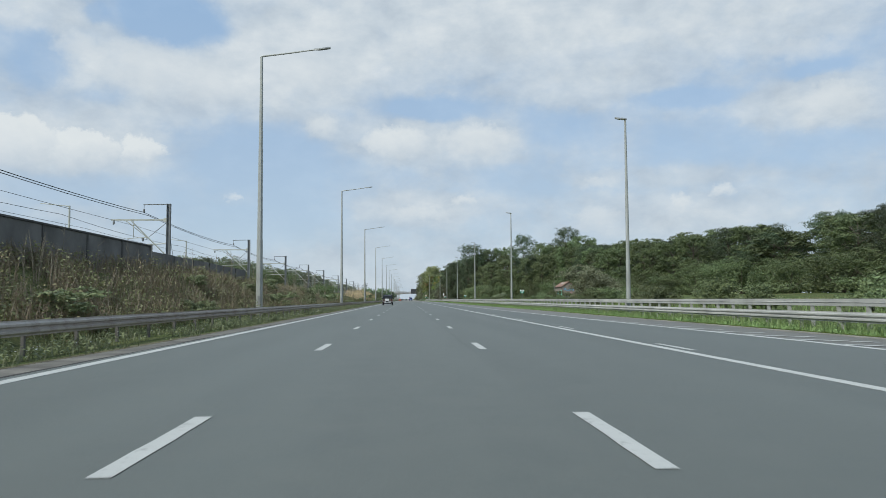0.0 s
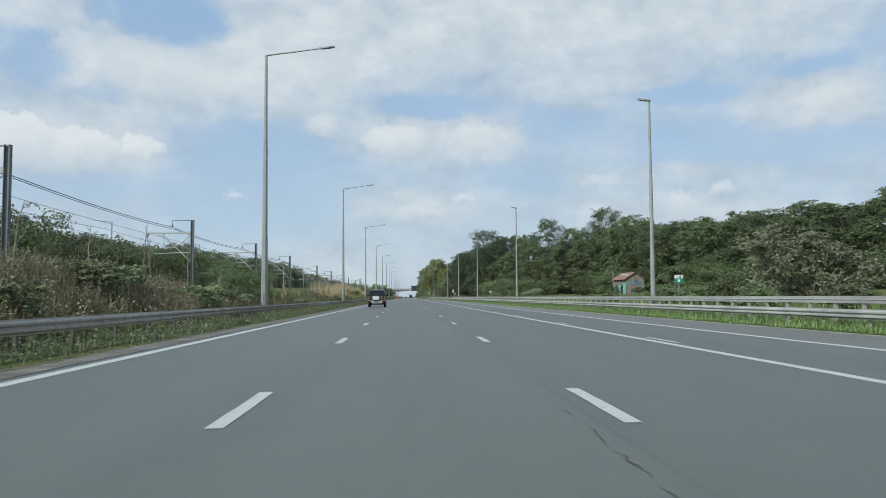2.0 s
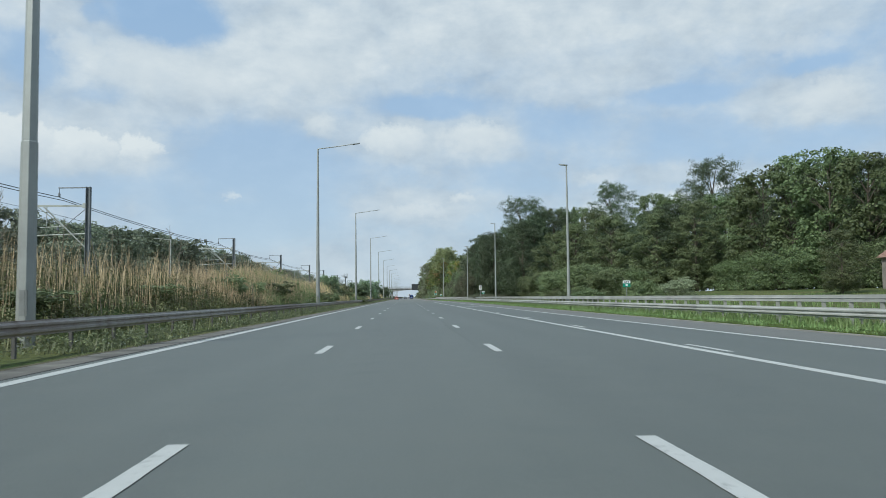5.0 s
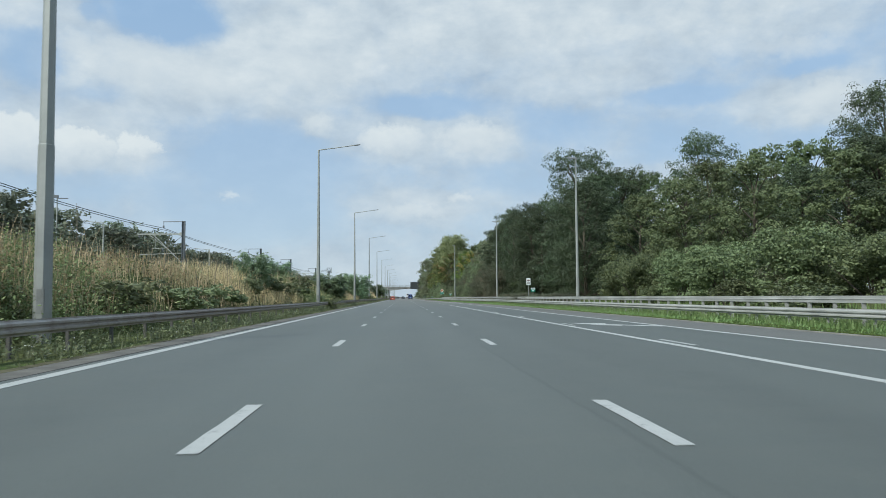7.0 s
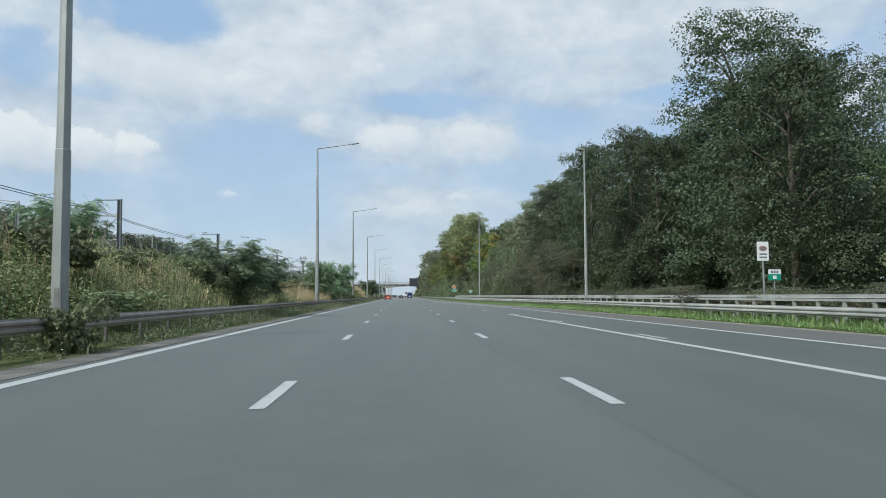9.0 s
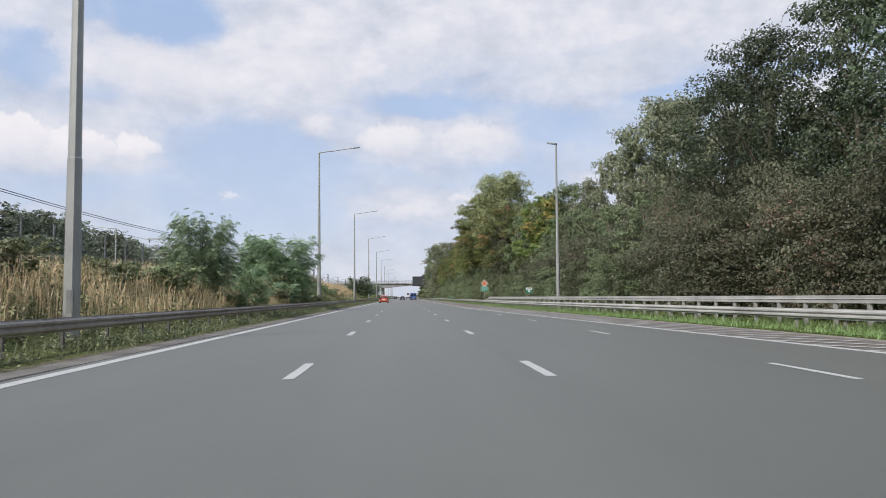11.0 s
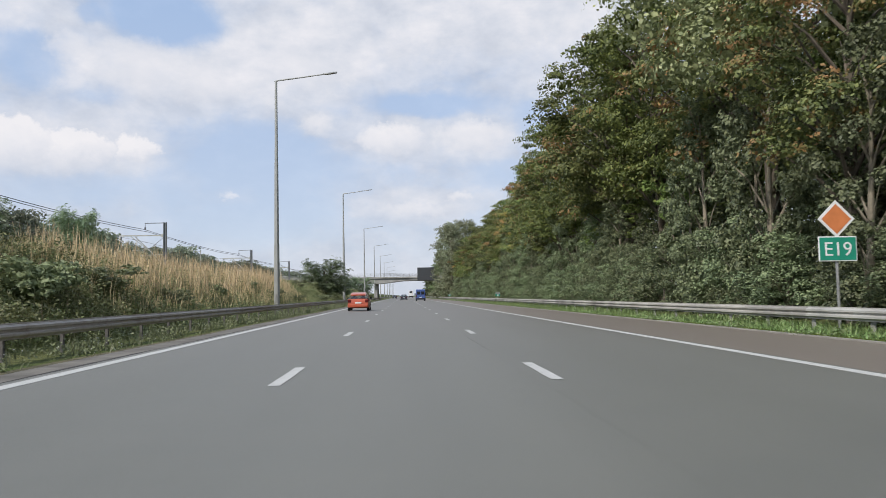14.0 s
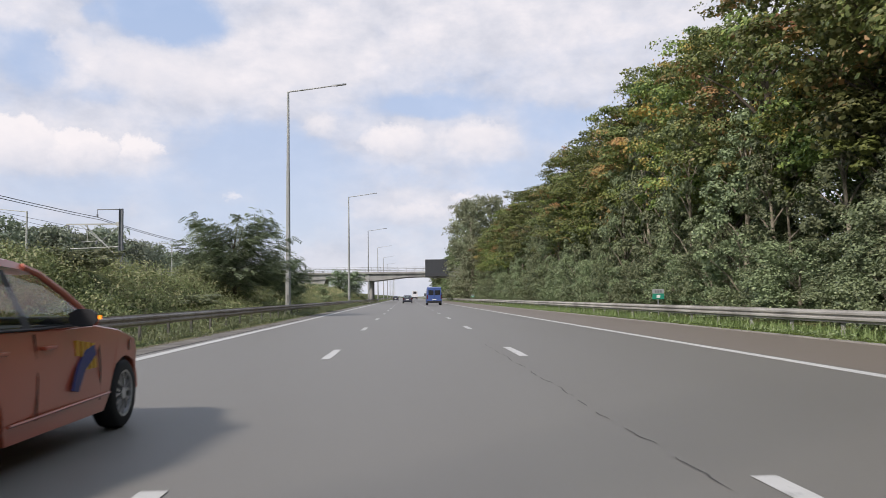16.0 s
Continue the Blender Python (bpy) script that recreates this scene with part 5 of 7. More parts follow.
# small yard lamps by the railway
def yard_lamp(y, x, h):
    t = thing("yard_lamp", "thin grey railway lamp with small flood heads", "lamp", pose(x, y, 2.3))
    part("pole", Build().tube([(0, 0, -1), (0, 0, h)], [0.1, 0.06], 8), M_MASTLIGHT, t)
    part("lamp_head", Build().box(-0.35, -0.1, h, 0.1, 0.1, h + 0.28).box(0.08, -0.06, h - 0.1, 1.1, 0.06, h - 0.02), M_MAST, t)


yard_lamp(294, -36, 9.4)

# mesh fence on the bank
fence = thing("mesh_fence", "grey wire mesh fence on thin posts along the railway", "fence")
for i in range(40):
    y = 286 + 3 * i
    part("post", Build().tube([(-15.6, y, 2.0), (-15.6, y, 4.5)], 0.04, 6), M_MAST, fence)
for k in range(9):
    part("fence_wire", Build().tube([(-15.6, 286, 2.7 + 0.21 * k), (-15.6, 403, 2.7 + 0.21 * k)], 0.008, 4), M_MAST, fence)

# ---- hut ----
M_PLASTER = simple("stained_plaster", (0.27, 0.235, 0.20), 0.9, var=0.4, scale=0.9, bumpy=0.3, dirt=(0.14, 0.13, 0.11))
M_ROOFTILE = simple("faded_roof_tile", (0.30, 0.17, 0.125), 0.85, var=0.4, scale=0.8, bumpy=0.4, dirt=(0.33, 0.30, 0.25))
M_BLUE = simple("blue_spray_paint", (0.20, 0.42, 0.58), 0.7, var=0.2)
M_PINK = simple("pink_spray_paint", (0.50, 0.28, 0.30), 0.7, var=0.3)
M_MINT = simple("mint_spray_paint", (0.22, 0.52, 0.40), 0.7, var=0.2)
M_BLACK = simple("black_rubber", (0.018, 0.018, 0.019), 0.75, var=0.3)
M_WHITE = simple("white_sign_sheet", (0.72, 0.73, 0.71), 0.5, var=0.08)
hut = thing("hut", "small plastered hut with a faded tiled roof and spray paint", "building", pose(42.6, 209, 0.9))
part("wall", Build().box(0, 0, -0.5, 3.6, 9.6, 3.5).prism([(0, 3.5), (3.6, 3.5), (1.8, 4.7)], 0, 9.6), M_PLASTER, hut)
for x0, x1 in ((-0.35, 1.8), (3.95, 1.8)):
    for k in range(12):                      # tile courses, each lapped over the one below
        f0, f1 = k / 12, (k + 1.15) / 12
        za, zb = 3.36 + 1.45 * f0, 3.36 + 1.45 * f1
        xa, xb = x0 + (x1 - x0) * f0, x0 + (x1 - x0) * min(f1, 1)
        part("tile_course", Build().add([(xa, -0.3, za + 0.06), (xa, 9.9, za + 0.06), (xb, 9.9, zb + 0.02), (xb, -0.3, zb + 0.02), (xa, -0.3, za), (xa, 9.9, za), (xb, 9.9, zb - 0.05), (xb, -0.3, zb - 0.05)],
                                        [(0, 1, 2, 3), (4, 5, 1, 0), (5, 6, 2, 1), (7, 4, 0, 3), (7, 6, 5, 4), (6, 7, 3, 2)]), M_ROOFTILE, hut)
part("door", Build().box(-0.04, 2.2, 0, 0.0, 3.4, 2.3), M_BLACK, hut)
part("window", Build().box(-0.04, 6.3, 1.2, 0.0, 7.3, 2.3), M_BLACK, hut)
M_NAVY = simple("dark_blue_spray_paint", (0.05, 0.09, 0.16), 0.7, var=0.2)
M_PALETILE = simple("bare_roof_board", (0.42, 0.38, 0.32), 0.85, var=0.3)


def stroke(pts, w, face, mat, label, out=0.0):
    """A sprayed stroke of some width on the hut's gable ("y") or side ("x") wall."""
    b = Build()
    for (a0, z0), (a1, z1) in zip(pts[:-1], pts[1:]):
        d = Vector((a1 - a0, z1 - z0)).normalized() * w * 0.5
        poly = [(a0 - d.y - d.x * 0.5, z0 + d.x - d.y * 0.5), (a0 + d.y - d.x * 0.5, z0 - d.x - d.y * 0.5), (a1 + d.y + d.x * 0.5, z1 - d.x + d.y * 0.5), (a1 - d.y + d.x * 0.5, z1 + d.x + d.y * 0.5)]
        b.prism(poly, -0.012 - out, -0.004 - out, "y" if face == "y" else "x")
    part("graffiti", b, mat, hut, label)


def loops(a0, z0, n, step, wide, high, turn):
    """Overlapping round scrawls in a row."""
    return [(a0 + step * k + wide * math.cos(2.1 * k + turn + q * 0.9), z0 + high * math.sin(2.1 * k + turn + q * 0.9)) for k in range(n) for q in range(5)]


stroke(loops(0.75, 2.75, 5, 0.55, 0.26, 0.36, 0.4), 0.22, "y", M_NAVY, "dark blue sprayed outline")
stroke(loops(0.75, 2.75, 5, 0.55, 0.26, 0.36, 0.4), 0.13, "y", M_BLUE, "pale blue sprayed scrawl", 0.012)
stroke(loops(1.5, 1.75, 3, 0.5, 0.24, 0.24, 1.4), 0.13, "y", M_PINK, "pink sprayed scrawl")
stroke(loops(1.6, 0.85, 3, 0.55, 0.26, 0.42, 2.2), 0.15, "y", M_BLUE, "pale blue sprayed scrawl")
stroke([(3.7, 1.25), (6.2, 1.15)], 2.1, "x", M_MINT, "mint green sprayed patch")
stroke([(0.5, 1.5), (1.9, 1.4)], 2.3, "x", M_MINT, "mint green sprayed patch")
stroke(loops(4.3, 1.2, 3, 0.6, 0.3, 0.6, 0.9), 0.2, "x", M_NAVY, "dark sprayed scrawl", 0.012)
for y_, f_ in ((2.0, 0.45), (3.1, 0.62), (4.6, 0.5), (6.0, 0.7)):
    xa, za = -0.35 + 2.15 * f_, 3.36 + 1.45 * f_
    part("roof_patch", Build().add([(xa, y_, za + 0.09), (xa, y_ + 1.4, za + 0.09), (xa + 0.5, y_ + 1.2, za + 0.427), (xa + 0.5, y_ + 0.2, za + 0.427), (xa, y_, za + 0.04), (xa, y_ + 1.4, za + 0.04), (xa + 0.5, y_ + 1.2, za + 0.377), (xa + 0.5, y_ + 0.2, za + 0.377)],
                                   [(0, 1, 2, 3), (4, 5, 1, 0), (5, 6, 2, 1), (7, 4, 0, 3), (7, 6, 5, 4), (6, 7, 3, 2)]), M_PALETILE, hut, "pale patch of bare roof boards")
hp = thing("post", "thin pale concrete post beside the hut", "post", pose(41.2, 213, 0.9))
part("shaft", Build().tube([(0, 0, -0.4), (0, 0, 5.2)], [0.13, 0.09], 8), M_CONC, hp)

# ---- signs ----
M_GREEN = simple("green_sign_sheet", (0.02, 0.26, 0.17), 0.45, var=0.12)
M_ORANGE = simple("orange_sign_sheet", (0.60, 0.20, 0.07), 0.5, var=0.15)
M_GREYSIGN = simple("grey_print", (0.18, 0.18, 0.19), 0.6, var=0.1)
M_RED = simple("red_print", (0.38, 0.17, 0.15), 0.5, var=0.1)


M_DULLWHITE = simple("weathered_white_sheet", (0.34, 0.36, 0.35), 0.6, var=0.2)


def km_sign(x, y, top, words=""):
    t = thing("distance_sign", "small green and white distance sign on a post", "road sign", pose(x, y, 0.0), group="distance signs")
    part("post", Build().tube([(0, 0.02, -0.3), (0, 0.02, top)], 0.03, 8), M_STEEL, t)
    part("upper_plate", Build().box(-0.27, -0.02, top - 0.2, 0.27, 0, top), M_WHITE if y < 450 else M_DULLWHITE, t, "white upper plate", bevel=0.006)
    part("lower_plate", Build().box(-0.27, -0.02, top - 0.46, 0.27, 0, top - 0.2), M_GREEN, t, "green lower plate", bevel=0.006)
    if words:
        cu = bpy.data.curves.new("lettering", "FONT")
        cu.body, cu.size, cu.align_x, cu.extrude = words, 0.19, "CENTER", 0.002
        cu.materials.append(M_BLACK)
        wo_ = new("lettering", cu)
        wo_.matrix_basis = pose(0, -0.024, top - 0.17, 90, 0, 0)
        wo_.parent = t
    for k in range(0 if words else 3):
        part("print_bar", Build().box(-0.16 + 0.12 * k, -0.026, top - 0.16, -0.08 + 0.12 * k, -0.02, top - 0.05), M_GREYSIGN, t)
    part("print_bar", Build().box(-0.08, -0.026, top - 0.4, 0.08, -0.02, top - 0.26), M_WHITE, t)


for x, y, top in ((16.2, 106.0, 2.35), (16.0, 206.5, 2.2), (15.45, 303.8, 2.15), (11.66, 402.8, 1.93), (11.36, 513.0, 1.36), (11.4, 612.0, 1.4)):
    km_sign(x, y, top, "2 8" if y < 150 else "")
bs = thing("information_sign", "tall white information sign with small print on a grey post", "road sign", pose(14.88, 303.6, 0))
part("post", Build().tube([(0.05, 0.03, -0.3), (0, 0.03, 3.2)], 0.045, 8), M_STEEL, bs)
part("plate", Build().box(-0.25, -0.02, 2.5, 0.25, 0.0, 3.3), M_WHITE, bs, bevel=0.01)
part("print_patch", Build().prism([(0.17 * math.cos(a * math.pi / 8), 3.02 + 0.11 * math.sin(a * math.pi / 8)) for a in range(16)], -0.03, -0.02), M_RED, bs)
part("print_patch", Build().prism([(0.12 * math.cos(a * math.pi / 8), 3.02 + 0.07 * math.sin(a * math.pi / 8)) for a in range(16)], -0.036, -0.03), M_GREYSIGN, bs)
for z in (2.78, 2.65):
    part("print_bar", Build().box(-0.16, -0.026, z - 0.03, 0.16, -0.02, z + 0.03), M_GREYSIGN, bs)
es = thing("route_sign", "green route sign with white letters below an orange diamond plate", "road sign", pose(11.45, 439.7, 0))
part("post", Build().tube([(0, 0.04, -0.3), (0, 0.04, 3.3)], 0.04, 8), M_STEEL, es)
D = 0.50
part("diamond_plate", Build().prism([(0, 2.98 - D), (D, 2.98), (0, 2.98 + D), (-D, 2.98)], -0.01, 0.01), M_WHITE, es, "white-rimmed diamond plate")
D = 0.40
part("diamond_face", Build().prism([(0, 2.98 - D), (D, 2.98), (0, 2.98 + D), (-D, 2.98)], -0.018, -0.01), M_ORANGE, es, "faded orange diamond face")
part("plate", Build().box(-0.52, -0.03, 1.86, 0.52, -0.005, 2.52), M_WHITE, es, bevel=0.02)
part("plate_face", Build().box(-0.49, -0.036, 1.89, 0.49, -0.03, 2.49), M_GREEN, es, bevel=0.01)
fc = bpy.data.curves.new("lettering", "FONT")
fc.body, fc.size, fc.align_x, fc.extrude = "E19", 0.52, "CENTER", 0.003
fc.materials.append(M_WHITE)
fo = new("lettering", fc)
fo.matrix_basis = pose(0, -0.042, 2.01, 90, 0, 0)
fo.parent = es

# ---- bridge ----
M_DECK = simple("bridge_concrete", (0.34, 0.34, 0.32), 0.85, var=0.3, scale=0.35, bumpy=0.2, dirt=(0.18, 0.17, 0.15))
M_DARKBOARD = simple("dark_sign_back", (0.05, 0.055, 0.06), 0.6, var=0.2)
br = thing("bridge", "pale concrete road bridge with metal railings over the motorway", "bridge", kind="structure")
soff = [(-60, 5.2), (-22, 5.2), (-17, 5.5), (-9.5, 4.95), (-7, 4.95), (0, 5.75), (4, 5.85), (9, 5.6), (14, 4.9), (17, 4.9), (60, 5.2)]
part("deck", Build().prism([(x, z) for x, z in soff] + [(60, 6.5), (-60, 6.5)], 657, 668), M_DECK, br)
part("cornice", Build().box(-60, 656.6, 6.5, 60, 657.1, 6.95), M_DECK, br, bevel=0.03)
part("cornice", Build().box(-60, 667.9, 6.5, 60, 668.4, 6.95), M_DECK, br, bevel=0.03)
for y in (656.8, 668.2):
    for k in range(61):
        part("rail_post", Build().box(-60 + 2 * k - 0.03, y - 0.03, 6.95, -60 + 2 * k + 0.03, y + 0.03, 8.0), M_STEEL, br)
    for z in (7.3, 7.65, 8.0):
        part("hand_rail", Build().box(-60, y - 0.03, z - 0.03, 60, y + 0.03, z + 0.03), M_STEEL, br)
for x in (-8.2, 15.5):
    for y in (659, 662.5, 666):
        part("pier", Build().tube([(x, y, -0.3), (x, y, 5.1)], 0.45, 12), M_DECK, br, smooth=True)
part("abutment", Build().prism([(-60, -0.5), (-21, -0.5), (-18.5, 5.4), (-60, 5.4)], 657.3, 667.7), M_DECK, br)
part("abutment", Build().prism([(60, -0.5), (23, -0.5), (20, 5.2), (60, 5.2)], 657.3, 667.7), M_DECK, br)
vs = thing("gantry_board", "large dark message board fixed on the bridge", "sign", pose(0, 0, 0))
part("board", Build().box(4.3, 655.3, 5.75, 9.4, 656.1, 9.65), M_DARKBOARD, vs, bevel=0.05)
part("bracket", Build().box(5.0, 656.1, 6.6, 5.2, 656.7, 7.0).box(8.4, 656.1, 6.6, 8.6, 656.7, 7.0), M_STEEL, vs)


# ---- grasses and weeds ----
def blades(name, rng, xs, ys, hs, width, mat, label, droop=0.35):
    """Bent blades of grass rooted on the ground, as one mesh."""
    n = len(xs)
    zs = np.array([bank_height(x, y) for x, y in zip(xs, ys)]) - 0.03
    ang = rng.uniform(0, 2 * math.pi, n)
    d = np.stack([np.cos(ang), np.sin(ang), np.zeros(n)], 1)
    s = np.stack([-np.sin(ang), np.cos(ang), np.zeros(n)], 1) * (width * rng.uniform(0.6, 1.4, n))[:, None]
    root = np.stack([xs, ys, zs], 1)
    lean = (hs * droop * rng.uniform(0.2, 1.0, n))[:, None] * d
    midp = root + lean * 0.35 + np.stack([0 * hs, 0 * hs, hs * 0.6], 1)
    tip = root + lean + np.stack([0 * hs, 0 * hs, hs], 1)
    quad = np.stack([root - s, root + s, midp + s * 0.8, midp - s * 0.8, midp - s * 0.8, midp + s * 0.8, tip + s * 0.15, tip - s * 0.15], 1).reshape(-1, 3)
    ob = new(name, quads_mesh(name, quad, mat))
    return tagged(ob, label, "grass", kind="stuff")


def field(rng, n, x0, x1, y0, y1, clump=0.0):
    xs, ys = rng.uniform(x0, x1, n), rng.uniform(y0, y1, n)
    if clump:
        k = np.array([noise.noise(Vector((x * 0.8, y * 0.35, 2.0))) for x, y in zip(xs, ys)])
        keep = k > rng.uniform(-0.45, clump, n)
        xs, ys = xs[keep], ys[keep]
    return xs, ys


rng = np.random.default_rng(5)
# right verge between kerb and rail
def verge(y0, y1, n, h0, h1, w):
    ys = rng.uniform(y0, y1, n)
    lo = np.interp(ys, [r[0] for r in ROAD_EDGE], [r[1] for r in ROAD_EDGE]) + 0.14
    hi = np.interp(ys, [r[0] for r in RAIL_X], [r[1] for r in RAIL_X]) + 0.9
    xs = lo + (hi - lo) * rng.uniform(0, 1, n) ** 0.9
    k = np.array([noise.noise(Vector((x * 1.1, y * 0.5, 8.0))) for x, y in zip(xs, ys)])
    blades("verge_grass", rng, xs, ys, rng.uniform(h0, h1, n) * (1 + 0.8 * k), w, L_GRASS, "short bright green grass on the verge", 0.9)


verge(8, 330, 66000, 0.10, 0.24, 0.016)
verge(330, 470, 52000, 0.10, 0.28, 0.014)
verge(470, 640, 12000, 0.06, 0.26, 0.013)


# taller tufts round the posts of the right-hand rails
ys_ = rng.uniform(8, 560, 44000)
xs_ = np.interp(ys_, [r[0] for r in RAIL_X], [r[1] for r in RAIL_X]) + rng.normal(0.10, 0.30, len(ys_))
blades("post_grass", rng, xs_, ys_, rng.uniform(0.24, 0.46, len(xs_)), 0.014, L_GRASS, "taller green grass round the rail posts", 0.6)


def weeds(name, rng, xs, ys, hs, size, mat, label, per=7):
    """Low leafy weeds: a tuft of small leaves on each spot."""
    n = len(xs)
    zs = np.array([bank_height(x, y) for x, y in zip(xs, ys)])
    root = np.repeat(np.stack([xs, ys, zs], 1), per, 0)
    hh = np.repeat(hs, per)
    off = rng.normal(0, 0.10, (n * per, 3)) * (0.4 + hh)[:, None]
    off[:, 2] = hh * rng.uniform(0.05, 1.0, n * per)
    u = rand_unit(rng, n * per)
    u[:, 2] = np.abs(u[:, 2]) + 0.4
    ob = new(name, quads_mesh(name, leaf_cards(rng, root + off, u, size, 0.6, 0.5), mat))
    return tagged(ob, label, "weeds", kind="stuff")


# behind the rail, taller and mixed
xs_, ys_ = field(rng, 26000, 15.6, 30, 10, 290, 0.5)
blades("rough_grass", rng, xs_, ys_, rng.uniform(0.25, 0.6, len(xs_)), 0.018, L_GRASS, "rough green grass behind the rails")
# weeds along the kerb and in the verge
xs_, ys_ = field(rng, 5200, 0, 1, 380, 640, 0.35)
xs_ = np.interp(ys_, [r[0] for r in ROAD_EDGE], [r[1] for r in ROAD_EDGE]) + 0.1 + 0.8 * xs_ ** 1.5
weeds("kerb_weeds", rng, xs_, ys_, rng.uniform(0.08, 0.3, len(xs_)), 0.09, L_LIME, "leafy green weeds along the kerb")
# left strip under the rail
xs_, ys_ = field(rng, 24000, -8.6, -6.5, 4, 600, 0.4)
weeds("rail_weeds", rng, xs_, ys_, rng.uniform(0.08, 0.42, len(xs_)), 0.085, L_DARKBUSH, "low leafy weeds under the guard rail")
xs_, ys_ = field(rng, 50000, -8.6, -6.5, 4, 600, 0.25)
blades("rail_grass", rng, xs_, ys_, rng.uniform(0.08, 0.34, len(xs_)), 0.012, L_RAILGRASS, "low grass under the guard rail", 0.7)
xs_, ys_ = field(rng, 1600, -8.2, -6.7, 4, 640, 0.2)
weeds("small_flowers", rng, xs_, ys_, rng.uniform(0.15, 0.4, len(xs_)), 0.035, M_WHITE, "small white flowers among the weeds", 4)
# bank: leafy cover and grass
xs_, ys_ = field(rng, 26000, -14.0, -8.4, 4, 660, 0.9)
weeds("bank_weeds", rng, xs_, ys_, rng.uniform(0.2, 0.7, len(xs_)), 0.13, L_BANK, "leafy olive-green weeds on the bank", 8)
xs_, ys_ = field(rng, 48000, -13.8, -8.3, 4, 640, 0.9)
blades("bank_grass", rng, xs_, ys_, rng.uniform(0.25, 0.75, len(xs_)), 0.014, L_MIXGRASS, "tall yellow-green grass on the bank", 0.6)
xs_, ys_ = field(rng, 15000, -13.6, -8.8, 200, 640, 0.3)
weeds("bank_herbs", rng, xs_, ys_, rng.uniform(0.4, 1.1, len(xs_)), 0.12, L_MIXGRASS, "tall olive-green herbs among the dry grass", 9)
for y0, y1, n in ((205, 240, 4600), (284, 338, 5600)):
    xs_, ys_ = field(rng, n, -13.4, -8.8, y0, y1, 0.25)
    weeds("leafy_herbs", rng, xs_, ys_, rng.uniform(0.5, 1.3, len(xs_)), 0.09, L_HERB, "tall green leafy herbs on the bank", 16)
xs_, ys_ = field(rng, 16000, -13.4, -8.9, 100, 232, 0.25)
weeds("leafy_herbs", rng, xs_, ys_, rng.uniform(0.15, 0.6, len(xs_)) * np.interp(ys_, (160, 210), (1.0, 1.7)), 0.11, L_HERB, "shaggy olive-green herbs on the bank", 11)
xs_, ys_ = field(rng, 5000, -13.2, -9.4, 100, 215, 0.2)
blades("withered_weeds", rng, xs_, ys_, rng.uniform(0.3, 0.7, len(xs_)), 0.012, L_RUST, "brown withered weeds on the bank", 0.7)
ys_ = np.concatenate([rng.uniform(165, 235, 2300), rng.uniform(235, 310, 500), rng.uniform(120, 165, 60)])
xs_ = rng.uniform(-13.2, -10.0, len(ys_))
blades("dry_reeds", rng, xs_, ys_, rng.uniform(0.9, 2.1, len(xs_)), 0.010, L_STRAW, "tall pale dry reeds along the bank", 0.35)
# dry straw
for y0, y1, n, h0, h1 in ((196, 226, 9000, 0.7, 1.4), (232, 258, 4500, 0.6, 1.2), (258, 284, 8500, 0.6, 1.3), (284, 300, 900, 0.5, 1.0), (300, 330, 9000, 0.5, 1.1), (338, 400, 22000, 0.5, 1.2), (408, 448, 1400, 0.4, 1.0), (446, 476, 8000, 0.5, 1.2), (470, 497, 12500, 0.45, 1.1), (560, 640, 5000, 0.4, 0.9)):
    xs_, ys_ = field(rng, n, -13.8, -9.2, y0, y1, 0.7)
    blades("dry_grass", rng, xs_, ys_, rng.uniform(h0, h1, len(xs_)), 0.011, L_STRAW, "tall dry straw-coloured grass on the bank", 0.45)
# withered weeds near the wall
xs_, ys_ = field(rng, 38000, -13.0, -8.9, 4, 110, 0.2)
blades("withered_weeds", rng, xs_, ys_, rng.uniform(0.4, 1.0, len(xs_)), 0.013, L_RUST, "brown withered weeds on the bank", 0.6)
xs_, ys_ = field(rng, 6500, -12.4, -8.6, 4, 104, 0.15)
weeds("leafy_herbs", rng, xs_, ys_, rng.uniform(0.35, 1.1, len(xs_)), 0.11, L_BANK, "shaggy dark olive herbs on the bank below the wall", 12)
xs_, ys_ = field(rng, 15000, -13.4, -8.5, 492, 640, 0.2)
weeds("leafy_herbs", rng, xs_, ys_, rng.uniform(0.2, 0.8, len(xs_)), 0.10, L_HERB, "green leafy herbs covering the bank", 11)
xs_, ys_ = field(rng, 9000, -13.6, -8.6, 404, 450, 0.25)
weeds("leafy_herbs", rng, xs_, ys_, rng.uniform(0.3, 1.0, len(xs_)), 0.10, L_HERB, "tall green leafy herbs on the bank", 12)
xs_, ys_ = field(rng, 5000, -13.6, -8.6, 404, 450, 0.5)
blades("bank_grass", rng, xs_, ys_, rng.uniform(0.3, 0.85, len(xs_)), 0.013, L_MIXGRASS, "tall yellow-green grass on the bank", 0.5)
xs_, ys_ = field(rng, 8000, -13.4, -8.8, 446, 505, 0.3)
weeds("bank_herbs", rng, xs_, ys_, rng.uniform(0.3, 0.8, len(xs_)), 0.10, L_HERB, "green herbs between the dry grass", 9)
# pale dead stalks in loose clumps on the upper bank
xs_, ys_ = field(rng, 5000, -14.2, -10.2, 448, 495, 0.15)
blades("dead_stalks", rng, xs_, ys_, rng.uniform(0.9, 1.75, len(xs_)), 0.014, L_STRAW, "tall pale dead stalks in loose clumps on the bank", 0.25)
xs_, ys_ = field(rng, 7500, -11.6, -8.5, 405, 498, 0.2)
weeds("leafy_herbs", rng, xs_, ys_, rng.uniform(0.2, 0.75, len(xs_)), 0.10, L_HERB, "green leafy herbs along the foot of the bank", 11)
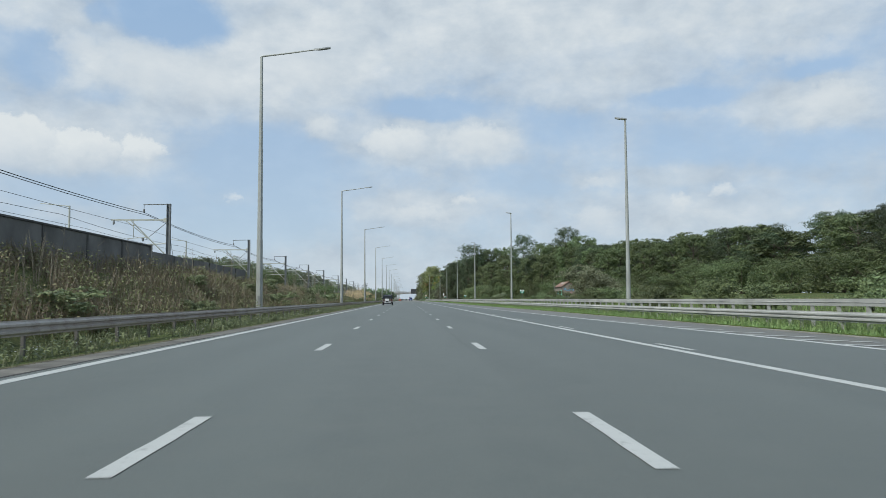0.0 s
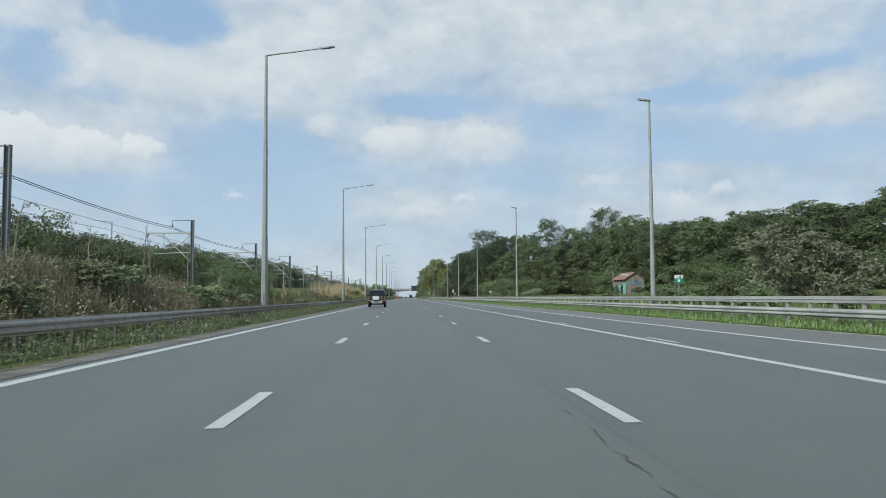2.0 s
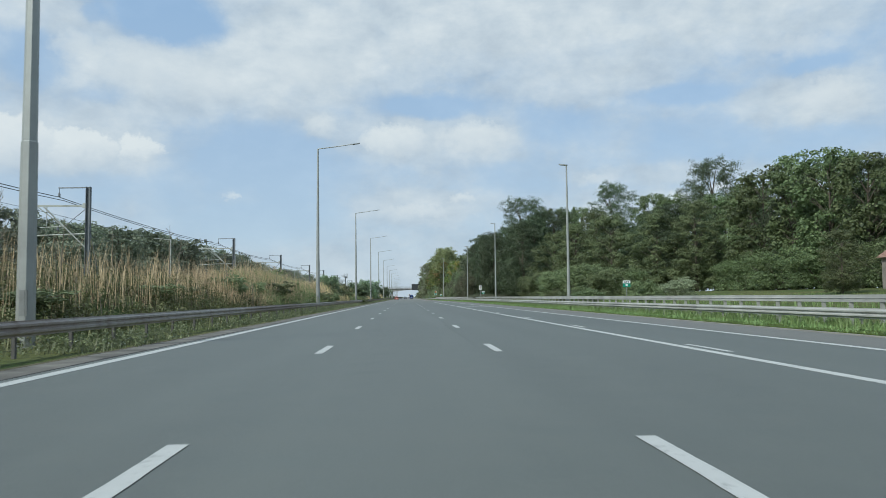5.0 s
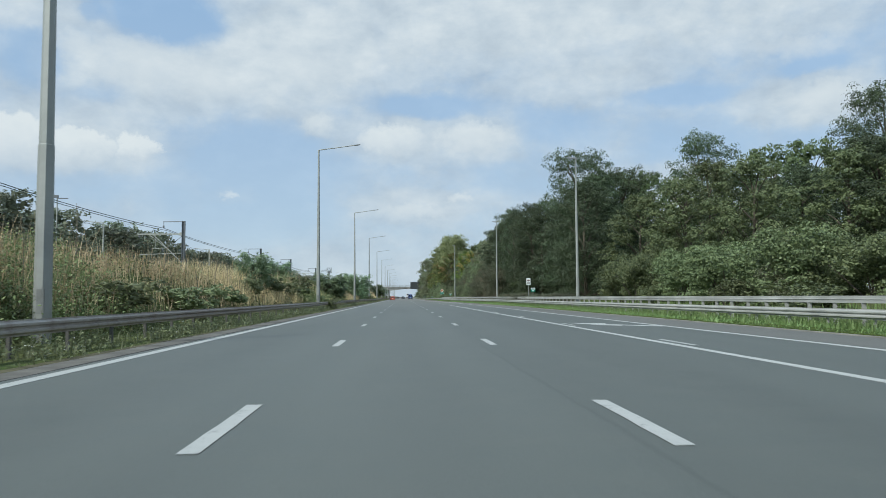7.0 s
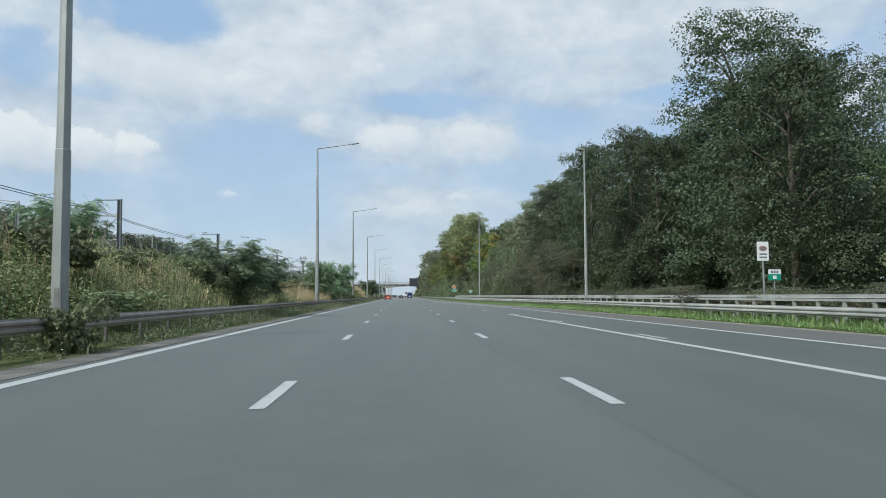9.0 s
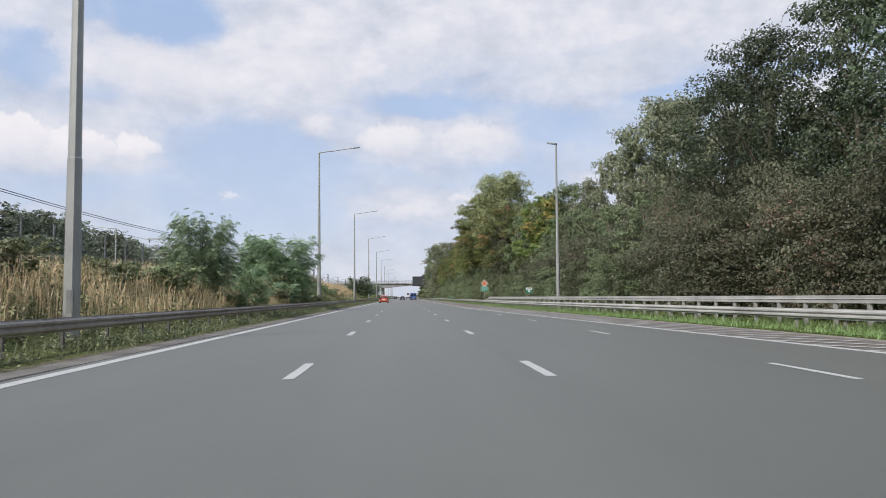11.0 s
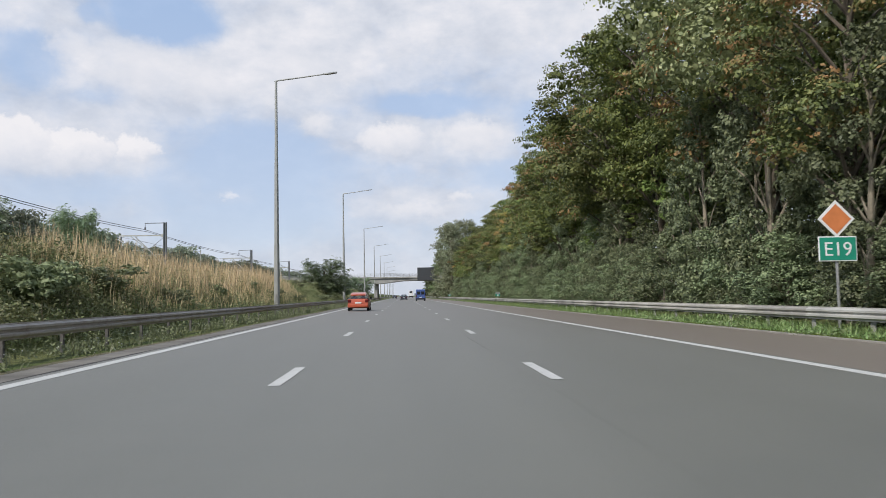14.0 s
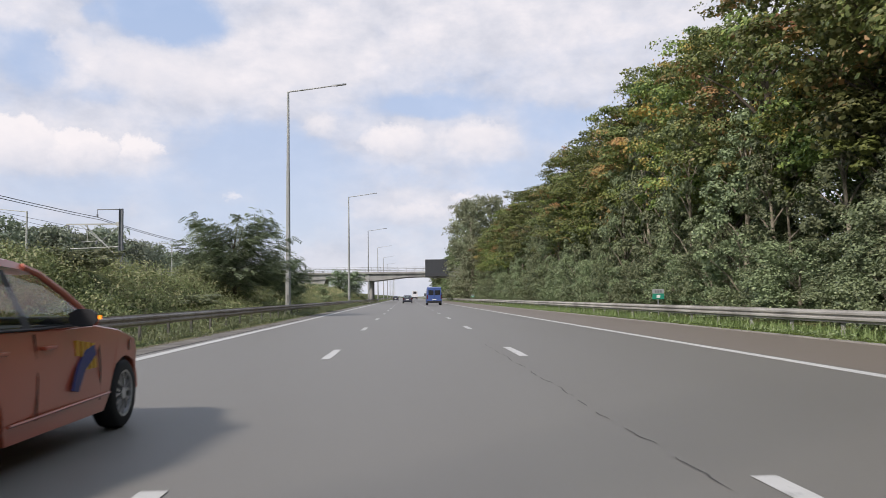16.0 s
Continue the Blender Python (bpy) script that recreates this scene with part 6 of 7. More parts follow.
# bare stalks standing out of the bank
stalks = Build()
for _ in range(230):
    y = rng.uniform(6, 120) if rng.random() < 0.6 else rng.uniform(120, 320)
    x = rng.uniform(-12.8, -9.4)
    z = bank_height(x, y)
    hh = rng.uniform(0.9, 2.0)
    dx, dy = rng.uniform(-0.25, 0.25, 2)
    stalks.tube([(x, y, z - 0.1), (x + dx * 0.4, y + dy * 0.4, z + hh * 0.5), (x + dx, y + dy, z + hh)], [0.016, 0.012, 0.004], 4, caps=False)
    for k in range(3):
        f = rng.uniform(0.45, 0.9)
        stalks.tube([(x + dx * f * 0.8, y + dy * f * 0.8, z + hh * f), (x + dx * f + rng.uniform(-0.25, 0.25), y + dy * f + rng.uniform(-0.25, 0.25), z + hh * f + 0.3)], [0.006, 0.002], 3, caps=False)
so = part("bare_stalks", stalks, M_BARKPALE)
tagged(so, "pale bare weed stalks standing on the bank", "weeds", kind="stuff")


# ---- vehicles ----
def paint(name, col, rough=0.3, metal=0.0, coat=0.6):
    m, nt, b = material(name, rough, metal, 0.5)
    n = noisetex(nt, coords(nt), 5.0, 4)
    nt.links.new(mixcol(nt, mathnode(nt, "MULTIPLY", n, 0.3), col, tuple(c * 0.75 for c in col)), b.inputs["Base Color"])
    b.inputs["Coat Weight"].default_value = coat
    b.inputs["Coat Roughness"].default_value = 0.12
    return m


M_TAUPE = paint("taupe_car_paint", (0.15, 0.125, 0.095), 0.4, 0.35)
M_ORANGECAR = paint("orange_car_paint", (0.46, 0.095, 0.045), 0.28, 0.0, 0.5)
M_BLUEVAN = paint("blue_van_paint", (0.04, 0.085, 0.26), 0.4)
M_DARKCAR = paint("dark_car_paint", (0.025, 0.028, 0.04), 0.35)
M_WHITECAR = paint("white_truck_paint", (0.7, 0.7, 0.7), 0.45, 0, 0.2)
M_GLASS, _nt, _b = material("tinted_glass", 0.06, 0.0, 0.5)
_b.inputs["Base Color"].default_value = (0.012, 0.014, 0.016, 1)
M_CLEAR = bpy.data.materials.new("clear_car_glass")
M_CLEAR.use_nodes = True
_nt = M_CLEAR.node_tree
_nt.nodes.clear()
_o, _a, _g, _m = (_nt.nodes.new(k) for k in ("ShaderNodeOutputMaterial", "ShaderNodeBsdfTransparent", "ShaderNodeBsdfGlossy", "ShaderNodeMixShader"))
_a.inputs["Color"].default_value = (0.80, 0.85, 0.83, 1)
_g.inputs["Roughness"].default_value = 0.03
_m.inputs[0].default_value = 0.14
_nt.links.new(_a.outputs[0], _m.inputs[1])
_nt.links.new(_g.outputs[0], _m.inputs[2])
_nt.links.new(_m.outputs[0], _o.inputs[0])
M_TRIM = simple("black_trim", (0.022, 0.022, 0.024), 0.6, var=0.3)
M_SILVER = simple("silver_trim", (0.50, 0.50, 0.50), 0.35, 0.5, var=0.1)
M_RIM = simple("alloy_rim", (0.55, 0.55, 0.56), 0.3, 0.7, var=0.1)
M_TAIL, _nt, _b = material("tail_lamp", 0.15, 0, 0.5)
_b.inputs["Base Color"].default_value = (0.09, 0.008, 0.008, 1)
M_AMBER, _nt, _b = material("amber_lamp", 0.3, 0, 0.5)
_b.inputs["Base Color"].default_value = (0.8, 0.25, 0.02, 1)
_b.inputs["Emission Color"].default_value = (1.0, 0.32, 0.02, 1)
_b.inputs["Emission Strength"].default_value = 1.5
M_YELLOW = simple("yellow_decal", (0.62, 0.34, 0.03), 0.5, var=0.1)
M_BLUEDECAL = simple("blue_decal", (0.05, 0.06, 0.20), 0.5, var=0.1)


def arc(cy, cz, r, a0, a1, n):
    return [(cy + r * math.cos(radians(a0 + (a1 - a0) * i / n)), cz + r * math.sin(radians(a0 + (a1 - a0) * i / n))) for i in range(n + 1)]


def wheel(parent, x, y, r, w, side, spokes=5, rim_mat=None):
    """A tyre with a spoked rim; side is the way the outer face looks."""
    prof = [(-w / 2, r * 0.68), (-w / 2, r * 0.9), (-w * 0.42, r * 0.97), (-w * 0.3, r), (w * 0.3, r), (w * 0.42, r * 0.97), (w / 2, r * 0.9), (w / 2, r * 0.68)]
    n = 28
    rings = [[(x + a, y + b * math.cos(2 * math.pi * k / n), r + b * math.sin(2 * math.pi * k / n)) for a, b in prof] for k in range(n + 1)]
    t = part("wheel", Build().loft(rings, caps=False), M_BLACK, parent, "black rubber tyre", smooth=True)
    b = Build()
    xo = x + side * w * 0.36
    for k in range(spokes):
        a = 2 * math.pi * k / spokes + 0.3
        c, s = math.cos(a), math.sin(a)
        for d in (-0.10, 0.10):
            ca, sa_ = math.cos(a + d), math.sin(a + d)
            cb, sb = math.cos(a + d * 3.2), math.sin(a + d * 3.2)
            p = [(xo + side * 0.015, y + c * r * 0.12, r + s * r * 0.12), (xo + side * 0.015, y + ca * r * 0.2, r + sa_ * r * 0.2),
                 (xo, y + cb * r * 0.68, r + sb * r * 0.68), (xo, y + math.cos(a + d * 1.2) * r * 0.68, r + math.sin(a + d * 1.2) * r * 0.68)]
            q = [(px - side * 0.04, py, pz) for px, py, pz in p]
            b.add(p + q, [(0, 1, 2, 3), (7, 6, 5, 4), (0, 4, 5, 1), (1, 5, 6, 2), (2, 6, 7, 3), (3, 7, 4, 0)])
    b.tube([(xo - side * 0.03, y, r), (xo + side * 0.02, y, r)], r * 0.17, 14)
    rim = [(xo - side * 0.05, r * 0.62), (xo + side * 0.02, r * 0.62), (xo + side * 0.025, r * 0.69), (xo - side * 0.05, r * 0.69)]
    b.loft([[(a, y + q * math.cos(2 * math.pi * k / n), r + q * math.sin(2 * math.pi * k / n)) for a, q in rim] for k in range(n + 1)], caps=False)
    part("rim", b, rim_mat or M_RIM, t, "spoked alloy rim")
    part("brake_disc", Build().tube([(x - side * 0.02, y, r), (x + side * 0.01, y, r)], r * 0.62, 20), M_TRIM, t)
    return t


def mirrored(ring):
    return ring + [(-x, y, z) for x, y, z in reversed(ring)]


# large off-roader
def off_roader():
    t = thing("off_road_car", "taupe off-road car with a white spare wheel cover at the back", "car")
    W = 0.94
    out = [(0.02, 0.72), (0.42, 0.62)] + arc(0.95, 0.42, 0.49, 155, 10, 12) + [(1.5, 0.44), (3.4, 0.44)] + arc(3.96, 0.42, 0.49, 170, 12, 12) + \
          [(4.52, 0.5), (4.64, 0.62), (4.64, 1.1), (4.5, 1.19), (3.5, 1.27), (0.0, 1.24)]
    part("body", Build().prism(out, -W, W, "x"), M_TAUPE, t, smooth=True, bevel=0.075)
    for cy in (0.95, 3.96):                       # dark wheel-arch trims
        for s in (-1, 1):
            o, i = arc(cy, 0.42, 0.545, 172, 8, 14), arc(cy, 0.42, 0.47, 8, 172, 14)
            part("arch_trim", Build().prism(o + i, s * (W - 0.04), s * (W + 0.06), "x"), M_TAUPE, t)
    part("underbody", Build().box(-0.7, 0.3, 0.28, 0.7, 4.4, 0.62), M_TRIM, t, bevel=0.05)
    st = [(0.02, 1.24, 1.26), (0.05, 1.24, 1.55), (0.12, 1.24, 1.88), (0.3, 1.24, 1.93), (1.6, 1.25, 1.96), (2.7, 1.26, 1.93), (3.0, 1.26, 1.78), (3.48, 1.27, 1.29)]
    gl = []
    for y, zb, zt in st:
        k = (zt - zb) / 0.7
        wt_ = 0.915 - 0.125 * k
        gl.append(mirrored([(0.915, y, zb), (0.915 - 0.05 * k, y, zb + (zt - zb) * 0.5), (wt_, y, zt - 0.06 * k), (wt_ - 0.07, y, zt)]))
    part("cabin_glass", Build().loft(gl), M_GLASS, t, "dark tinted glass", smooth=True)
    part("roof", Build().loft([mirrored([(0.805, y, z - 0.035), (0.775, y, z + 0.012), (0.66, y, z + 0.03)]) for y, z in ((0.06, 1.87), (0.3, 1.94), (1.6, 1.97), (2.72, 1.94), (2.86, 1.88))]), M_DARKCAR, t, "dark roof panel", smooth=True)
    for s in (-1, 1):
        part("roof_rail", Build().tube([(s * 0.74, 0.35, 1.96), (s * 0.74, 0.5, 2.02), (s * 0.74, 2.4, 2.02), (s * 0.74, 2.55, 1.96)], 0.022, 6), M_TRIM, t)
        part("pillar", Build().add([(s * 0.918, 2.05, 1.27), (s * 0.918, 2.17, 1.27), (s * 0.81, 2.1, 1.9), (s * 0.81, 2.0, 1.9)], [(0, 1, 2, 3)]), M_TRIM, t)
        part("pillar", Build().tube([(s * 0.91, 3.4, 1.28), (s * 0.79, 2.78, 1.9)], 0.04, 6), M_TAUPE, t)
        part("window_panel", Build().add([(s * 0.922, 0.9, 1.3), (s * 0.922, 1.3, 1.3), (s * 0.84, 1.3, 1.84), (s * 0.84, 0.86, 1.84)], [(0, 1, 2, 3)]), M_TRIM, t)
        mi = part("mirror", Build().box(s * 1.0 if s > 0 else -1.2, 3.02, 1.22, 1.2 if s > 0 else s * 1.0, 3.2, 1.44), M_TRIM, t, "black door mirror", bevel=0.04)
        part("mirror_arm", Build().tube([(s * 0.93, 3.12, 1.27), (s * 1.04, 3.12, 1.28)], 0.03, 6), M_TRIM, mi)
        part("door_handle", Build().box(min(s * W, s * (W + 0.03)), 1.75, 1.02, max(s * W, s * (W + 0.03)), 1.95, 1.07), M_TRIM, t, bevel=0.01)
        part("door_handle", Build().box(min(s * W, s * (W + 0.03)), 2.75, 1.02, max(s * W, s * (W + 0.03)), 2.95, 1.07), M_TRIM, t, bevel=0.01)
        for y in (1.42, 2.32, 3.3):
            part("door_gap", Build().box(min(s * (W - 0.005), s * (W + 0.002)), y - 0.006, 0.6, max(s * (W - 0.005), s * (W + 0.002)), y + 0.006, 1.22), M_TRIM, t)
        part("side_step", Build().box(min(s * 0.86, s * 1.0), 1.5, 0.36, max(s * 0.86, s * 1.0), 3.42, 0.46), M_TRIM, t, bevel=0.02)
        # tail lights on dark columns
        x0, x1 = sorted((s * 0.66, s * 0.80))
        col = part("lamp_column", Build().box(x0, -0.03, 0.78, x1, 0.05, 1.26), M_TRIM, t, bevel=0.01)
        for z in (0.86, 0.99, 1.10):
            part("tail_light", Build().box(x0 + 0.015, -0.045, z, x1 - 0.015, -0.02, z + 0.09), M_TAIL, col, bevel=0.008)
        c = s * 0.90
        for z in (0.93, 1.03):
            part("marker_light", Build().box(c - 0.03, -0.015, z - 0.03, c + 0.03, 0.02, z + 0.03), M_TAIL if z < 1 else M_SILVER, t)
        part("bumper_corner", Build().box(min(s * 0.6, s * 1.0), -0.1, 0.45, max(s * 0.6, s * 1.0), 0.42, 0.74), M_TRIM, t, "black bumper corner", bevel=0.05)
        part("bumper_strip", Build().box(min(s * 0.62, s * 0.97), -0.115, 0.70, max(s * 0.62, s * 0.97), -0.06, 0.745), M_SILVER, t)
        part("reflector", Build().box(min(s * 0.7, s * 0.95), -0.112, 0.55, max(s * 0.7, s * 0.95), -0.09, 0.6), M_TAIL, t)
        for y in (0.95, 3.96):
            wheel(t, s * 0.88, y, 0.40, 0.27, s, 5)
    part("rear_bumper", Build().prism([(-0.62, 0.74), (0.62, 0.74), (0.62, 0.5), (0.5, 0.42), (-0.5, 0.42), (-0.62, 0.5)], -0.14, 0.1), M_SILVER, t, "silver rear bumper", bevel=0.03)
    part("rear_skid", Build().box(-0.45, -0.08, 0.30, 0.45, 0.2, 0.42), M_TRIM, t, bevel=0.03)
    pl = part("number_plate", Build().box(-0.27, -0.165, 0.555, 0.27, -0.14, 0.675), M_WHITE, t, "white number plate", bevel=0.006)
    part("plate_strip", Build().box(-0.268, -0.17, 0.558, -0.215, -0.164, 0.672), M_BLUEVAN, pl)
    for k in range(6):
        part("plate_bar", Build().box(-0.18 + 0.072 * k, -0.17, 0.58, -0.135 + 0.072 * k, -0.164, 0.65), M_TRIM, pl)
    part("plate_surround", Build().box(-0.31, -0.15, 0.53, 0.31, -0.135, 0.70), M_TRIM, t, bevel=0.01)
    # spare wheel with its cover, set off the middle
    sx, sz, r = -0.12, 1.09, 0.40
    n = 32
    prof = [(-0.24, r * 0.85), (-0.22, r * 0.95), (-0.17, r), (-0.05, r), (0.0, r * 0.95)]
    sp = part("spare_wheel", Build().loft([[(sx + b * math.cos(2 * math.pi * k / n), a, sz + b * math.sin(2 * math.pi * k / n)) for a, b in prof] for k in range(n + 1)], caps=False)
              .prism([(sx + r * 0.86 * math.cos(2 * math.pi * k / n), sz + r * 0.86 * math.sin(2 * math.pi * k / n)) for k in range(n)], -0.235, -0.01), M_BLACK, t, "black spare tyre", smooth=True)
    cov = []
    for k in range(n):
        a = 2 * math.pi * k / n
        cov.append((sx + 0.375 * math.cos(a), sz + max(-0.25, min(0.17, 0.37 * math.sin(a)))))
    part("spare_cover", Build().prism(cov, -0.285, -0.23), M_WHITECAR, sp, "white spare wheel cover", bevel=0.02)
    part("cover_bar", Build().box(sx - 0.2, -0.292, sz + 0.06, sx + 0.2, -0.285, sz + 0.105), M_SILVER, sp)
    part("tailgate_gap", Build().box(-0.64, -0.004, 0.78, -0.63, 0.01, 1.22).box(0.63, -0.004, 0.78, 0.64, 0.01, 1.22), M_TRIM, t)
    part("exhaust", Build().tube([(0.35, -0.05, 0.34), (0.35, 0.3, 0.34)], 0.045, 10), M_SILVER, t)
    part("aerial_fin", Build().prism([(0.55, 1.96), (0.78, 1.97), (0.6, 2.08), (0.56, 2.08)], -0.02, 0.02, "x"), M_TRIM, t)
    return t


# compact car
def compact_car(name, label, body, glow=False):
    t = thing(name, label, "car")
    W = 0.865
    out = [(0.05, 0.38), (0.34, 0.26)] + arc(0.78, 0.31, 0.36, 178, 2, 14) + [(1.2, 0.21), (2.85, 0.21)] + arc(3.28, 0.31, 0.36, 178, 2, 14) + \
          [(3.85, 0.24), (4.02, 0.36), (4.04, 0.52), (3.94, 0.68), (3.7, 0.80), (3.2, 0.90), (2.66, 0.96), (2.0, 0.95), (1.0, 0.965), (0.12, 0.97), (0.0, 0.75)]
    b = Build()
    lay = []
    for x, k in ((-W, 0.06), (-W * 0.985, 0.02), (-W * 0.9, 0.0), (0, -0.012), (W * 0.9, 0.0), (W * 0.985, 0.02), (W, 0.06)):
        # plan taper at the nose and tail, and a little tumblehome near the belt
        ring = []
        for y, z in out:
            nose = max(0.0, (y - 3.35) / 0.7) ** 2 * 0.20 + max(0.0, (0.5 - y) / 0.5) ** 2 * 0.08
            tum = max(0.0, (z - 0.62) / 0.35) * 0.045 + max(0.0, (0.42 - z) / 0.2) * 0.03
            s = 1 - nose - tum if abs(x) > 0.5 else 1.0
            ring.append((x * s, y, z - (k * 0.35 if z > 0.6 else 0)))
        lay.append(ring)
    b.loft(lay)
    part("body", b, body, t, smooth=True)
    for cy in (0.78, 3.28):
        for s in (-1, 1):
            o, i = arc(cy, 0.31, 0.395, 178, 2, 16), arc(cy, 0.31, 0.355, 2, 178, 16)
            tap = 0.03 if cy > 2 else 0.012
            part("arch_lip", Build().prism(o + i, s * (W - 0.05 - tap), s * (W - tap + 0.006), "x"), body, t)
            part("wheel_well", Build().prism(arc(cy, 0.31, 0.352, 0, 180, 16), s * 0.5, s * (W - 0.07), "x"), M_TRIM, t)
    st = [(0.16, 0.96, 0.99), (0.42, 0.965, 1.30), (0.75, 0.965, 1.405), (1.15, 0.955, 1.45), (1.5, 0.95, 1.47), (2.02, 0.95, 1.425), (2.38, 0.955, 1.245), (2.78, 0.96, 0.975)]
    gl, rf = [], []
    for y, zb, zt in st:
        k = (zt - zb) / 0.5
        wt_ = 0.80 - 0.20 * k
        gl.append(mirrored([(0.80, y, zb), (0.80 - 0.07 * k, y, zb + (zt - zb) * 0.5), (wt_ + 0.02, y, zt - 0.09 * k), (wt_ - 0.08, y, zt - 0.02 * k)]))
    part("cabin_glass", Build().loft(gl), M_CLEAR, t, "clear car glass", smooth=True)
    part("cabin_floor", Build().box(-0.74, 0.3, 0.93, 0.74, 2.55, 0.972), M_TRIM, t)
    part("dashboard", Build().box(-0.7, 2.15, 0.95, 0.7, 2.5, 1.03), M_TRIM, t, bevel=0.03)
    for sx in (-0.36, 0.36):
        for sy in (0.72, 1.5):
            st_ = part("seat", Build().box(sx - 0.23, sy, 0.94, sx + 0.23, sy + 0.12, 1.10), M_TRIM, t, "dark fabric seat", bevel=0.05)
            part("headrest", Build().box(sx - 0.12, sy - 0.01, 1.13, sx + 0.12, sy + 0.08, 1.28), M_TRIM, st_, bevel=0.035)
    rr = [(0.38, 1.31, 0.62), (0.75, 1.412, 0.625), (1.15, 1.458, 0.62), (1.5, 1.478, 0.62), (1.8, 1.462, 0.622), (2.04, 1.43, 0.63)]
    part("roof", Build().loft([mirrored([(w, y, z - 0.075), (w - 0.035, y, z - 0.02), (w - 0.14, y, z + 0.008)]) for y, z, w in rr]), body, t, smooth=True)
    for s in (-1, 1):
        part("roof_pillar", Build().tube([(s * 0.605, 1.86, 1.41), (s * 0.625, 2.06, 1.365), (s * 0.69, 2.38, 1.21), (s * 0.785, 2.78, 0.965)], [0.026, 0.028, 0.03, 0.034], 8), body, t, smooth=True)
        part("door_pillar", Build().add([(s * 0.806, 1.50, 0.955), (s * 0.806, 1.62, 0.955), (s * 0.655, 1.50, 1.37), (s * 0.655, 1.42, 1.37)], [(0, 1, 2, 3)]), M_TRIM, t)
        part("rear_pillar", Build().add([(s * 0.806, 0.2, 0.97), (s * 0.806, 0.75, 0.97), (s * 0.66, 0.85, 1.36), (s * 0.66, 0.45, 1.30)], [(0, 1, 2, 3)]), body, t)
        part("belt_strip", Build().tube([(s * 0.815, 0.4, 0.965), (s * 0.825, 1.7, 0.955), (s * 0.815, 2.6, 0.968)], 0.012, 5), M_TRIM, t)
        mi = part("mirror", Build().loft([[(s * (0.93 + dx * 1.0), 2.16 + dy, 1.02 + dz) for dx, dz in ((-0.1, -0.045), (-0.02, -0.07), (0.07, -0.065), (0.11, -0.02), (0.105, 0.03), (0.06, 0.065), (-0.04, 0.072), (-0.11, 0.03))] for dy in (0.0, 0.03)]
                                         + [[(s * (0.92 + dx * 0.7), 2.30, 1.02 + dz * 0.7) for dx, dz in ((-0.1, -0.045), (-0.02, -0.07), (0.07, -0.065), (0.11, -0.02), (0.105, 0.03), (0.06, 0.065), (-0.04, 0.072), (-0.11, 0.03))]]), M_TRIM, t, "black door mirror", smooth=True)
        if glow:
            part("mirror_light", Build().box(min(s * 1.0, s * 1.03), 2.22, 1.005, max(s * 1.0, s * 1.035), 2.26, 1.035), M_AMBER, mi, "lit amber turn light")
        for y in (0.95, 1.6, 2.72):
            xx = W - 0.012
            part("door_gap", Build().tube([(s * xx, y, 0.32), (s * (xx + 0.006), y, 0.6), (s * (xx - 0.035), y + 0.02, 0.92)], 0.006, 4), M_TRIM, t)
        for y in (0.98, 1.68):
            part("door_handle", Build().box(min(s * (W - 0.03), s * (W + 0.015)), y, 0.80, max(s * (W - 0.03), s * (W + 0.015)), y + 0.19, 0.83), body, t, bevel=0.01)
        part("side_strip", Build().tube([(s * (W + 0.002), 1.2, 0.34), (s * (W + 0.002), 2.9, 0.36)], 0.012, 6), body, t, smooth=True)
        part("tail_light", Build().box(min(s * 0.55, s * 0.83), -0.02, 0.68, max(s * 0.55, s * 0.83), 0.2, 0.92), M_TAIL, t, bevel=0.03)
        part("head_light", Build().loft([[(s * 0.80, 3.58, 0.68), (s * 0.80, 3.58, 0.80), (s * 0.72, 3.5, 0.87), (s * 0.70, 3.6, 0.7)], [(s * 0.60, 3.93, 0.60), (s * 0.60, 3.93, 0.68), (s * 0.5, 3.86, 0.74), (s * 0.5, 3.95, 0.6)]]), M_SILVER, t)
        for y in (0.78, 3.28):
            wheel(t, s * 0.765, y, 0.31, 0.2, s, 7, M_SILVER)
    part("rear_bumper", Build().box(-0.78, -0.05, 0.30, 0.78, 0.2, 0.55), body, t, bevel=0.06)
    part("number_plate", Build().box(-0.26, -0.06, 0.6, 0.26, -0.0, 0.71), M_WHITE, t)
    return t


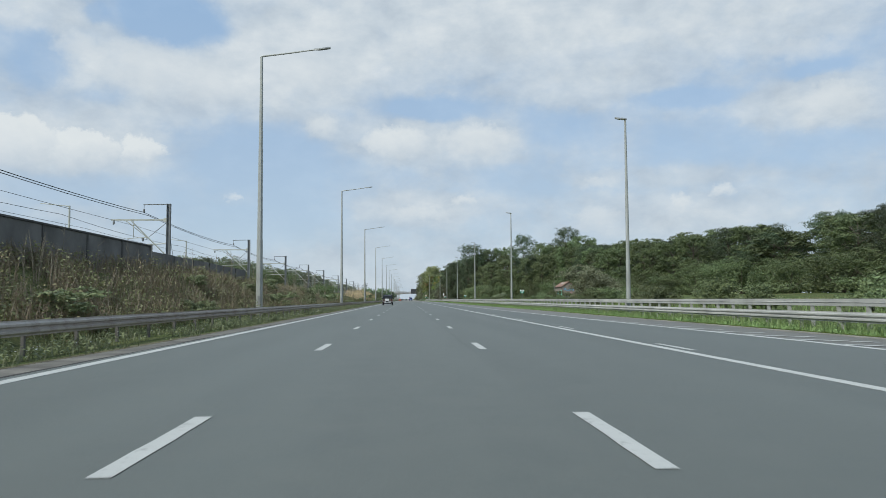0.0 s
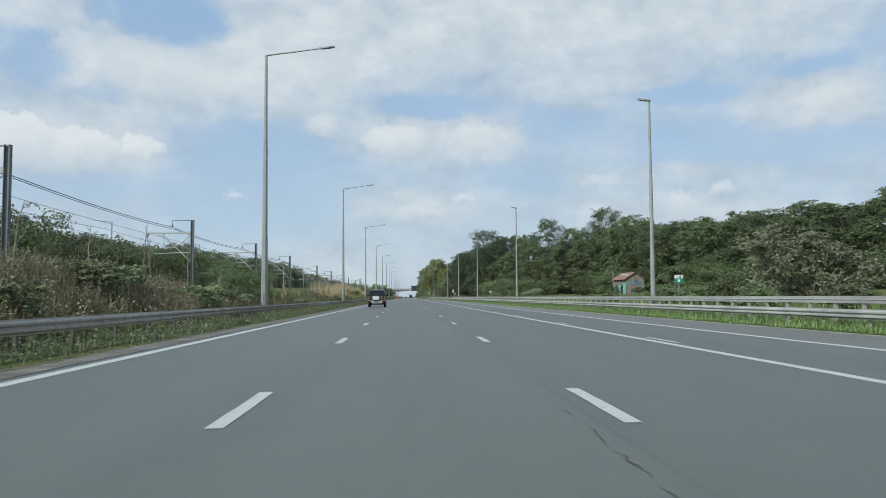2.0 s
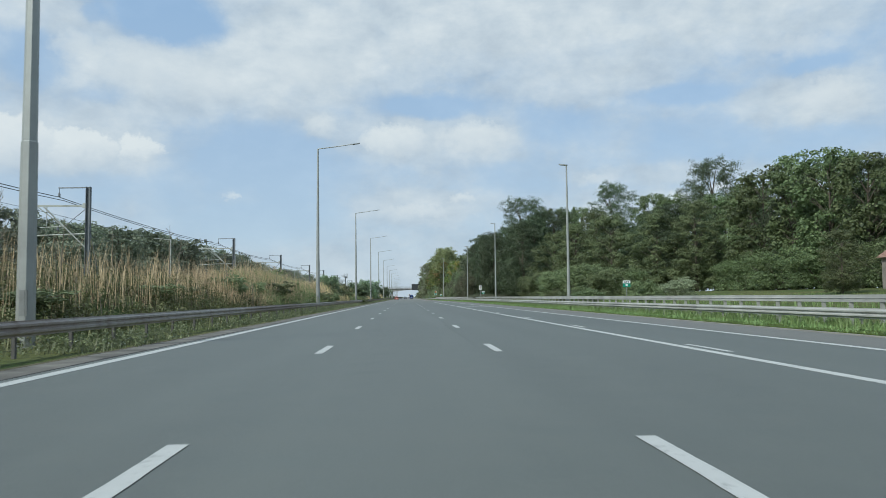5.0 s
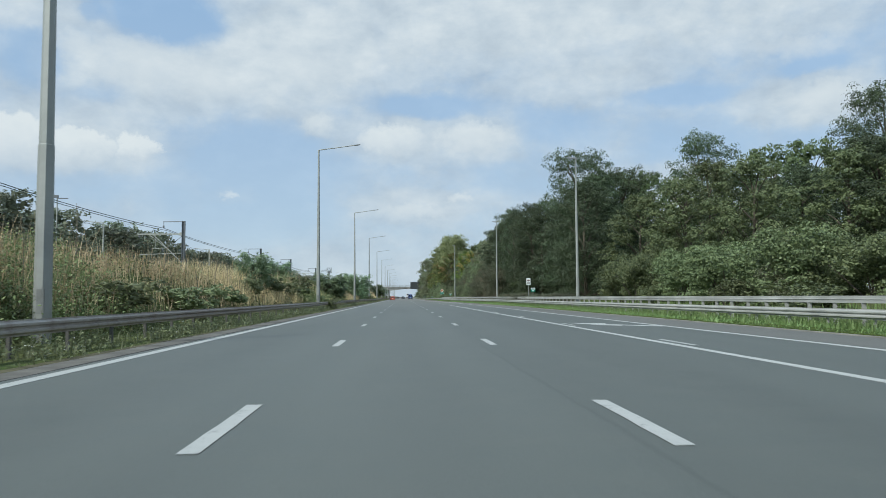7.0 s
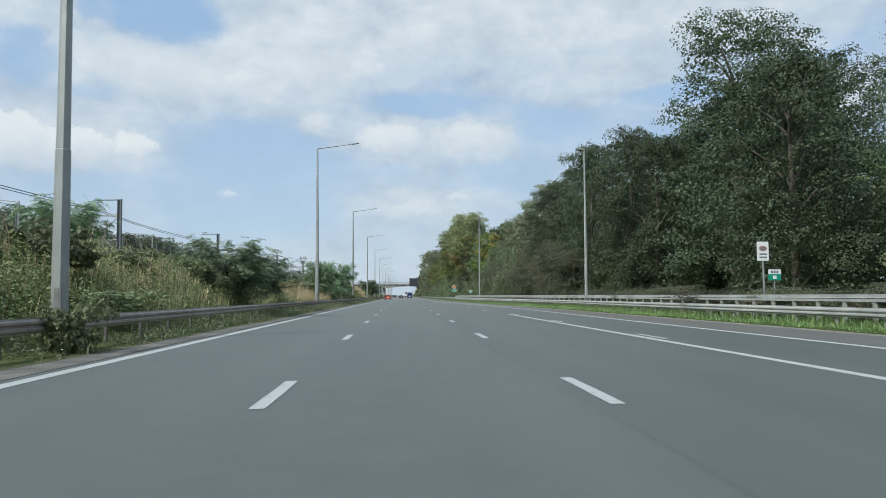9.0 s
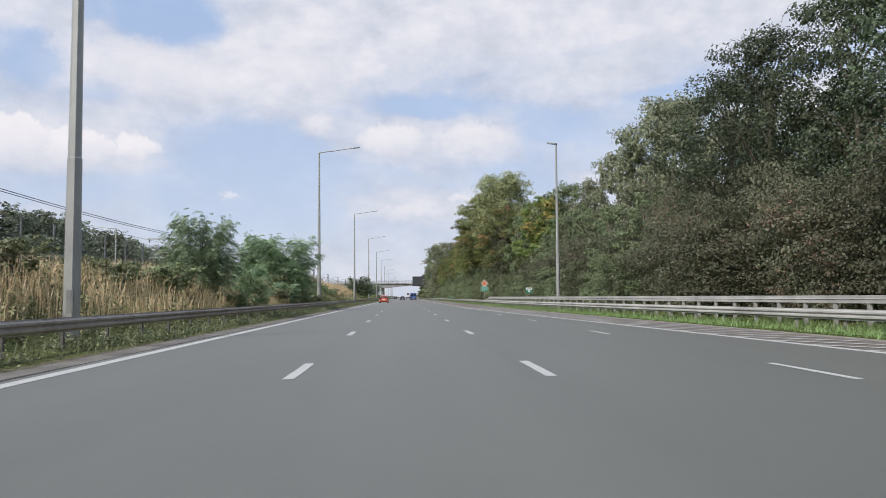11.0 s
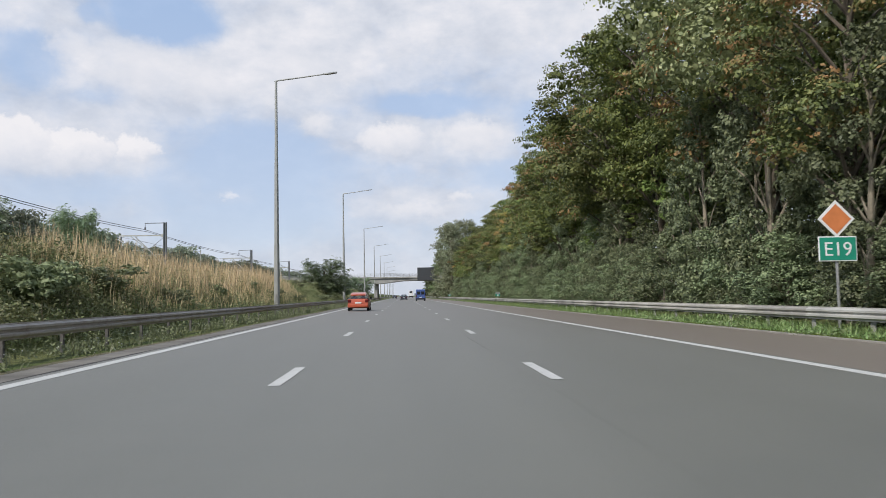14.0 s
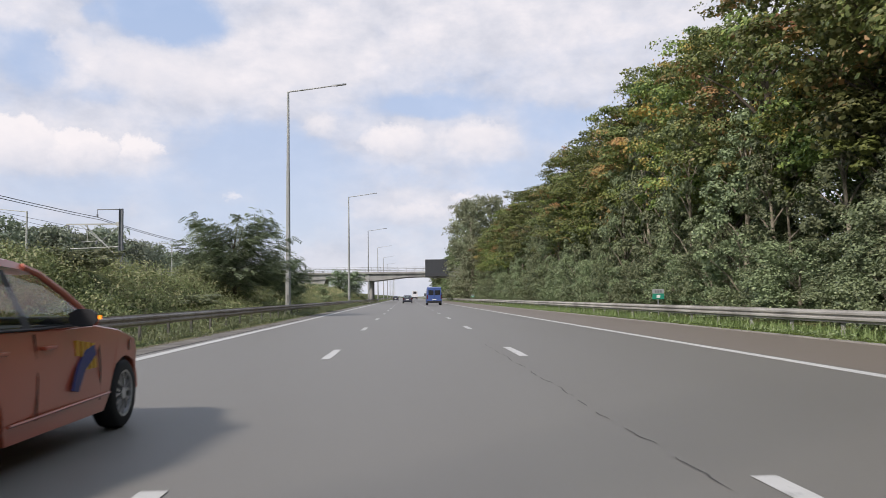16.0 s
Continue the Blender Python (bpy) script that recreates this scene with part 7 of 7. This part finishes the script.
def panel_van(label, body):
    t = thing("van", label, "van")
    out = [(0.0, 0.35), (0.5, 0.3)] + arc(1.0, 0.34, 0.4, 175, 5, 10) + [(1.6, 0.3), (3.7, 0.3)] + arc(4.2, 0.34, 0.4, 175, 5, 10) + [(5.0, 0.35), (5.2, 0.6), (5.1, 1.1), (4.6, 1.3), (4.0, 2.1), (3.4, 2.35), (0.4, 2.42), (0.05, 2.3)]
    lay = []
    for x, s in ((-1.0, 1), (-0.97, 1), (0.97, 1), (1.0, 1)):
        lay.append([(x * (1 - 0.1 * max(0, z - 1.1) / 1.3), y, z) for y, z in out])
    part("body", Build().loft(lay), body, t, smooth=True)
    for s in (-1, 1):
        part("rear_window", Build().box(min(s * 0.10, s * 0.76), -0.02, 1.35, max(s * 0.10, s * 0.76), 0.06, 1.98), M_GLASS, t, bevel=0.03)
        part("tail_light", Build().box(min(s * 0.84, s * 0.96), -0.03, 0.85, max(s * 0.84, s * 0.96), 0.1, 1.35), M_TAIL, t, bevel=0.02)
        part("mirror", Build().box(min(s * 1.0, s * 1.22), 4.1, 1.25, max(s * 1.0, s * 1.22), 4.25, 1.6), M_TRIM, t, bevel=0.03)
        for y in (1.0, 4.2):
            wheel(t, s * 0.88, y, 0.34, 0.22, s, 6)
    part("door_gap", Build().box(-0.01, -0.012, 0.6, 0.01, 0.04, 2.25), M_TRIM, t)
    part("rear_bumper", Build().box(-0.95, -0.1, 0.32, 0.95, 0.15, 0.6), M_TRIM, t, bevel=0.04)
    part("number_plate", Build().box(-0.26, -0.03, 0.72, 0.26, 0.02, 0.84), M_WHITE, t)
    return t


def lorry(label):
    t = thing("lorry", label, "lorry")
    part("box_body", Build().box(-1.25, 0, 1.0, 1.25, 9.5, 3.9), M_WHITECAR, t, bevel=0.05)
    part("door_panel", Build().box(-0.75, -0.03, 2.5, 0.75, 0.0, 3.6), M_TRIM, t, bevel=0.05)
    part("under_guard", Build().box(-1.2, -0.05, 0.45, 1.2, 0.1, 0.95), M_TRIM, t, bevel=0.02)
    part("cab", Build().box(-1.2, 9.8, 0.6, 1.2, 11.8, 3.2), M_WHITECAR, t, bevel=0.15)
    for s in (-1, 1):
        part("tail_light", Build().box(min(s * 0.9, s * 1.18), -0.08, 0.62, max(s * 0.9, s * 1.18), -0.04, 0.8), M_TAIL, t)
        for y in (1.6, 2.9, 10.6):
            wheel(t, s * 1.05, y, 0.48, 0.3, s, 6)
    return t


sv = off_roader()
sv.matrix_basis = pose(-3.25, 149.0, 0.0, 0, 0, 1.0)
oc = compact_car("hatchback_car", "orange hatchback car with yellow and blue door decals", M_ORANGECAR, True)
oc.matrix_basis = pose(-3.60, 482.0, 0.0)
def decal(poly, mat, label, lift=0.004):
    """A thin sticker that follows the side of the car; points are (along, up)."""
    side = lambda z: 0.865 * (1 - max(0.0, (z - 0.62) / 0.35) * 0.045 - max(0.0, (0.42 - z) / 0.2) * 0.03)
    n = len(poly)
    front = [(side(z) + lift, y, z) for y, z in poly]
    back = [(side(z) - 0.01, y, z) for y, z in poly]
    faces = [tuple(range(n)), tuple(range(2 * n - 1, n - 1, -1))] + [(k, (k + 1) % n, n + (k + 1) % n, n + k) for k in range(n)]
    part("door_decal", Build().add(front + back, faces), mat, oc, label)


for k in range(4):
    y, z = 2.24 + 0.10 * k, 0.72 - 0.012 * k
    decal([(y, z), (y + 0.07, z), (y + 0.075, z + 0.12), (y + 0.005, z + 0.12)], M_YELLOW, "yellow decal block")
for k in range(3):
    y = 2.40 + 0.08 * k
    decal([(y, 0.60), (y + 0.06, 0.60), (y + 0.06, 0.68), (y, 0.68)], M_YELLOW, "yellow decal block")
for a, b_ in (((2.16, 0.46, 2.26, 0.44), (2.25, 0.63, 2.38, 0.60)), ((2.25, 0.63, 2.38, 0.60), (2.40, 0.75, 2.60, 0.70)), ((2.40, 0.75, 2.60, 0.70), (2.60, 0.79, 2.62, 0.72))):
    decal([(a[0], a[1]), (a[2], a[3]), (b_[2], b_[3]), (b_[0], b_[1])], M_BLUEDECAL, "dark blue decal curve", 0.007)
bv = panel_van("blue panel van with two rear windows", M_BLUEVAN)
bv.matrix_basis = pose(3.55, 580, 0)
dc = compact_car("hatchback_car", "dark hatchback car driving ahead", M_DARKCAR)
dc.matrix_basis = pose(0.1, 615, 0)
copy_thing(dc, pose(-3.4, 720, 0))
lo_ = lorry("white box lorry seen from behind")
lo_.matrix_basis = pose(4.0, 840, 0)
